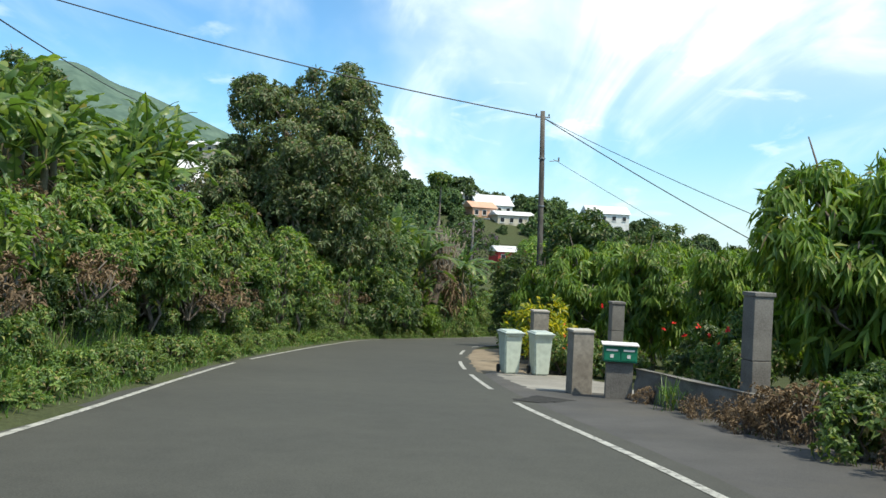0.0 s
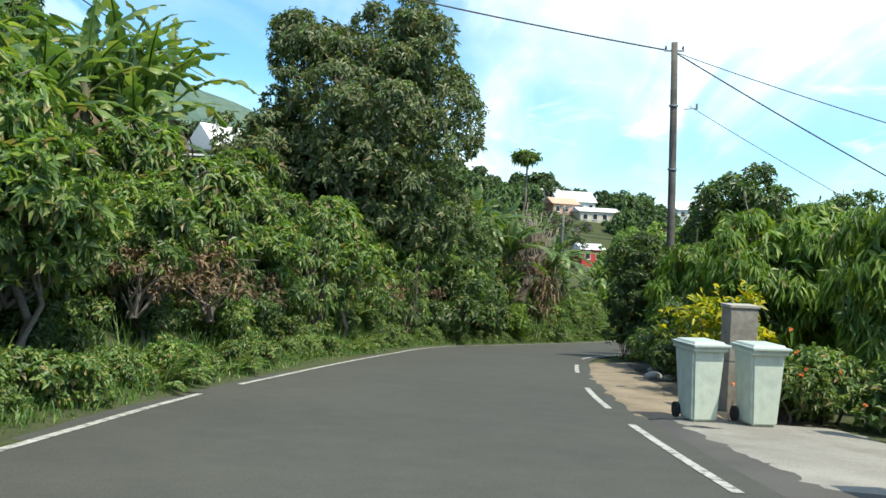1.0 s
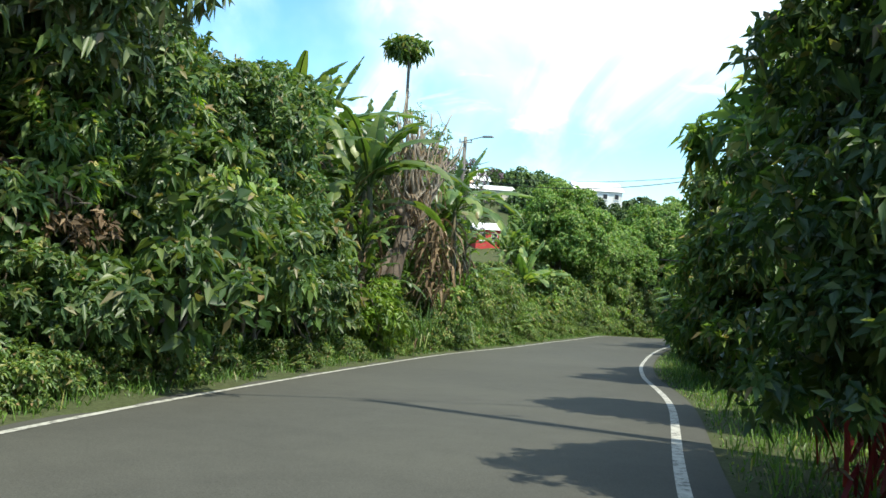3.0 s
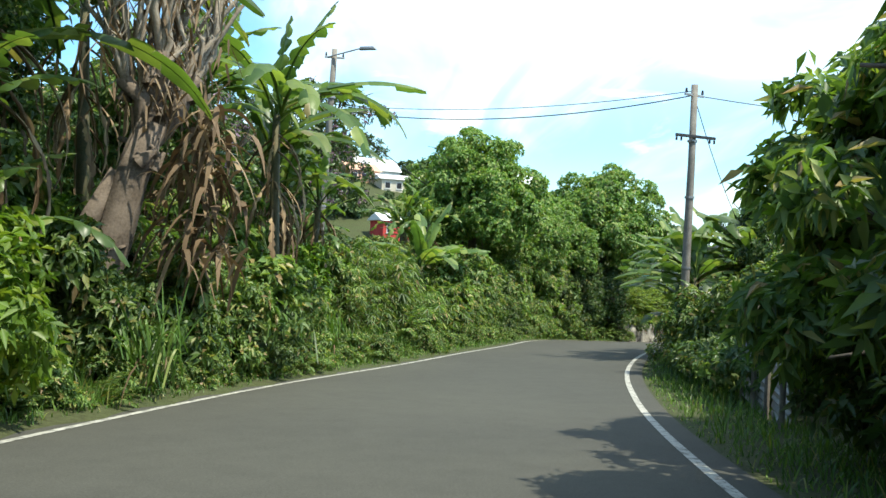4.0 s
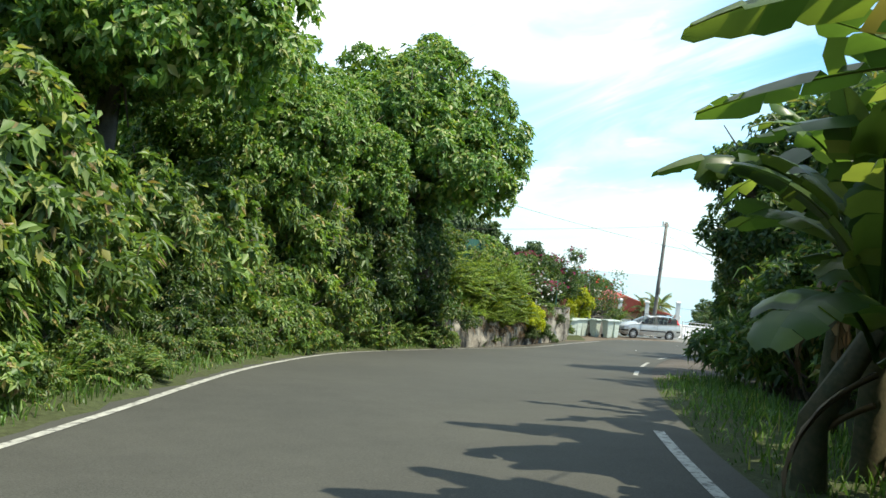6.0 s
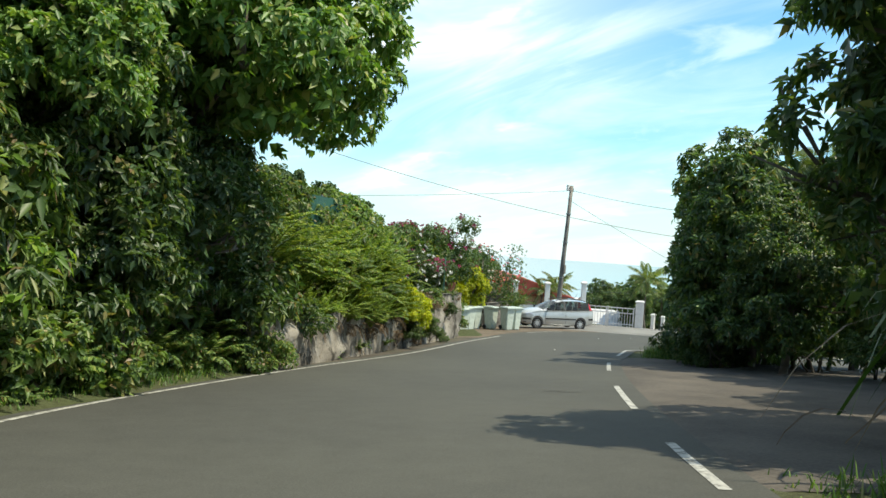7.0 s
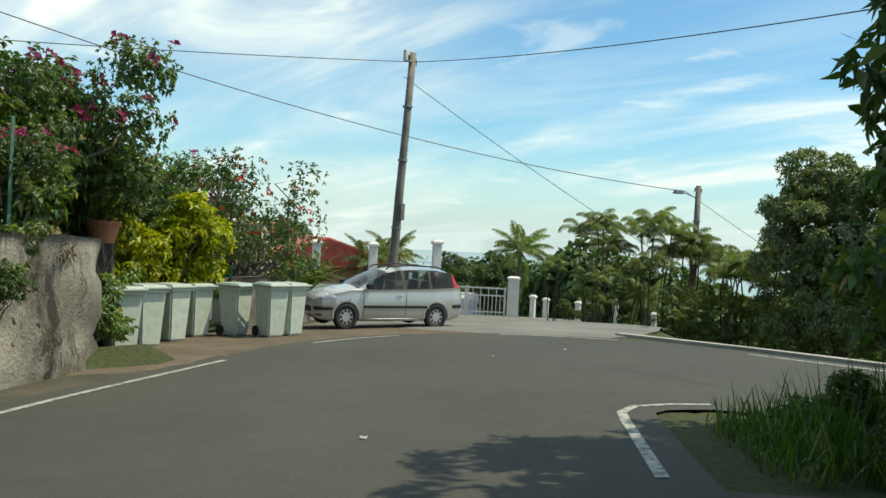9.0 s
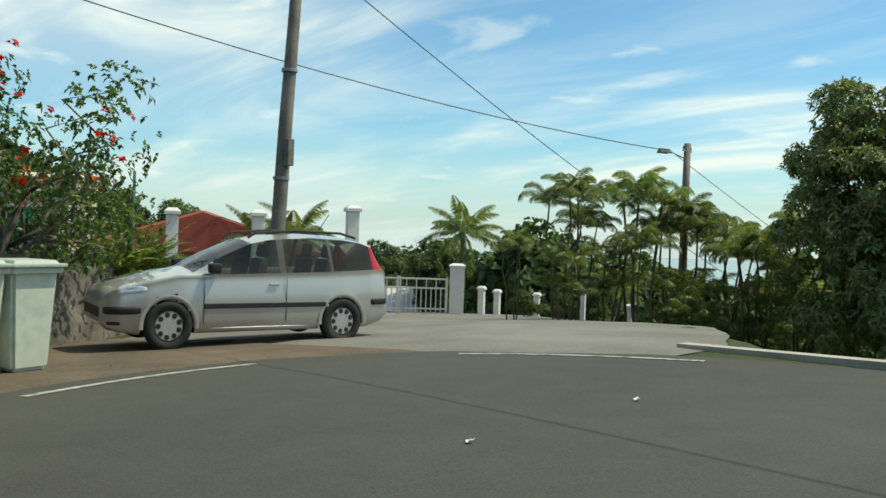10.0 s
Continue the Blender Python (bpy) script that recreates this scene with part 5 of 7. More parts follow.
at, out = blob_points([(0.5, 0.1, 6.3), (1.2, 0.1, 5.8), (-0.2, 0.2, 6.0)], [(0.5, 0.5, 0.35)] * 3, 60, 0.2)
lv.rosettes(at, out, 5, 0.14, 0.06, 0.9, 0.2, True, 0.2)
child("foliage", lv.mesh("foliage", LEAF_SHRUB), dead, "few green leaves on the tips")

row_of([HEDGE_LOW, FERN_GREEN, HEDGE_LOW], EDGE_L, 1, A, (5.4, 72.8), 0.85, 0.75, (0.35, 0.7), "weeds at the foot of the bank", 0.18)
row_of([HEDGE_LOW, FERN_GREEN, HEDGE_LOW], EDGE_L, 1, (5.4, 72.8), (18, 95), 0.85, 0.8, (0.35, 0.65), "weeds at the foot of the bank", 0.18)
for i in range(7):
    planted((DRY_SHRUB, HEDGE_LOW)[i % 3 == 1], 3.7 + rng.uniform(-0.15, 0.2), 6.2 + i * 1.15, rng.uniform(0.45, 0.7), group="dry bushes before the wall")
for x, y, k in ((3.3, 13.2, 0.4), (3.15, 14.3, 0.34), (3.0, 15.4, 0.36), (2.9, 16.4, 0.3), (3.5, 12.2, 0.5), (3.2, 12.6, 0.36)):
    planted((DRY_SHRUB, CANE)[x == 3.0], x, y, k, group="dry weeds before the low wall")
for x, y, k in ((3.9, 5.2, 0.9), (3.7, 7.6, 0.8), (4.0, 3.6, 1.0)):
    planted(HEDGE_LOW, x, y, k, group="flowering bushes before the wall")
for x, y, k in ((11.2, 68.6, 0.7), (11.5, 69.8, 0.6), (10.6, 67.2, 0.8)):
    planted(SHRUBS[0], x, y, k, group="hedge before the pole")
verge("verge_grass", EDGE_L, 1, 0.0, near_s(EDGE_L, 20.5, 97), 0.3, 1.6, 380, 0.45, LEAF_GRASS, "long green grass along the foot of the bank", 11)
verge("tall_grass", EDGE_L, 1, near_s(EDGE_L, -2.5, 49), near_s(EDGE_L, 6, 74.5), 0.7, 2.2, 220, 1.0, LEAF_GRASS, "tall green cane grass on the bank", 12)
verge("tall_grass", EDGE_L, 1, 0.0, near_s(EDGE_L, -2.5, 49), 0.9, 2.4, 110, 0.85, LEAF_GRASS, "tall green grass on the bank", 17)

# ---------------------------------------------------------------- the downhill side
SR = lambda x, y: near_s(EDGE_R, x, y)
for x, y, k, t in ((5.5, 26.5, 0.9, 2), (7.5, 30.5, 0.95, 0), (9.5, 24.0, 0.85, 0), (12, 34, 1.0, 0), (4.9, 32.0, 1.0, 2), (14, 27, 1.0, 0), (7.0, 16.8, 1.1, 2), (9.2, 14.5, 1.0, 0), (5.4, 37, 1.0, 1), (9, 40, 1.0, 1), (13, 20, 0.9, 0), (8.5, 19.5, 0.6, 1), (17, 31, 1.0, 0), (6.6, 43.5, 0.75, 0), (6.6, 22.2, 0.8, 2)):
    planted((TREE_LIGHT, TREE, WEEPING)[t], x, y, k, group="garden trees")
for x, y, k, j in ((4.4, 5.5, 0.65, 0), (4.9, 7.2, 0.6, 2), (4.6, 8.9, 0.55, 0), (4.9, 10.5, 0.6, 1), (4.6, 12.2, 0.45, 2), (5.6, 9.0, 0.8, 3), (6.0, 12.5, 0.8, 4), (5.0, 18.0, 0.6, 1), (5.4, 20.5, 0.7, 2), (4.6, 16.3, 0.5, 0), (6.8, 17, 0.7, 4)):
    planted(SHRUBS[j], x, y, k, group="garden shrubs")
for x, y, k in ((2.5, 23.9, 0.8), (3.1, 24.5, 1.0), (2.6, 25.6, 0.9), (3.9, 23.4, 0.9)):
    planted(HEDGE_LOW, x, y, k, group="flowering bushes behind the bins")
planted(CROTON, 2.4, 27.6, 1.1), planted(CROTON, 2.9, 28.6, 1.0), planted(CROTON, 2.7, 36.9, 0.55)
for x, y, k, j in ((2.7, 30.2, 0.75, 2), (2.75, 32.0, 0.85, 2), (3.0, 33.8, 0.9, 2), (3.6, 35.6, 0.85, 0), (4.4, 37.5, 1.0, 2), (5.2, 41.5, 0.9, 0), (3.9, 39.3, 0.6, 2), (4.9, 44.5, 0.8, 1)):
    planted(SHRUBS[j], x, y, k, group="hedge by the pole")
planted(TREE_LIGHT, 7.2, 52.6, 1.15), planted(TREE_LIGHT, 8.0, 56.0, 1.1), planted(TREE_LIGHT, 7.8, 47.6, 0.85)
planted(TREE, 3.0, 40.3, 0.72, label="dense fine-leaved green tree before the pole"), planted(WEEPING, 3.7, 34.8, 0.85), planted(WEEPING, 4.4, 37.6, 0.9)
planted(YOUNG, 4.7, 45.2, 1.3, label="slender leafy green tree beside the road")
planted(CORDYLINE, 2.6, 40.2, 1.0), planted(CORDYLINE, 2.9, 40.9, 0.8)
for x, y, k in ((10.4, 53.2, 1.15), (8.8, 57.0, 0.85), (11.5, 55, 1.1)):
    planted(TREE, x, y, k, group="trees on the downhill side")
for p0, p1, d in (((4.5, 52.5), (5.9, 56.8), 2.6), ((5.9, 56.8), (7.7, 62.6), 4.0), ((7.7, 62.6), (9.6, 69), 2.6)):
    row_of([SHRUBS[2], SHRUBS[0], SHRUBS[2]], EDGE_R, -1, p0, p1, d, 1.3, (0.9, 1.1), "hedge on the downhill side", 0.2)
row_of([SHRUBS[2], SHRUBS[4]], EDGE_R, -1, (3.4, 48), (10, 70), 4.3, 1.9, (1.1, 1.4), "hedge on the downhill side", 0.3)
for x, y, k, m, tn in ((15.4, 72.2, 1, 1.0, 80), (12.0, 70.4, 2, 0.9, 300), (14.3, 75.2, 2, 1.1, 120), (16.6, 77.6, 0, 1.0, 40)):
    planted(BANANA[k], x, y, m, tn, group="banana clump by the road")
# bushes added so their dark leaves pass for shade under the banana canopy
for x, y, k in ((13.8, 72.4, 0.7), (14.9, 73.6, 0.9), (15.8, 75.0, 0.9), (16.6, 76.6, 0.8), (16.0, 73.0, 1.1), (15.2, 71.6, 0.9), (17.4, 75.4, 1.1)):
    planted(SHRUBS[2], x, y, k, group="dark bushes among the banana stems")
# more dark fillers; trees behind close the sky and deepen the shade
planted(SHRUBS[2], 12.5, 70.9, 0.55), planted(SHRUBS[2], 13.3, 72.4, 0.6), planted(SHRUBS[0], 14.2, 74.0, 0.6), planted(SHRUBS[2], 15.0, 75.6, 0.65), planted(TREE, 14.6, 69.6, 0.75), planted(TREE, 15.9, 71.4, 0.95), planted(TREE, 18.6, 74.6, 0.9), planted(TREE, 17.6, 71.6, 0.85), planted(TREE, 19.6, 77.0, 0.8)
for x, y, m, tn in ((12.5, 71.9, 0.86, 0), (13.3, 73.4, 0.95, -20), (15.6, 75.6, 1.05, 20), (14.2, 71.6, 1.1, -50)):
    planted(BANANA_BIG, x, y, m, tn, group="banana clump by the road")
row_of([SHRUBS[2]], EDGE_R, -1, (10.5, 71), (17, 82), 4.2, 1.5, (0.9, 1.1), "dark hedge on the downhill side", 0.2)
row_of([SHRUBS[2], SHRUBS[1]], EDGE_R, -1, (15.8, 80.5), (19.5, 86), 2.9, 1.4, (0.8, 1.1), "dark hedge on the downhill side", 0.2)
for x, y, k in ((18.6, 77.6, 0.9), (22.0, 80.8, 1.2), (24.9, 85.9, 1.2), (24.6, 80, 1.2), (24.8, 86.0, 0.9), (34.75, 97.6, 1.14), (37.4, 100.3, 1.12), (37.6, 96.2, 0.95), (33.0, 95.2, 0.75), (32.8, 90.5, 1.1), (30.5, 87, 1.2), (28.5, 83, 1.1)):
    planted(TREE, x, y, k, 0 if y > 97 else None, group="trees by the gravel drive")
planted(CANE, 20.4, 81.6, 1.5), planted(CANE, 21.2, 83.2, 1.6), planted(CANE, 21.6, 84.6, 1.3), planted(CANE, 23.7, 86.0, 1.9), planted(CANE, 24.0, 85.0, 2.3)
planted(ARECA, 36.2, 96.6, 1.2), planted(ARECA, 37.4, 93.5, 1.05), planted(ARECA, 35.0, 91.2, 1.1), planted(ARECA, 30.6, 88.4, 1.05)
# dark-leaved bushes added in place of shade on the grass mound
row_of([SHRUBS[2]], EDGE_R, -1, (31.6, 99.9), (35.4, 103.4), 2.9, 0.8, (0.45, 0.6), "bushes inside the bend", 0.2)
for x, y, k in ((33.2, 97.4, 0.8), (34.8, 99.4, 0.9), (36.4, 98.6, 0.9), (33.6, 93.0, 0.9), (31.4, 90.0, 0.9), (34.6, 95.4, 1.0), (29.2, 86.2, 0.9)):
    planted(SHRUBS[2], x, y, k, group="bushes under the trees by the drive")
verge("verge_grass", EDGE_R, -1, SR(1.2, 41), SR(20, 86.5), 0.4, 2.0, 240, 0.38, LEAF_GRASS, "bright green grass along the road edge", 13)
verge("verge_grass", EDGE_R, -1, SR(34.6, 102.8), SR(36.5, 104.4), 0.75, 2.9, 950, 1.0, LEAF_GRASS, "long green grass inside the bend", 14)
verge("verge_grass", smooth_line([(35.0, 102.9), (34.3, 101.6), (34.2, 100.2), (35.0, 98.6), (36.6, 97.0)]), 1, 0.3, 7.0, 0.95, 3.3, 700, 0.95, LEAF_GRASS, "long shaded grass at the end of the gravel drive", 19)
# small dark bushes, likewise added to darken the shaded grass
for x, y, k in ((36.0, 101.6, 0.3), (36.0, 100.6, 0.38), (37.0, 102.6, 0.3), (36.4, 101.4, 0.45), (35.9, 99.4, 0.45)):
    planted(SHRUBS[2], x, y, k, group="low bushes inside the bend")
verge("verge_grass", EDGE_R, -1, SR(2.4, -8), SR(0.5, 15.3), 1.9, 3.6, 150, 0.22, LEAF_GRASS, "patchy grass before the garden wall", 15)
bloom(4.3, 8.5, 0.75, 9, (0.4, 1.6, 0.25), 0.06, BLOOM_RED, "hibiscus_flower", "scattered red hibiscus flowers", 1)
bloom(4.6, 19.0, 1.2, 8, (0.6, 1.6, 0.25), 0.07, BLOOM_RED, "hibiscus_flower", "scattered red hibiscus flowers", 2)
bloom(2.7, 24.0, 0.7, 22, (0.5, 0.6, 0.28), 0.045, BLOOM_ORANGE, "orange_flower", "scattered orange-red flowers on the bushes", 3)

# ---------------------------------------------------------------- above the wall and round the yard
for i in range(15):
    x, y = beside(EDGE_L, near_s(EDGE_L, 22, 98.3) + i * 0.72, 1.55 + rng.uniform(-0.15, 0.35), 1)
    planted(FERN if i % 3 else FERN_GREEN, x, y, rng.uniform(1.15, 1.5), up=0.5 + 0.45 * (i % 2), group="ferns hanging over the wall")
for i in range(12):
    x, y = beside(EDGE_L, near_s(EDGE_L, 22, 98.3) + i * 0.95, 2.6 + rng.uniform(-0.2, 0.3), 1)
    planted(FERN if i % 2 else SHRUBS[0], x, y, rng.uniform(1.1, 1.4) * (1.2 if i % 2 else 0.75), up=0.9, group="ferns hanging over the wall")
for i in range(16):
    x, y = beside(EDGE_L, near_s(EDGE_L, 22.6, 98.9) + i * 0.55, 0.92 + rng.uniform(-0.06, 0.06), 1)
    planted(FERN if i % 4 else FERN_GREEN, x, y, rng.uniform(0.55, 0.85), up=rng.uniform(0.85, 1.25), group="ferns hanging over the wall")
for i in range(10):
    x, y = beside(EDGE_L, near_s(EDGE_L, 29.4, 106.3) + i * 0.62, 1.0 + 0.06 * i, 1)
    planted((DRY_SHRUB, HEDGE_LOW, HEDGE_LOW)[i % 3], x, y, rng.uniform(0.5, 0.75), up=rng.uniform(0.9, 1.35), group="creepers hanging over the wall")
for i in range(9):
    x, y = beside(EDGE_L, near_s(EDGE_L, 24, 100.5) + i * 1.15, 0.85, 1)
    planted(FERN_GREEN if i % 2 else DRY_SHRUB, x, y, rng.uniform(0.3, 0.5), up=rng.uniform(0.0, 0.7), group="weeds growing from the wall")
planted(SHRUBS[2], 19.3, 98.6, 1.0), planted(SHRUBS[4], 20.3, 99.3, 1.05), planted(SHRUBS[2], 21.0, 100.3, 0.95, up=0.4), planted(HEDGE_LOW, 20.1, 98.15, 0.75), planted(HEDGE_LOW, 20.9, 98.9, 0.6)
for x, y, k, up in ((30.4, 108.3, 0.3, 0.2), (30.0, 107.9, 0.26, 0.75), (28.6, 106.6, 0.3, 0.3), (32.2, 109.9, 0.28, 0.9), (31.4, 109.2, 0.22, 0.0)):
    planted(SHRUBS[2], x, y, k, up=up, group="dark weeds hanging on the wall")
planted(DURANTA, 28.7, 106.9, 1.1, up=0.8), planted(DURANTA, 29.2, 107.4, 0.9, up=0.5)
planted(DURANTA, 36.2, 116.4, 1.6, up=0.75), planted(DURANTA, 37.3, 117.0, 1.65, up=0.7)
planted(BOUG, 33.4, 114.2, 1.45, 140, 2.3), planted(BOUG, 34.6, 115.4, 1.3, 220, 1.9), planted(BOUG, 31.8, 111.6, 1.0, 20, 0.8), planted(BOUG, 37.4, 118.9, 1.25, 75, 1.5), planted(FLAME, 39.0, 118.6, 1.3, 60, 1.4), planted(FLAME, 40.4, 119.4, 1.3, 110, 0.9), planted(FLAME, 42.0, 121.2, 1.0, 200, 0.9), planted(FLAME, 40.8, 120.0, 1.45, 150, 1.3), planted(FLAME, 42.6, 122.0, 0.8, 10, 1.2), planted(FERN, 43.6, 121.2, 1.0, 0, 0.9), planted(FERN, 42.9, 120.6, 0.8, 50, 0.9)
for x, y, k, j in ((28.5, 109.8, 0.9, 0), (30.0, 111.5, 0.9, 4), (32.4, 113.4, 1.35, 0), (34.0, 115.2, 1.2, 1), (35.6, 118.0, 1.45, 0), (38.0, 119.8, 1.25, 0), (33.4, 116.6, 1.6, 0), (36.8, 119.6, 1.4, 4), (31.0, 113.6, 1.35, 1), (26.5, 108, 1.1, 1), (24.5, 106, 1.1, 0), (40.2, 121.0, 0.7, 1), (35.6, 116.0, 0.45, 2)):
    planted(SHRUBS[j], x, y, k, up=0.6, group="garden above the wall")
planted(HEDGE_LOW, 34.6, 113.6, 0.9, up=0.4), planted(HEDGE_LOW, 34.3, 112.8, 0.8, up=0.3)
planted(TREE, 30, 119, 0.8, up=0.4), planted(TREE, 25, 114, 0.9), planted(TREE, 36, 124, 0.7)
bloom(30.6, 109.2, 2.7, 44, (0.45, 0.5, 0.55), 0.085, leaf_mat("white_petal", [(0.0, (0.6, 0.6, 0.55)), (1.0, (0.75, 0.75, 0.7))], 0.3, 0.6, (1, 1, 1)), "white_flower", "scattered white flowers", 4)
bloom(39.2, 118.8, 3.3, 26, (0.4, 0.4, 0.14), 0.075, BLOOM_PINK, "magenta_flower", "clusters of magenta flowers on the creeper", 5)
bloom(41.6, 120.2, 2.7, 22, (0.45, 0.4, 0.25), 0.08, BLOOM_ORANGE, "orange_flower", "scattered orange flowers", 6)
for x, y, top in ((59.2, 122.0, 4.9), (62.4, 121.3, 5.2), (65.6, 121.2, 4.2), (64.6, 119.0, 3.2), (65.2, 116.8, 3.6), (60.4, 120.0, 3.0), (57.6, 122.9, 2.9), (67.2, 118.6, 2.6), (60.9, 122.6, 4.0), (63.6, 120.2, 4.2), (66.6, 119.6, 3.4), (63.0, 117.4, 2.9)):
    low = float(ground_height(np.array([x]), np.array([y]))[0])
    planted(ARECA, x, y, (top - low) / 5.75, group="areca palms by the kerb")
for x, y, k in ((62.6, 119.4, 1.0), (63.8, 117.9, 1.05), (66.4, 117.6, 1.1), (65.0, 114.9, 1.0), (66.8, 115.6, 1.1), (61.6, 118.4, 0.75), (60.2, 121.2, 0.95), (58.6, 121.4, 0.8), (64.4, 120.4, 1.1)):
    planted(ARECA_LOW, x, y, k, group="low areca palms by the kerb")
planted(COCO, 67.2, 133.7, 0.9), planted(COCO, 72, 128, 0.7), planted(COCO, 52.5, 128, 0.62), planted(COCO, 50.5, 127, 0.55)
planted(MANGO, 62.6, 113.0, 0.82, label="round dark green tree by the kerb"), planted(TREE, 66.5, 110.5, 1.1)
for x, y, k in ((63, 126.5, 0.5), (66, 125, 0.45), (62, 124.2, 0.45), (70, 124.5, 0.5), (68, 121, 0.5), (64.5, 117, 0.5), (70, 118, 0.7), (66.5, 115.6, 0.8), (71, 122, 0.7), (69.6, 120.0, 0.6), (69, 114.5, 0.9), (73, 126, 0.7)):
    planted(SHRUBS[2], x, y, k, group="low bushes behind the posts")
for x, y, k in ((46, 136, 0.9), (52, 141, 1.0), (58, 146, 1.0), (40, 133, 0.9), (72, 140, 0.8), (76, 132, 0.8), (80, 124, 0.8), (78, 114, 0.9), (70, 108, 0.9), (75, 148, 1.0), (84, 140, 0.8), (90, 128, 0.9)):
    planted(TREE, x, y, k, group="trees below the road")

for i in range(22):
    a, r = radians(47 + i * 1.35 + rng.uniform(-0.5, 0.5)), 52 + 26 * rng.uniform(0, 1)
    planted(FAR_TREE, 36 + r * math.sin(a), 106 + r * math.cos(a), rng.uniform(0.75, 1.05), group="trees on the slope to the sea")

# ---------------------------------------------------------------- the far hillside
far_spots = []
for i in range(560):
    a, r = radians(rng.uniform(-30, 26)), 138 + 190 * rng.uniform(0, 1) ** 0.8
    if math.degrees(a) < -8 and r < 175:
        continue
    x, y = -r * math.sin(a), r * math.cos(a)
    if math.hypot(x - 12.3, y - 184) < 6 or math.hypot(x - 12, y - 234) < 12:
        continue
    open_side = (1.5 < -math.degrees(a) < 6 and r < 262) or (9 < -math.degrees(a) < 13 and 225 < r < 262)
    far_spots.append((x, y, rng.uniform(0.6, 1.15) * (0.35 if open_side else 1)))

# the nearest ones singly, the rest as one wood
far_spots.sort(key=lambda q: math.hypot(q[0], q[1]))
for x, y, k in far_spots[:220]:
    planted(FAR_TREE, x, y, k, up=-0.8, group="trees of the hillside")
wood = Leaves()
for x, y, k in far_spots[220:]:
    o = np.array(G(x, y, -0.8))
    c, rad, way = clumps_on([(0, 0, 3.4 * k, 4.3 * k, 4.0 * k), (0.8 * k, 0.5 * k, 5.4 * k, 3.0 * k, 2.4 * k)], 40, 1.25 * k)
    at, out = clump_points(c, rad, way, 260)
    wood.rosettes(at + o, out, 5, 1.0 * k, 0.65 * k, 0.9, 0.25, True, 0.35)
tagged(new("far_wood", wood.mesh("far_wood", LEAF_FAR)), "green woods covering the far hillside", "wood", kind="stuff")


verge("verge_grass", shifted(BEND, 0.0), 1, 0.5, 5.2, 0.5, 2.2, 60, 0.16, LEAF_GRASS, "short grass tufts round the bins", 18)
# ---------------------------------------------------------------- built things


def part(name, bm, material, parent, label="", smooth=False):
    me = bpy.data.meshes.new(name)
    bm.normal_update()
    bm.to_mesh(me), bm.free()
    me.materials.append(material)
    if smooth:
        me.polygons.foreach_set("use_smooth", [True] * len(me.polygons))
    ob = new(name, me)
    if parent is not None:
        ob.parent = parent
    return tagged(ob, label)


def block(bm, x0, x1, y0, y1, z0, z1, bevel=0.0, top=1.0, m=None):
    """A box, narrowed at its top by top, with bevelled edges."""
    r = bmesh.ops.create_cube(bm, size=1)
    cx, cy = (x0 + x1) / 2, (y0 + y1) / 2
    for v in r["verts"]:
        k = top if v.co.z > 0 else 1.0
        v.co = Vector((cx + v.co.x * (x1 - x0) * k, cy + v.co.y * (y1 - y0) * k, z0 + (v.co.z + 0.5) * (z1 - z0)))
    if bevel:
        edges = list({e for v in r["verts"] for e in v.link_edges})
        out = bmesh.ops.bevel(bm, geom=edges, offset=bevel, segments=2, affect="EDGES", profile=0.6)
        verts = list({v for f in out["faces"] for v in f.verts} | {v for v in r["verts"] if v.is_valid})
    else:
        verts = r["verts"]
    if m is not None:
        bmesh.ops.transform(bm, matrix=m, verts=[v for v in verts if v.is_valid])
    return bm


def rod(bm, a, b, r, sides=10, r2=None):
    a, b = Vector(a), Vector(b)
    d = b - a
    m = Matrix.Translation((a + b) / 2) @ d.to_track_quat("Z", "Y").to_matrix().to_4x4()
    bmesh.ops.create_cone(bm, cap_ends=True, segments=sides, radius1=r, radius2=r if r2 is None else r2, depth=d.length, matrix=m)
    return bm


def B():
    return bmesh.new()


def stand(name, x, y, turn, label, category, group="", up=0.0):
    return thing(name, G(x, y, up), label, category, group, turn)


# wheelie bins
def bin_proto():
    e = thing("wheelie_bin", label="pale grey-green plastic wheelie bin with closed lid", category="bin")
    b = B()
    r = bmesh.ops.create_cube(b, size=1)
    for v in r["verts"]:
        k = v.co.z + 0.5
        v.co = Vector((v.co.x * (0.42 + 0.12 * k), v.co.y * (0.46 + 0.16 * k) + 0.02 * k, 0.012 + k * 0.93))
    bmesh.ops.bevel(b, geom=b.edges[:], offset=0.035, segments=2, affect="EDGES")
    block(b, -0.29, 0.29, -0.335, 0.345, 0.9, 0.955, 0.012)
    part("body", b, BIN, e)
    b = B()
    block(b, -0.31, 0.31, -0.385, 0.36, 0.957, 0.99, 0.012)
    block(b, -0.27, 0.27, -0.31, 0.33, 0.985, 1.02, 0.016, 0.9)
    lid = part("lid", b, BIN_LID, e, "weathered grey-green lid")
    b = B()
    rod(b, (-0.24, 0.4, 0.97), (0.24, 0.4, 0.97), 0.018)
    for s in (-0.24, 0.0, 0.24):
        block(b, s - 0.02, s + 0.02, 0.34, 0.41, 0.93, 0.985, 0.006)
    part("handle", b, BIN_LID, e)
    for s in (-1, 1):
        b = B()
        rod(b, (s * 0.235, 0.22, 0.1), (s * 0.285, 0.22, 0.1), 0.1, 20)
        w = part("wheel", b, RUBBER, e, "black rubber wheel")
        b = B()
        rod(b, (s * 0.284, 0.22, 0.1), (s * 0.292, 0.22, 0.1), 0.045, 14)
        part("hub", b, BLACK, w)
    return e


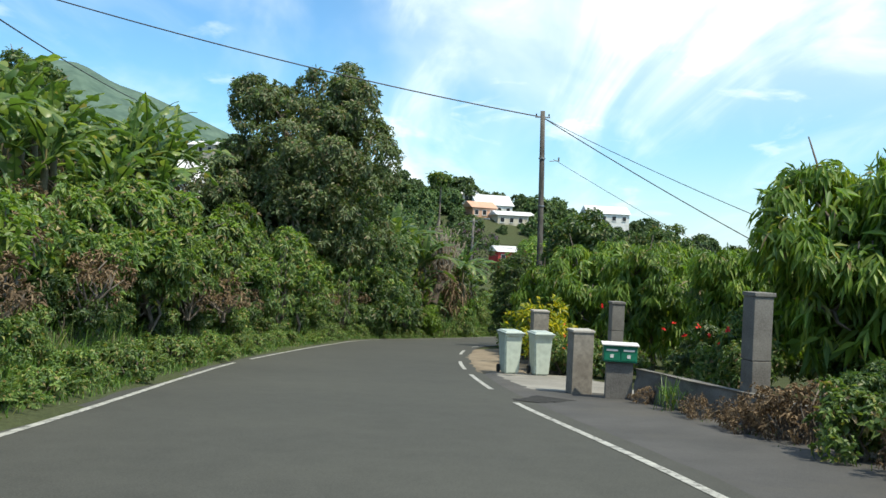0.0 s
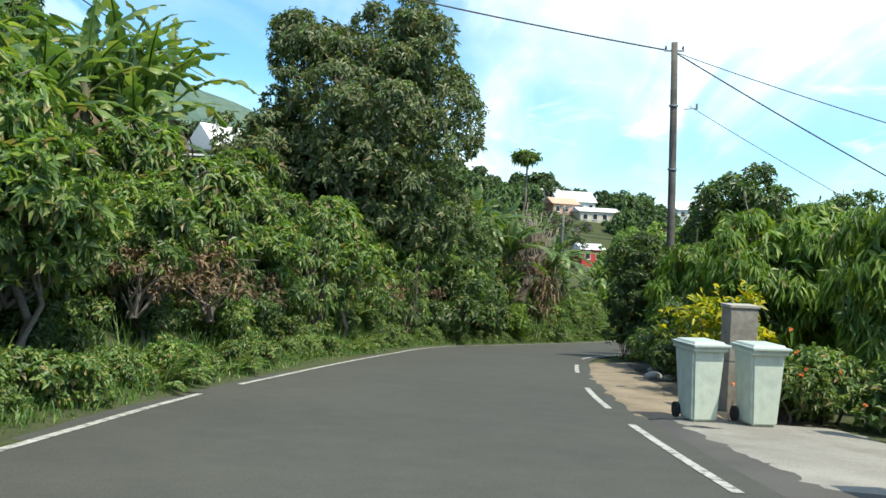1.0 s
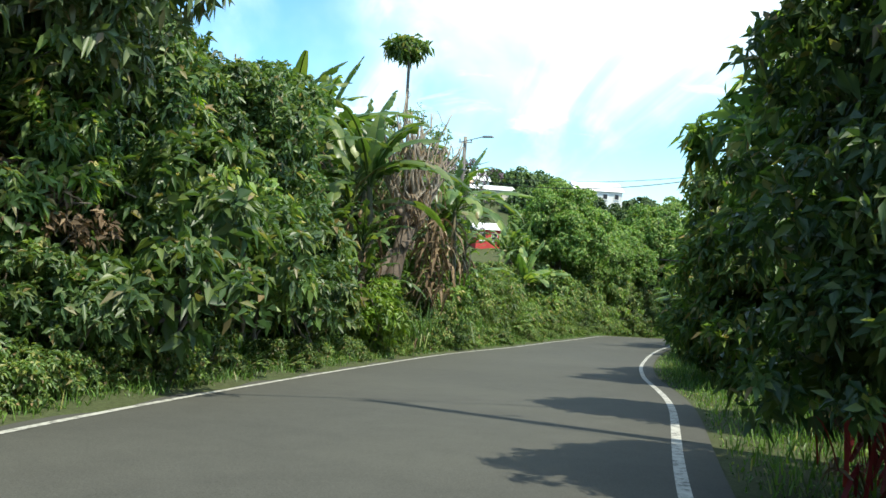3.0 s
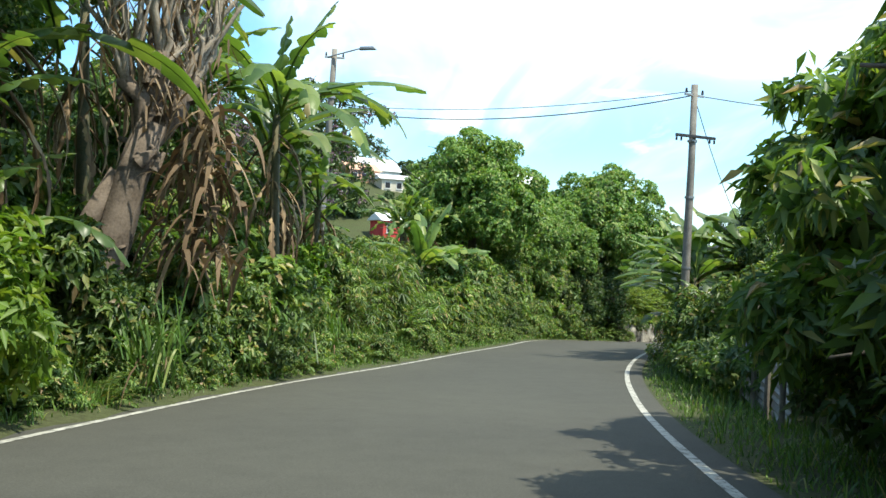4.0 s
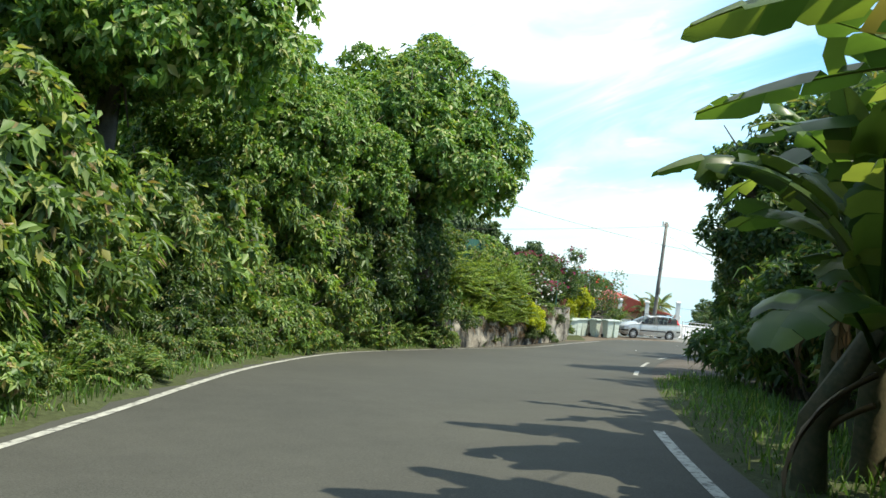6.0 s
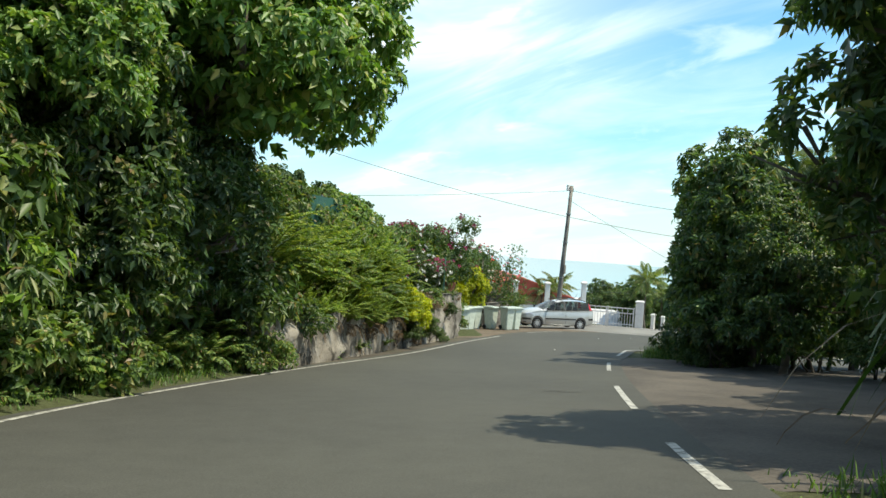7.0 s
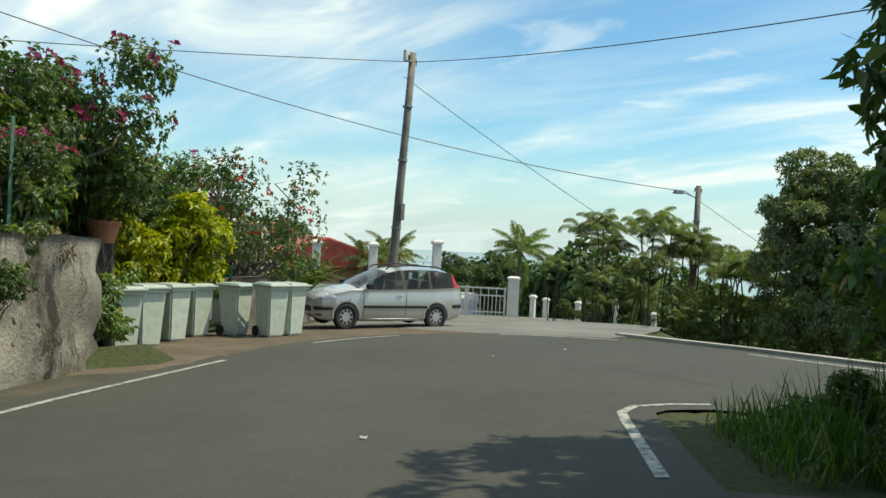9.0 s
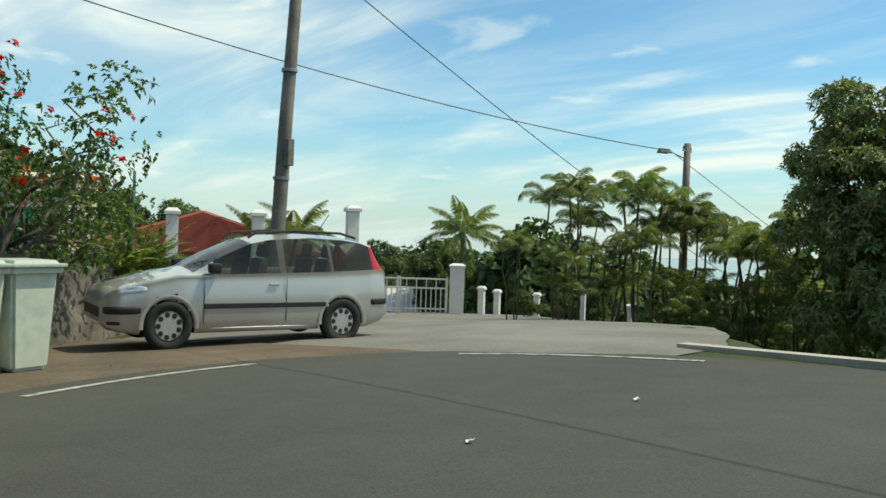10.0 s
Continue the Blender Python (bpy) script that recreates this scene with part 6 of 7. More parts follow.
BIN_THING = bin_proto()
for x, y, a, lab in ((34.95, 113.3, 2, ""), (35.95, 114.65, 6, ""), (36.85, 115.5, 14, ""), (37.75, 116.3, 10, ""), (38.5, 115.95, 20, "pale green wheelie bin standing askew beside others"), (38.85, 115.05, 4, ""), (39.4, 115.2, 12, ""), (1.1, 23.35, 16, "pale green wheelie bin standing by the driveway"), (1.85, 23.2, 12, "pale green wheelie bin beside another by the driveway")):
    ob = copy_thing(BIN_THING, Matrix.Translation(G(x, y, 0.05)) @ pose(0, 0, 0, 0, 0, a))
    ob.scale = (0.94, 0.94, 1.12) if x > 10 else (0.87, 0.9, 1.08)
    tagged(ob, lab, "", "wheelie bins in the lay-by" if x > 10 else "wheelie bins by the driveway")
gone(BIN_THING)


# concrete pillars, each of stacked blocks with a cap
def pillar(x, y, turn, w, h, label, courses, up=0.0, cap=0.05, material=None):
    e = stand("gate_pillar", x, y, turn, label, "pillar", "", up)
    hh = h / courses
    for i in range(courses):
        b = B()
        j = rng.normal(0, 0.004)
        block(b, -w / 2 + j, w / 2 + j, -w / 2, w / 2, -0.2 if i == 0 else i * hh + 0.006, (i + 1) * hh - 0.002, 0.012)
        part("concrete_block", b, material or CONCRETE, e)
    b = B()
    block(b, -w / 2 - 0.02, w / 2 + 0.02, -w / 2 - 0.02, w / 2 + 0.02, h, h + cap, 0.012)
    part("cap", b, CONCRETE_PALE if material is None else material, e)
    return e


pillar(2.02, 18.2, 8, 0.4, 1.22, "squat grey concrete pillar beside a driveway", 1)
pillar(2.0, 24.9, 6, 0.42, 1.65, "grey concrete pillar behind the bins", 2)
DARK_CONC = surface("dark_concrete", (0.12, 0.11, 0.1), (0.22, 0.21, 0.19), 2.0, 0.9, 45, 0.4, dark=(0.06, 0.055, 0.05))
pillar(3.5, 22.1, 5, 0.3, 1.9, "slim dark concrete gate pillar", 3, 0, 0.06, DARK_CONC)
pillar(3.9, 14.2, 12, 0.3, 1.85, "tall dark weathered concrete gate pillar", 2, 0, 0.06, DARK_CONC)

# green letter boxes on a stand beside the wall
mail = stand("letter_box", 2.6, 17.35, -8, "green metal letter boxes with white flaps", "letter box")
b = B()
block(b, -0.3, 0.3, -0.2, 0.2, 0.72, 1.02, 0.015)
part("body", b, GREEN_BOX, mail)
for s in (-0.15, 0.15):
    b = B()
    block(b, s - 0.135, s + 0.135, -0.212, -0.2, 0.75, 0.97, 0.004)
    d = part("door", b, GREEN_BOX, mail)
    b = B()
    block(b, s - 0.1, s + 0.1, -0.222, -0.212, 0.92, 0.955, 0.004)
    part("flap", b, WHITE, d, "white letter flap")
    b = B()
    block(b, s - 0.03, s + 0.03, -0.218, -0.212, 0.8, 0.86)
    part("plate", b, WHITE, d, "pale plate")
b = B()
block(b, -0.33, 0.33, -0.25, 0.25, 1.02, 1.045, 0.008)
part("roof", b, WHITE, mail, "pale sheet roof")
b = B()
block(b, -0.24, 0.24, -0.14, 0.14, -0.1, 0.72, 0.01)
part("base", b, DARK_CONC, mail, "dark concrete base")


r0 = np.random.default_rng(31)


def wall(name, points, height, thick, material, label, cap=None, category="wall", base=-0.3, rough=0.0, up=0.0):
    """A wall along a line of the plan, upright, with a rough face and a coping."""
    c = even(smooth_line(points, 0.3), max(4, int(along(np.array(points, float))[-1] / 0.25)))
    n = len(c)
    h = np.interp(np.linspace(0, 1, n), np.linspace(0, 1, len(height)), height)
    z = level(c[:, 0], c[:, 1]) + up
    lift = np.linspace(0, 1, 15)
    swell = r0.normal(0, 1, (15 // 3 + 3, n // 3 + 3))
    r = np.random.default_rng(len(points) + n)
    grid = []
    for off in (thick / 2, -thick / 2):
        rows = []
        for k in lift:
            # lumps about half a metre across, and finer ones on them
            fi = np.clip(k * (swell.shape[0] - 2.01), 0, None)
            i0, fx = int(fi), fi - int(fi)
            cols = np.linspace(0, swell.shape[1] - 1, n)
            lump = np.interp(cols, np.arange(swell.shape[1]), swell[i0] * (1 - fx) + swell[i0 + 1] * fx)
            q = shifted(c, (off + np.sign(off) * rough * (2.2 * lump + 0.7 * r.normal(0, 1, n)))[:, None])
            zz = z + base + (h - base) * k
            rows.append(world_pts(q[:, 0], q[:, 1], zz))
        grid.append(np.array(rows))
    v = np.concatenate([g.reshape(-1, 3) for g in grid])
    m = len(lift) * n
    f = []
    for s in (0, 1):
        for i in range(len(lift) - 1):
            for j in range(n - 1):
                a = s * m + i * n + j
                q = (a, a + 1, a + n + 1, a + n)
                f.append(q if s else q[::-1])
    t = (len(lift) - 1) * n
    for j in range(n - 1):
        f.append((t + j, t + j + 1, m + t + j + 1, m + t + j))
    for j in (0, n - 1):
        for i in range(len(lift) - 1):
            f.append((i * n + j, (i + 1) * n + j, m + (i + 1) * n + j, m + i * n + j))
    ob = mesh_object(name, v, f, material, smooth=rough > 0)
    return tagged(ob, label, category, kind="structure")




def plaster_mat():
    """Old rough plaster: blotches, black runs of damp down the face, lichen."""
    k = Nodes("old_wall_render")
    c = k.add("ShaderNodeTexCoord").outputs["Object"]
    m = k.add("ShaderNodeMapping")
    m.inputs["Scale"].default_value = (1.5, 1.5, 0.3)
    k.link(c, m.inputs[0])
    runs = k.noise(1.1, 8, 0.72, m.outputs[0])
    blot = k.noise(1.1, 6, 0.6, c)
    grain = k.noise(22, 5, 0.7, c)
    col = k.ramp(blot, [(0.36, (0.13, 0.112, 0.088)), (0.47, (0.25, 0.222, 0.18)), (0.6, (0.42, 0.385, 0.325))])
    col = k.mix(0.3, col, k.ramp(grain, [(0.3, (0.1, 0.09, 0.08)), (0.7, (0.4, 0.37, 0.32))]))
    col = k.mix(k.ramp(runs, [(0.5, (0, 0, 0)), (0.58, (0.9, 0.9, 0.9))]), col, (0.042, 0.037, 0.03))
    pits = k.noise(7.0, 2, 0.4, c)
    col = k.mix(k.ramp(pits, [(0.7, (0, 0, 0)), (0.74, (0.9, 0.9, 0.9))]), col, (0.03, 0.026, 0.022))
    return k.done(k.principled(col, 0.95, 0.0, k.bump(k.mix(0.5, grain, k.noise(5, 6, 0.7, c)), 1.0, 0.06), 0.2))


STONE = plaster_mat()
wall("retaining_wall", [(19.9, 98.2), (21.6, 99.9), (25.6, 104.2), (28.2, 106.8), (31.2, 109.4), (33.6, 111.5), (33.95, 112.2), (33.3, 113.3)], [1.1, 1.4, 1.4, 1.4, 1.5, 1.75, 1.85, 1.9, 1.9], 0.3, STONE, "rough grey-brown plastered retaining wall with dark stains", rough=0.032)
wall("garden_wall", [(38.9, 117.0), (40.4, 118.2), (42.0, 119.6), (43.6, 120.9)], [1.3, 1.35, 1.4, 1.1], 0.25, surface("dark_stone", (0.1, 0.09, 0.08), (0.22, 0.2, 0.17), 2.2, 0.95, 14, 0.9, dark=(0.05, 0.045, 0.04)), "low dark stone garden wall", rough=0.03)
wall("garden_wall", [(2.95, 17.2), (3.3, 15.8), (3.85, 13.4), (4.3, 10.5)], [0.6, 0.5, 0.42, 0.38], 0.18, DARK_CONC, "low dark concrete garden wall", rough=0.008)

# green shade cloth above the wall, on posts
net = thing("shade_net", W(24.3, 104.6, 2.75), "dark green shade netting stretched on posts", "netting", turn=45)
b = B()
bmesh.ops.create_grid(b, x_segments=14, y_segments=8, size=1, matrix=Matrix.Translation((0, 0, 0.9)) @ pose(0, 0, 0, 90) @ Matrix.Diagonal((1.6, 0.9, 1, 1)))
for v in b.verts:
    v.co.y += 0.08 * math.sin(v.co.x * 3) + 0.04 * math.sin(v.co.z * 4)
ext = bmesh.ops.extrude_face_region(b, geom=b.faces[:])
bmesh.ops.translate(b, verts=[v for v in ext["geom"] if isinstance(v, bmesh.types.BMVert)], vec=(0, 0.02, 0))
part("cloth", b, GREEN_MESH, net)
for s in (-1.6, 0, 1.6):
    b = B()
    rod(b, (s, 0.06, -3.0), (s, 0.06, 1.85), 0.03)
    part("post", b, STEEL, net)

# thin green fence posts along the top of the wall
GREEN_POST = surface("green_post", (0.08, 0.2, 0.14), (0.14, 0.28, 0.2), 4, 0.5, 30, 0.05)
for x, y in ((32.6, 111.0), (33.9, 113.3), (35.0, 114.9), (36.3, 116.2), (37.8, 117.5), (39.2, 118.6), (43.9, 121.6)):
    e = thing("fence_post", W(x, y, 1.6), "thin green steel fence post", "post", "fence posts above the wall")
    b = B()
    block(b, -0.022, 0.022, -0.022, 0.022, -0.9, 1.75, 0.004)
    part("shaft", b, GREEN_POST, e)
pot = thing("flower_pot", W(35.1, 114.5, 2.0), "terracotta flower pot on the wall", "flower pot")
b = B()
rod(b, (0, 0, 0), (0, 0, 0.34), 0.2, 20, 0.29)
rod(b, (0, 0, 0.34), (0, 0, 0.4), 0.31, 20, 0.31)
part("body", b, surface("terracotta", (0.36, 0.13, 0.07), (0.48, 0.2, 0.11), 3, 0.8, 40, 0.2), pot)
b = B()
block(b, -0.16, 0.16, -0.16, 0.16, -1.4, 0.0)
part("base", b, STONE, pot)

# ---------------------------------------------------------------- utility poles and cables
def pole(x, y, height, lean=(0, 0), label="weathered wooden utility pole", r=0.13, turn=0, wood=None):
    e = thing("utility_pole", G(x, y), label, "utility pole")
    wd = Wood()
    wd.limb([(lean[0] * k, lean[1] * k, -0.5 + (height + 0.5) * k) for k in (0, 0.25, 0.5, 0.75, 1)], r, r * 0.68, 12)
    child("shaft", wd.mesh("shaft", wood or WOOD_POLE), e)
    for k in (0.35, 0.6, 0.8):
        b = B()
        q = Vector((lean[0] * k, lean[1] * k, height * k))
        rod(b, q - Vector((0, 0, 0.03)), q + Vector((0, 0, 0.03)), r * 1.02, 12)
        part("band", b, STEEL, e, "steel band")
    top = Vector((lean[0], lean[1], height))
    b = B()
    block(b, -0.35, 0.35, -0.03, 0.03, -0.32, -0.26, 0.006, 1.0, Matrix.Translation(top) @ pose(0, 0, 0, 0, 0, turn))
    part("bracket", b, STEEL, e)
    for s in (-0.3, 0.3):
        b = B()
        q = Matrix.Translation(top) @ pose(0, 0, 0, 0, 0, turn) @ Vector((s, 0, -0.24))
        rod(b, q, q + Vector((0, 0, 0.12)), 0.04, 10, 0.025)
        part("insulator", b, BLACK, e)
    return e


def crossarm(e, z, length, turn):
    b = B()
    m = pose(0, 0, 0, 0, 0, turn)
    block(b, -length / 2, length / 2, -0.17, -0.11, z - 0.04, z + 0.04, 0.006, 1.0, m)
    arm = part("crossarm", b, BLACK, e)
    for k in (-0.48, -0.36, 0.36, 0.48):
        b = B()
        q = m @ Vector((k * length, -0.14, z - 0.05))
        rod(b, q, q - Vector((0, 0, 0.1)), 0.03, 8)
        part("insulator", b, BLACK, arm)


def lamp_head(e, z, reach, turn, size=0.55):
    m = pose(0, 0, 0, 0, 0, turn)
    b = B()
    rod(b, m @ Vector((0.05, 0, z)), m @ Vector((reach, 0, z + 0.28)), 0.025, 8)
    arm = part("lamp_arm", b, STEEL, e)
    b = B()
    block(b, reach - 0.05, reach + size, -0.1, 0.1, z + 0.22, z + 0.34, 0.04, 0.8, m)
    part("lamp_head", b, STEEL, arm)


POLE_A = pole(3.95, 41.8, 11.3, (-0.22, 0.25), "dark weathered wooden utility pole beside the road", 0.16, wood=surface("dark_weathered_pole", (0.06, 0.052, 0.045), (0.15, 0.135, 0.115), 2, 0.85, 30, 0.4, dark=(0.04, 0.035, 0.03)))
b = B()
rod(b, (0.16, 0, 8.9), (0.62, 0, 8.95), 0.02)
rod(b, (0.6, 0, 8.9), (0.6, 0, 9.1), 0.04)
part("side_arm", b, STEEL, POLE_A)
POLE_B = pole(11.8, 70.8, 7.8, turn=20)
crossarm(POLE_B, 6.35, 1.35, 15)
POLE_C = pole(45.3, 119.1, 8.2, (0.55, 0.1), "leaning weathered wooden utility pole", 0.15, turn=30)
b = B()
block(b, -0.08, 0.08, -0.28, -0.14, 7.9, 8.25, 0.02, 1.0, pose(0.3, 0.3, 0))
part("junction_box", b, WHITE, POLE_C, "small white junction box")
b = B()
block(b, -0.07, 0.07, -0.27, -0.13, 3.1, 3.6, 0.02, 1.0, pose(0.21, 0.04, 0))
part("cable_cover", b, WOOD_POLE, POLE_C, "weathered cover for a cable")
POLE_D = pole(66.5, 121.7, 6.25 - float(ground_height(np.array([66.5]), np.array([121.7]))[0]), label="dark wooden utility pole with a lamp", r=0.19)
lamp_head(POLE_D, 5.6 - float(ground_height(np.array([66.5]), np.array([121.7]))[0]), -0.9, -20, -0.5)
POLE_L = pole(1.6, 78.7, 8.6, (0.3, 0.0), "weathered wooden utility pole with a street lamp", 0.14)
lamp_head(POLE_L, 8.3, 1.3, -25, 0.6)


def cable(p, q, sag, r=0.014, lift=(0, 0)):
    """A hanging cable between two places of the plan."""
    a, c = W(*p), W(*q)
    n = 28
    d = (c - a).normalized()
    s = d.cross(Vector((0, 0, 1))).normalized()
    u2 = s.cross(d)
    v, f = [], []
    for i in range(n + 1):
        u = i / n
        o = a.lerp(c, u) - Vector((0, 0, 4 * sag * u * (1 - u)))
        for k in range(5):
            t = 2 * math.pi * k / 5
            v.append(o + (s * math.cos(t) + u2 * math.sin(t)) * r)
    for i in range(n):
        for k in range(5):
            f.append((i * 5 + k, i * 5 + (k + 1) % 5, (i + 1) * 5 + (k + 1) % 5, (i + 1) * 5 + k))
    ob = mesh_object("power_cable", v, f, BLACK)
    return tagged(ob, "thin black overhead cable between poles", "cable", "overhead cables")


A_TOP, B_TOP, C_TOP, D_TOP, L_TOP = (3.75, 41.4, 11.1), (12.0, 70.6, 7.65), (45.82, 118.36, 8.05), (66.4, 121.6, 6.0), (1.9, 77.9, 8.3)
cable((-25, 35.6, 15.8), A_TOP, 0.5, 0.03)
cable(A_TOP, (26.2, 46.7, 1.4), 0.4, 0.026)
cable(A_TOP, (18.0, 24.0, 0.8), 0.4, 0.014)
cable((4.3, 41.0, 9.0), (26, 48, 0.6), 0.5, 0.012)
cable((-10.5, 14, 7.3), (-21, 60, 15), 0.4, 0.022)
cable(L_TOP, B_TOP, 0.5, 0.018)
cable((1.9, 77.9, 8.5), (12.1, 70.6, 7.8), 0.35, 0.012)
cable(L_TOP, (9.8, 92, 6.6), 0.3, 0.022)
cable(B_TOP, (24, 66, 6.6), 0.4, 0.014)
cable(B_TOP, (17, 77, 4.4), 0.3, 0.012)
cable((25.7, 131.5, 13.5), D_TOP, 1.4, 0.019)
cable((10, 126, 6.2), C_TOP, 0.5, 0.012)
cable(C_TOP, (39.2, 91.5, 3.6), 0.5, 0.011)
cable((45.6, 118.6, 7.6), (69.4, 119.1, -0.1), 0.4, 0.011)
cable(D_TOP, (90, 118, -2.5), 0.4, 0.014)
cable((52, 130, 3.0), (95, 150, 4.0), 0.8, 0.014)

# sheets of corrugated metal behind the verge
fence = thing("sheet_fence", G(8.55, 60.6, -0.1), "weathered corrugated metal sheet fence half overgrown", "fence", turn=70)
for k in range(3):
    b = B()
    bmesh.ops.create_grid(b, x_segments=36, y_segments=2, size=0.5, matrix=pose(0, 0, 0.95, 90) @ Matrix.Diagonal((1.0, 1.9, 1, 1)))
    bmesh.ops.rotate(b, verts=b.verts[:], matrix=Matrix.Rotation(radians(90), 3, "Y"), cent=(0, 0, 0.95))
    for v in b.verts:
        v.co.y += 0.018 * math.sin(v.co.z * 2 * math.pi / 0.076 * 1.0)
    bmesh.ops.scale(b, vec=(0.62, 1, 1.6), verts=b.verts[:])
    ext = bmesh.ops.extrude_face_region(b, geom=b.faces[:])
    bmesh.ops.translate(b, verts=[v for v in ext["geom"] if isinstance(v, bmesh.types.BMVert)], vec=(0, 0.006, 0))
    bmesh.ops.transform(b, matrix=pose(-1.2 + 1.2 * k, 0.02 * k, -0.65, 0, rng.normal(0, 1.5), rng.normal(0, 2)), verts=b.verts[:])
    part("metal_sheet", b, SHEET, fence)
for s in (-1.75, -0.6, 0.6, 1.75):
    b = B()
    rod(b, (s, 0.08, -0.4), (s, 0.08, 1.75), 0.04, 8)
    part("post", b, WOOD_POLE, fence)

# name board and stone by the pole
sign = stand("sign_board", 3.1, 40.2, 15, "small cream board on a post", "sign")
b = B()
block(b, -0.2, 0.2, -0.015, 0.015, 0.85, 1.2, 0.006)
part("board", b, WALL_CREAM, sign)
b = B()
rod(b, (0, 0.03, -0.3), (0, 0.03, 1.1), 0.025, 8)
part("post", b, WOOD_POLE, sign)
for x, y, k in ((1.75, 31.2, 0.2), (2.0, 30.7, 0.14), (2.1, 33.5, 0.13)):
    b = B()
    bmesh.ops.create_icosphere(b, subdivisions=2, radius=k)
    for v in b.verts:
        v.co *= 1 + 0.25 * noise.noise(v.co * 5 + Vector((x, y, 0)))
        v.co.z *= 0.6
    st = part("stone", b, CONCRETE_PALE, None, "", True)
    st.location = G(x, y, 0.08)
    tagged(st, "pale rounded stone lying in the dirt", "stone", "stones by the dirt strip")
for x, y, turn in ((39.67, 109.28, 20), (41.57, 109.29, 20), (33.9, 105.3, 130)):
    b = B()
    bmesh.ops.create_grid(b, x_segments=3, y_segments=3, size=0.03)
    for v in b.verts:
        v.co.z += 0.02 * noise.noise(v.co * 30 + Vector((x, y, 0))) + 0.012
        v.co.y *= 0.6
    ext = bmesh.ops.extrude_face_region(b, geom=b.faces[:])
    bmesh.ops.translate(b, verts=[q for q in ext["geom"] if isinstance(q, bmesh.types.BMVert)], vec=(0, 0, 0.003))
    scrap = part("paper_scrap", b, WHITE, None)
    scrap.matrix_basis = Matrix.Translation(W(x, y, float(level(x, y)) + 0.035)) @ pose(0, 0, 0, -5, 0, turn)
    tagged(scrap, "crumpled scrap of white paper on the road", "litter", "scraps of paper on the road")
# ---------------------------------------------------------------- parked estate car


def car_paint():
    k = Nodes("silver_paint")
    n = k.noise(900, 2)
    col = k.ramp(n, [(0.3, (0.42, 0.415, 0.395)), (0.7, (0.54, 0.53, 0.51))])
    dust = k.ramp(k.noise(3, 5), [(0.4, (0, 0, 0)), (0.8, (0.25, 0.25, 0.25))])
    col = k.mix(dust, col, (0.42, 0.39, 0.35))
    return k.done(k.principled(col, 0.3, 0.5, None, 0.5, 1.0))


def glass_mat(name, tint, rough=0.03):
    k = Nodes(name)
    g = k.add("ShaderNodeBsdfGlass", Roughness=rough, IOR=1.45)
    g.inputs["Color"].default_value = (*tint, 1)
    t = k.add("ShaderNodeBsdfTransparent")
    t.inputs["Color"].default_value = (*tint, 1)
    gl = k.add("ShaderNodeBsdfGlossy", Roughness=0.02)
    fr = k.add("ShaderNodeFresnel", IOR=1.5)
    mx = k.add("ShaderNodeMixShader")
    k.link(fr.outputs[0], mx.inputs[0]), k.link(t.outputs[0], mx.inputs[1]), k.link(gl.outputs[0], mx.inputs[2])
    return k.done(mx.outputs[0])


SILVER, CAR_GLASS = car_paint(), glass_mat("car_glass", (0.52, 0.6, 0.55))
LAMP_GLASS = surface("lamp_lens", (0.6, 0.6, 0.62), (0.75, 0.75, 0.76), 8, 0.15, 30, 0.0, 0.5)
TAIL_RED = surface("red_lens", (0.4, 0.01, 0.015), (0.5, 0.02, 0.02), 8, 0.2, 30, 0.0)
HUBCAP = surface("silver_hubcap", (0.45, 0.45, 0.45), (0.6, 0.6, 0.6), 6, 0.4, 40, 0.0, 0.6)
SEAT = surface("grey_upholstery", (0.05, 0.05, 0.055), (0.09, 0.09, 0.095), 5, 0.9, 60, 0.1)


def car_lines(s):
    """Half width, sill, belt and top heights, and half width of the roof at s metres from the nose."""
    w = np.interp(s, [0, 0.06, 0.2, 0.5, 1.0, 3.2, 3.7, 3.95, 4.03], [0.5, 0.62, 0.74, 0.81, 0.828, 0.828, 0.80, 0.74, 0.68])
    top = np.interp(s, [0, 0.04, 0.12, 0.3, 0.6, 1.0, 1.12, 1.5, 1.9, 2.2, 2.8, 3.3, 3.62, 3.78, 3.9, 3.98, 4.03], [0.58, 0.68, 0.745, 0.80, 0.875, 0.955, 0.985, 1.18, 1.345, 1.405, 1.44, 1.425, 1.385, 1.33, 1.12, 0.92, 0.62])
    belt = np.minimum(np.interp(s, [0.9, 2.0, 3.0, 3.8], [0.905, 0.925, 0.95, 0.985]), top - 0.035)
    sill = np.interp(s, [0, 0.1, 0.4, 3.6, 3.9, 4.03], [0.34, 0.24, 0.19, 0.2, 0.27, 0.36])
    roof = np.interp(s, [0, 1.0, 1.5, 2.2, 3.3, 3.8, 4.03], [0.5, 0.68, 0.60, 0.555, 0.55, 0.56, 0.6])
    return w, sill, belt, top, np.minimum(roof, w * 0.94)


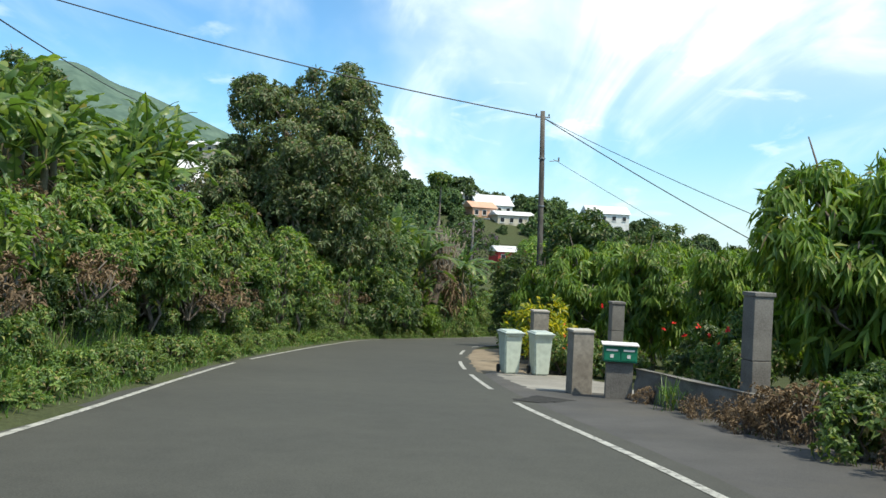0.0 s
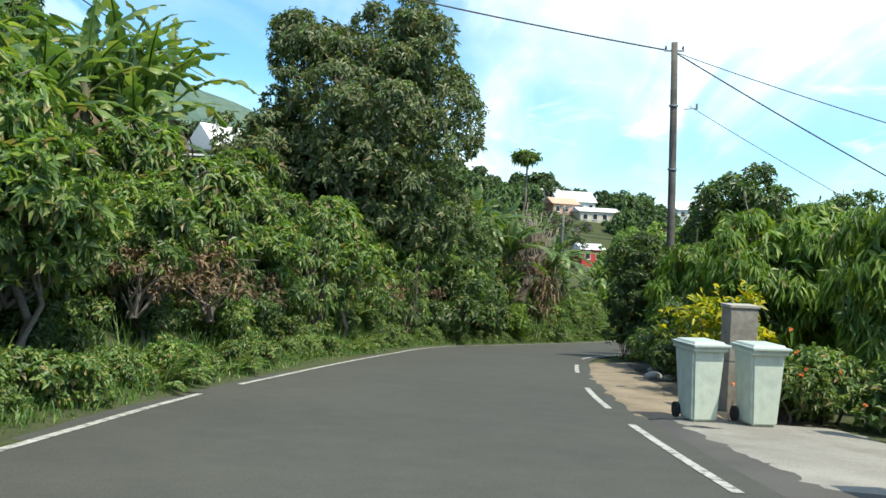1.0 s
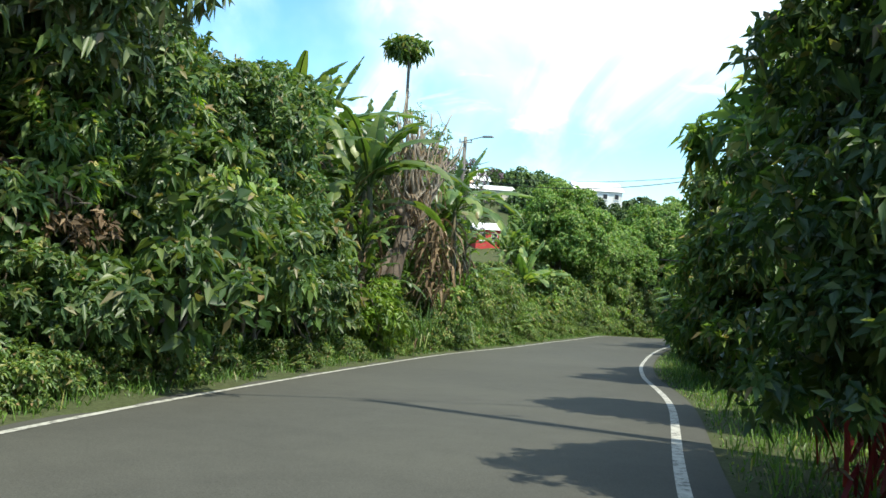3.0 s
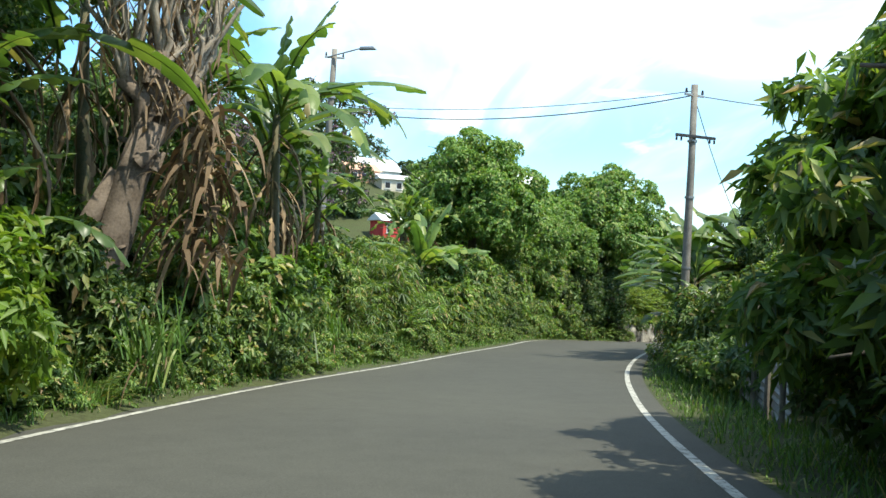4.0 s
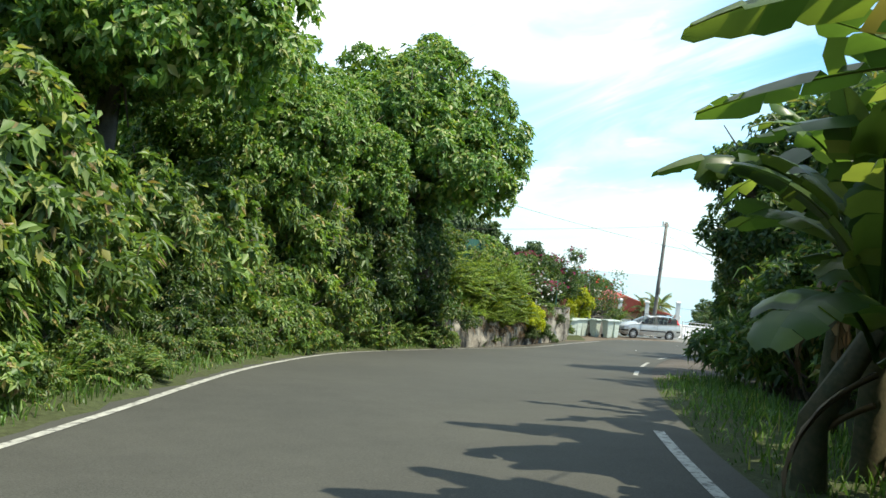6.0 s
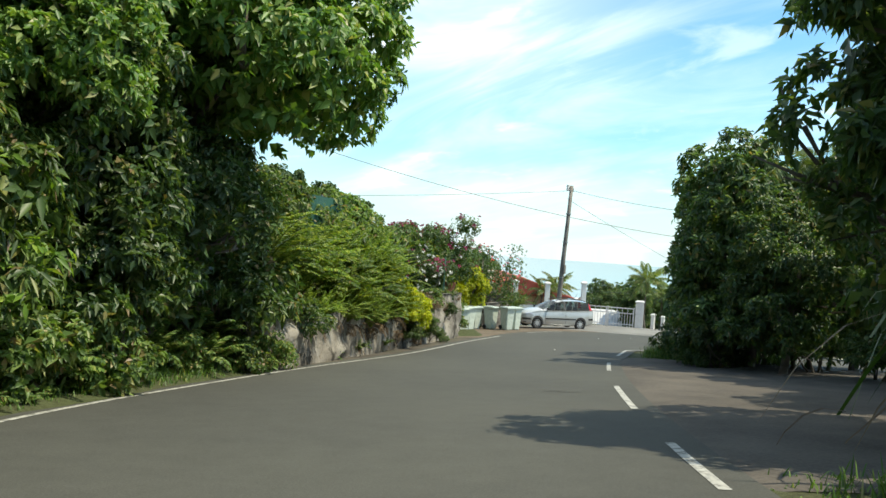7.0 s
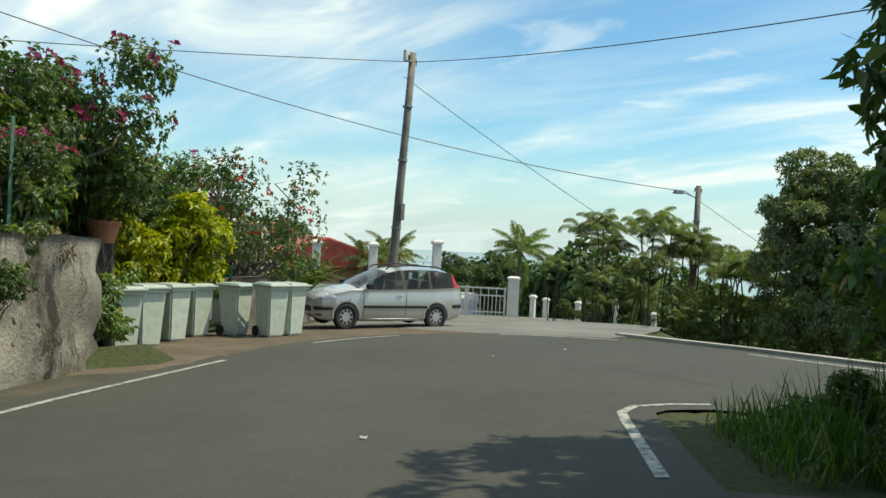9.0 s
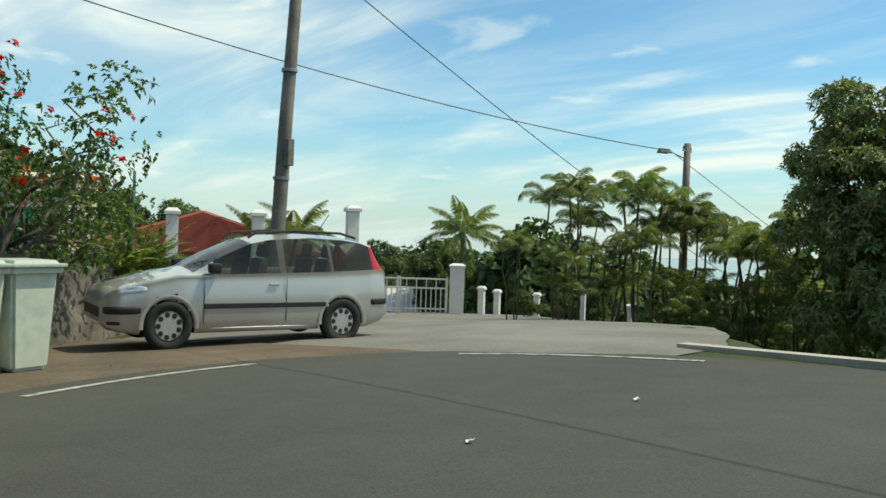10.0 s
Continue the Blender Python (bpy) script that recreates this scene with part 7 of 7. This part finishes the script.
def car_section(s):
    """Points of the left half of the section, from the floor's middle to the roof's."""
    w, sill, belt, top, roof = (float(v) for v in car_lines(s))
    edge = max(belt + 0.01, top - 0.055)
    pts = [(0.0, sill), (w * 0.6, sill), (w * 0.93, sill + 0.01)]
    for u in (0.12, 0.25, 0.4, 0.55, 0.7, 0.85, 0.95):
        z = sill + (belt - sill) * u
        bulge = 1.0 - 0.055 * (2 * u - 0.95) ** 2 - 0.02 * u * u
        pts.append((w * bulge, z))
    pts.append((w * 0.945, belt))
    for u in (0.2, 0.4, 0.6, 0.8, 1.0):
        z = belt + (edge - belt) * u
        pts.append((w * 0.93 + (roof - w * 0.93) * u ** 1.15, z))
    for u in (0.25, 0.5, 0.75, 1.0):
        pts.append((roof * (1 - u), edge + (top - edge) * math.sin(u * math.pi / 2)))
    return pts


car = thing("car", G(43.0, 116.62, 0.05), "parked silver-grey three-door estate car with dark glass", "car", turn=166)
car.scale = (1.02, 1.02, 1.1)
stations = np.unique(np.concatenate([np.linspace(0, 0.3, 9), np.arange(0.3, 3.7, 0.045), np.linspace(3.7, 4.03, 10)]))
sect = [car_section(s) for s in stations]
n_row = len(sect[0])
WHEELS = (0.78, 3.22)


def car_kind(s, row):
    """Which part a patch of the skin belongs to."""
    top = float(car_lines(s)[3])
    if 10 <= row <= 14:
        for a, c in ((1.38, 2.3), (2.38, 3.05), (3.1, 3.72)):
            if a < s < c and top > 1.12:
                return "side_window"
        if 2.2 < s < 3.2:
            return "pillar"
        if s > 3.72 and s < 3.97:
            return "tail_light"
    if row >= 15 and 1.13 < s < 1.9:
        return "windscreen"
    if row >= 15 and 3.79 < s < 3.93:
        return "rear_window"
    return "body"


skins = {}
for side in (1, -1):
    for i in range(len(stations) - 1):
        s = (stations[i] + stations[i + 1]) / 2
        for r in range(n_row - 1):
            quad = [(i, r), (i + 1, r), (i + 1, r + 1), (i, r + 1)]
            zc = sum(sect[a][c][1] for a, c in quad) / 4
            if any(math.hypot(s - q, zc - 0.3) < 0.345 for q in WHEELS) and r < 9:
                continue
            kind = car_kind(s, r)
            key = kind if kind in ("body", "windscreen", "rear_window") else (kind, side, 0 if s < 2.35 else 1 if s < 3.07 else 2)
            corner = [Vector((2.0 - stations[a], side * sect[a][c][0], sect[a][c][1])) for a, c in quad]
            skins.setdefault(key, []).append(corner if side < 0 else corner[::-1])
CAR_MATS = {"body": SILVER, "windscreen": CAR_GLASS, "rear_window": CAR_GLASS, "side_window": CAR_GLASS, "pillar": BLACK, "tail_light": TAIL_RED}
car_body = None
for key, quads_ in skins.items():
    name = key if isinstance(key, str) else key[0]
    b = B()
    for q in quads_:
        b.faces.new([b.verts.new(p) for p in q])
    bmesh.ops.remove_doubles(b, verts=b.verts[:], dist=0.0008)
    bmesh.ops.recalc_face_normals(b, faces=b.faces[:])
    label = {"side_window": "dark tinted side window", "windscreen": "sloping windscreen", "tail_light": "tall red tail light"}.get(name, "")
    ob = part(name, b, CAR_MATS[name], car, label, True)
    if "window" in name or name == "windscreen":
        ob.visible_shadow = False



def skin(s, z, side, proud=0.0):
    """A place on the car's flank at s metres from the nose and height z, lifted off by proud."""
    pts = car_section(s)[2:15]
    y = float(np.interp(z, [q[1] for q in pts], [q[0] for q in pts]))
    return Vector((2.0 - s + (proud if s < 0.3 else 0.0), side * (y + proud), z))


def flank(name, outline, material, side, label, proud=0.008, n=14, m=5):
    """A panel lying on the flank; outline(u) gives s and its lower and upper edge."""
    b = B()
    grid = []
    for i in range(n + 1):
        s_, lo, hi = outline(i / n)
        row = []
        for j in range(m + 1):
            v_ = j / m
            edge = min(1.0, 5 * min(v_, 1 - v_), 5 * min(i, n - i) / n + 0.0)
            row.append(b.verts.new(skin(s_, lo + (hi - lo) * v_, side, -0.01 + (proud + 0.01) * edge)))
        grid.append(row)
    for i in range(n):
        for j in range(m):
            b.faces.new((grid[i][j], grid[i + 1][j], grid[i + 1][j + 1], grid[i][j + 1]))
    bmesh.ops.recalc_face_normals(b, faces=b.faces[:])
    return part(name, b, material, car, label, True)


# the nose between the two flanks: bonnet edge, grille, bumper
b, g_ = B(), B()
for (ya, za), (yb, zb) in zip(sect[0], sect[0][1:]):
    for q_, lo_, hi_ in ((g_, 0.40, 0.5), (b, -1, 0.40), (b, 0.5, 2)):
        if lo_ <= (za + zb) / 2 < hi_ and abs(za - zb) > 1e-4:
            q_.faces.new([q_.verts.new(c) for c in ((2.0, -ya, za), (2.0, ya, za), (2.0, yb, zb), (2.0, -yb, zb))])
part("front_panel", b, SILVER, car)
part("grille", g_, BLACK, car, "black grille")
for side in (1, -1):
    lens = flank("headlight", lambda u: (0.1 + 0.46 * u, 0.66 + 0.055 * u - 0.02 * math.sin(u * math.pi), 0.66 + 0.055 * u + 0.105 * math.sin(u * math.pi) ** 0.7 + 0.002), LAMP_GLASS, side, "clear headlight")
    flank("front_bumper_strip", lambda u: (0.004 + 0.46 * u, 0.43 + 0.012 * u, 0.535 + 0.004 * u), BLACK, side, "black bumper strip", 0.026)
    flank("fog_lamp_trim", lambda u: (0.05 + 0.16 * u, 0.31, 0.36), BLACK, side, "", 0.012)
    flank("rear_bumper_strip", lambda u: (3.66 + 0.36 * u, 0.5, 0.6), BLACK, side, "black bumper strip", 0.022)
    flank("sill_trim", lambda u: (1.15 + 1.7 * u, 0.215, 0.27), SILVER, side, "", 0.016)
# wheels, arches, trim
for s in WHEELS:
    for side in (1, -1):
        x = 2.0 - s
        b = B()
        prof = [(0.19, -0.085), (0.285, -0.09), (0.3, -0.06), (0.302, 0.06), (0.285, 0.09), (0.19, 0.085)]
        seg = 36
        ring = [[b.verts.new((x + r * math.cos(t), side * (0.74 + o), 0.3 + r * math.sin(t))) for r, o in prof] for t in (2 * math.pi * k / seg for k in range(seg))]
        for k in range(seg):
            for j in range(len(prof)):
                b.faces.new((ring[k][j], ring[k][(j + 1) % 6], ring[(k + 1) % seg][(j + 1) % 6], ring[(k + 1) % seg][j]))
        bmesh.ops.recalc_face_normals(b, faces=b.faces[:])
        wheel = part("wheel", b, RUBBER, car, "black tyre with silver hubcap", True)
        b = B()
        bmesh.ops.create_cone(b, cap_ends=True, segments=36, radius1=0.195, radius2=0.17, depth=0.03, matrix=pose(x, side * 0.80, 0.3, -90 * side))
        cap = part("hubcap", b, HUBCAP, wheel, "silver hubcap")
        for k in range(9):
            t = 2 * math.pi * k / 9
            b = B()
            bmesh.ops.create_cone(b, cap_ends=True, segments=10, radius1=0.036, radius2=0.032, depth=0.012, matrix=pose(x + 0.135 * math.cos(t), side * 0.814, 0.3 + 0.135 * math.sin(t), -90 * side))
            part("hubcap_slot", b, BLACK, wheel)
        b = B()
        arc = [math.pi * k / 22 - 0.1 for k in range(23)] + [math.pi + 0.1]
        rows = []
        for t in arc:
            c, q = math.cos(t), math.sin(t)
            y = 0.8 if s > 2 else 0.79
            rows.append([b.verts.new((x + r * c, side * w, 0.3 + r * q)) for r, w in ((0.315, 0.55), (0.318, 0.818), (0.345, 0.834), (0.375, 0.826))])
        for a, c in zip(rows, rows[1:]):
            for j in range(3):
                b.faces.new((a[j], a[j + 1], c[j + 1], c[j]))
        bmesh.ops.recalc_face_normals(b, faces=b.faces[:])
        part("wheel_arch", b, SILVER, car, "", True)
for side in (1, -1):
    b = B()
    block(b, -0.95, 0.78, -0.012, 0.012, 0.5, 0.56, 0.008)
    bmesh.ops.translate(b, verts=b.verts[:], vec=(0, side * 0.83, 0))
    part("side_moulding", b, BLACK, car, "black rubbing strip")
    b = B()
    block(b, 0.58, 0.74, -0.09, 0.05, 0.93, 1.05, 0.03)
    bmesh.ops.translate(b, verts=b.verts[:], vec=(0, side * 0.87, 0))
    part("door_mirror", b, BLACK, car, "black door mirror")
    for x in (-0.16,):
        b = B()
        block(b, x - 0.09, x + 0.05, -0.012, 0.015, 0.77, 0.805, 0.01)
        bmesh.ops.translate(b, verts=b.verts[:], vec=(0, side * 0.825, 0))
        part("door_handle", b, SILVER, car)
    b = B()
    pts = [(0.1, 1.37), (0.0, 1.43), (-0.6, 1.475), (-1.3, 1.46), (-1.55, 1.40)]
    for (xa, za), (xb, zb) in zip(pts, pts[1:]):
        rod(b, (xa, side * 0.5, za), (xb, side * 0.5, zb), 0.017, 8)
    part("roof_rail", b, BLACK, car, "black roof rail")
    for s0 in (1.22, 2.36):
        b = B()
        block(b, 2.0 - s0 - 0.003, 2.0 - s0 + 0.003, -0.004, 0.004, 0.32, 0.88)
        bmesh.ops.translate(b, verts=b.verts[:], vec=(0, side * 0.826, 0))
        part("door_gap", b, BLACK, car)
for x, y in ((0.25, 0.36), (0.25, -0.36), (-0.75, 0.36), (-0.75, -0.36)):
    b = B()
    block(b, x - 0.28, x + 0.28, y - 0.24, y + 0.24, 0.35, 0.55, 0.05)
    block(b, -0.07, 0.07, y - 0.24, y + 0.24, 0, 0.62, 0.05, 0.85, pose(x - 0.26, 0, 0.5, 0, -12))
    block(b, -0.05, 0.05, y - 0.13, y + 0.13, 0, 0.18, 0.04, 0.9, pose(x - 0.4, 0, 1.12, 0, -10))
    part("seat", b, SEAT, car, "dark grey car seat")
b = B()
block(b, -1.8, 1.85, -0.66, 0.66, 0.24, 0.34, 0.02)
block(b, 0.7, 1.0, -0.66, 0.66, 0.55, 0.86, 0.05)
part("interior_floor", b, BLACK, car)
b = B()
rod(b, (-1.15, 0.0, 1.44), (-1.35, 0.0, 1.72), 0.006, 6)
part("aerial", b, BLACK, car)
# ---------------------------------------------------------------- gate, white walls, houses


def cap_post(x, y, turn, w, h, label, group="", z=None, material=None):
    e = thing("gate_post", G(x, y) if z is None else W(x, y, z), label, "post", group, turn)
    b = B()
    block(b, -w / 2, w / 2, -w / 2, w / 2, -1.2, h - 0.16, 0.01)
    part("shaft", b, material or WHITE, e)
    b = B()
    block(b, -w / 2 - 0.05, w / 2 + 0.05, -w / 2 - 0.05, w / 2 + 0.05, h - 0.16, h - 0.08, 0.01)
    block(b, -w / 2 - 0.05, w / 2 + 0.05, -w / 2 - 0.05, w / 2 + 0.05, h - 0.08, h, 0.01, 0.55)
    part("cap", b, WHITE, e, "white cap")
    return e


cap_post(63.35, 130.6, 43, 0.62, 2.3, "broad white gate post with a moulded cap", z=-0.38)
cap_post(59.5, 133.9, 43, 0.3, 2.0, "slim white gate post", z=0.05)
for x, y, z, h in ((64.1, 129.8, -0.5, 1.4), (65.3, 129.9, -0.62, 1.35), (66.5, 128.6, -0.87, 1.4), (67.9, 127.1, -1.08, 1.75), (69.4, 125.6, -1.33, 1.2)):
    cap_post(x, y, 20, 0.26, h, "white fence post with a cap", "white posts along the drive", z)
for x, y, h in ((46.25, 124.45, 3.0), (47.75, 123.1, 2.9), (49.35, 121.5, 2.95)):
    cap_post(x, y, -28, 0.28, h - 0.2, "tall white wall post with a cap", "white posts on the wall", 0.2)
wall("white_wall", [(43.6, 126.6), (46.25, 124.45), (47.75, 123.1), (49.35, 121.5)], [1.2, 1.25, 1.3, 1.5], 0.2, WHITE, "white painted garden wall")
wall("white_wall", [(49.5, 121.7), (53.0, 126.5), (59.3, 134.0)], [1.9, 1.5, 1.5], 0.2, WALL_PINK, "salmon painted garden wall")
wall("white_wall", [(64.6, 130.6), (66.5, 128.7), (68.0, 127.2), (69.6, 125.7)], [-0.4, -0.6, -0.85, -1.1], 0.2, CONCRETE_PALE, "low pale wall under the white posts", base=-1.6)

gate = thing("metal_gate", W(59.75, 133.65, -0.1), "white painted metal gate with vertical bars", "gate", turn=math.degrees(math.atan2(-2.85, 3.2)))
for z in (0.25, 1.15, 1.55):
    b = B()
    block(b, 0, 4.3, -0.03, 0.03, z, z + 0.07, 0.006)
    part("rail", b, WHITE, gate)
for i in range(20):
    b = B()
    rod(b, (0.15 + i * 0.215, 0, 0.05), (0.15 + i * 0.215, 0, 1.58 if i % 2 else 1.2), 0.022, 8)
    part("bar", b, WHITE, gate)
for x in (0, 2.1, 2.2, 4.25):
    b = B()
    block(b, x, x + 0.07, -0.035, 0.035, 0.0, 1.68, 0.006)
    part("stile", b, WHITE, gate)


def house(x, y, z, turn, w, d, h, rise, wall_m, roof_m, label, windows=3, name="house", over=0.5, hip=False):
    """A house: walls with window openings and sills, gabled roof with eaves."""
    e = thing(name, W(x, y, z), label, "house", turn=turn)
    b = B()
    block(b, -w / 2, w / 2, -d / 2, d / 2, -6, h)
    part("wall", b, wall_m, e)
    b = B()
    y0, y1, x0, x1 = -d / 2 - over, d / 2 + over, -w / 2 - over, w / 2 + over
    k = w * 0.22 if hip else 0.0
    pts = [(x0, y0, h), (x1, y0, h), (x1, y1, h), (x0, y1, h), (x0 + k, 0, h + rise), (x1 - k, 0, h + rise)]
    lo = [b.verts.new((p[0], p[1], p[2] - 0.0)) for p in pts]
    for f in ((0, 1, 5, 4), (2, 3, 4, 5), (1, 2, 5), (3, 0, 4)):
        b.faces.new([lo[i] for i in f])
    b.faces.new([lo[i] for i in (3, 2, 1, 0)])
    bmesh.ops.recalc_face_normals(b, faces=b.faces[:])
    bmesh.ops.bevel(b, geom=b.edges[:], offset=0.06, segments=1, affect="EDGES")
    part("roof", b, roof_m, e)
    for side in (-1, 1):
        for i in range(windows):
            cx = -w / 2 + (i + 0.5) * w / windows
            b = B()
            block(b, cx - 0.62, cx + 0.62, -0.06, 0.06, h - 1.95, h - 0.55, 0.02)
            bmesh.ops.translate(b, verts=b.verts[:], vec=(0, side * (d / 2 + 0.02), 0))
            wi = part("window", b, WHITE, e)
            b = B()
            block(b, cx - 0.52, cx + 0.52, -0.02, 0.02, h - 1.85, h - 0.65)
            bmesh.ops.translate(b, verts=b.verts[:], vec=(0, side * (d / 2 + 0.075), 0))
            part("pane", b, DARK_INSIDE, wi)
            b = B()
            block(b, cx - 0.7, cx + 0.7, -0.1, 0.1, h - 2.03, h - 1.95)
            bmesh.ops.translate(b, verts=b.verts[:], vec=(0, side * (d / 2 + 0.06), 0))
            part("sill", b, WHITE, wi)
    return e


# houses on the hill
for x, y, z, turn, w, d, h, rise, wm, rm, lab, n in (
    (12.0, 244.7, -2.4, 20, 11, 8, 2.6, 3.2, WHITE, ROOF_WHITE, "white hillside house with a broad white roof", 4),
    (5.6, 246, -0.6, 10, 4.5, 6, 3.0, 1.6, WHITE, ROOF_WHITE, "small white hillside house", 2),
    (8.2, 224.8, -0.8, 25, 7, 6, 2.4, 1.8, WALL_PINK, WALL_PINK, "salmon pink hillside house", 3),
    (16.7, 221.4, -0.6, 15, 10, 7, 2.2, 1.2, WALL_CREAM, ROOF_WHITE, "long pale hillside house", 4),
    (12.3, 184.6, 0.4, 25, 5.0, 4.4, 2.3, 1.3, WALL_RED, ROOF_WHITE, "bright red hillside house with a white roof", 2),
    (46.0, 245.7, 2.2, 5, 12, 9, 2.8, 2.5, WHITE, ROOF_WHITE, "white hillside house with a white roof", 4),
    (-58, 238, 2.0, -15, 8, 7, 2.6, 1.6, WALL_CREAM, WALL_PINK, "cream hillside house with a pink roof", 3),
    (-68, 232, 2.0, -15, 8, 7, 2.6, 1.5, WALL_CREAM, ROOF_WHITE, "pale hillside house among trees", 3),
):
    house(x, y, float(ground_height(np.array([x]), np.array([y]))[0]) + z, turn, w, d, h, rise, wm, rm, lab, n)
# houses below the yard
house(68.3, 145.5, -3.6, -35, 9, 8, 2.7, 2.2, WALL_CREAM, surface("grey_roof", (0.42, 0.42, 0.42), (0.55, 0.55, 0.55), 0.8, 0.6, 20, 0.1), "low grey-roofed house below the gate", 3)
house(51.7, 132.8, -0.9, 62, 10, 7, 3.4, 1.3, WALL_PINK, ROOF_RED, "salmon house with a red roof", 3)
house(43.0, 131, 0.4, 62, 8, 6, 2.6, 0.9, WHITE, ROOF_RED, "white house with a red roof behind the wall", 2)
house(43.2, 124.0, 1.0, -47, 1.5, 1.4, 2.4, 0.15, WALL_CREAM, WALL_CREAM, "cream plastered garden house with flat roof", 1, over=0.1)
# louvred shed above the bank
shed = thing("louvred_shed", W(-14.0, 43.0, 5.4), "shed with white horizontal louvre slats", "shed", turn=12)
b = B()
block(b, -1.1, 1.1, -0.9, 0.9, -3.5, 1.45, 0.02)
part("wall", b, DARK_INSIDE, shed)
for i in range(7):
    b = B()
    block(b, -1.15, 1.15, -0.03, 0.03, -0.07, 0.07, 0.006, 1.0, pose(0, -0.97, 0.1 + i * 0.19, 28))
    part("slat", b, WHITE, shed)
b = B()
block(b, -1.2, 1.2, -1.0, 1.0, 1.45, 1.53, 0.02, 1.0, pose(0, 0, 0, -4))
part("roof", b, ROOF_WHITE, shed)
house(-15.8, 50, 6.8, 60, 2.4, 2.2, 1.6, 1.4, WHITE, ROOF_WHITE, "white gabled hut above the bank", 1, over=0.25)
# orange-roofed house beside the garden
house(15.5, 22.0, -1.2, 15, 9, 6, 2.3, 1.4, WALL_CREAM, surface("orange_roof", (0.4, 0.16, 0.08), (0.52, 0.24, 0.13), 1.0, 0.7, 20, 0.2), "low house with a faded orange roof", 3)

# low bank of green gate boards by the cream garden house
boards = thing("green_gate", W(41.4, 121.2, 1.0), "dark green slatted metal gate", "gate", turn=30)
for i in range(9):
    b = B()
    block(b, -0.6 + i * 0.14, -0.52 + i * 0.14, -0.012, 0.012, 0.1, 1.5, 0.004)
    part("board", b, GREEN_BOX, boards)
for z in (0.25, 1.3):
    b = B()
    block(b, -0.65, 0.7, 0.014, 0.04, z, z + 0.06, 0.004)
    part("rail", b, GREEN_BOX, boards)

# the mountain inland: a ridge seen end on, with gullied flanks
RIDGE_AZ, RIDGE_EL = [-75, -55, -40, -33, -28.5, -26.4, -24, -22, -20, -17.6, -14, -10, -5], [8, 9, 8.6, 9.4, 9.3, 10.4, 10.3, 9.3, 8.8, 7.9, 6.4, 4.5, 2.0]
v, f = [], []
rings = np.linspace(1500, 4200, 28)
turns = np.linspace(-75, -5, 110)
for az_ in turns:
    crest = math.tan(radians(float(np.interp(az_, RIDGE_AZ, RIDGE_EL)))) * 2700
    for r_ in rings:
        d_ = abs(r_ - 2700) / (1200 if r_ < 2700 else 1500)
        x_, y_ = r_ * math.sin(radians(az_)), r_ * math.cos(radians(az_))
        gully = noise.noise(Vector((x_ / 260, y_ / 260, 2.3))) * 60 + noise.noise(Vector((x_ / 90, y_ / 90, 7.1))) * 22
        v.append((x_, y_, -60 + (crest + 60) * (1 - d_) ** 1.15 + gully * min(1, 6 * d_) * (1 - d_)))
m_ = len(rings)
for i in range(len(turns) - 1):
    for j in range(m_ - 1):
        a0 = i * m_ + j
        f.append((a0, a0 + 1, a0 + m_ + 1, a0 + m_))
# distance haze is mixed into the bluish green base colour
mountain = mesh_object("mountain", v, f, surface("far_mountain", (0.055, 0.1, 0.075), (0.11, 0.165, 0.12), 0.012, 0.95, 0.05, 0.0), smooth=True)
tagged(mountain, "green mountain far inland with haze in its colour", "mountain", kind="structure")
for proto in PROTOS:
    gone(proto)
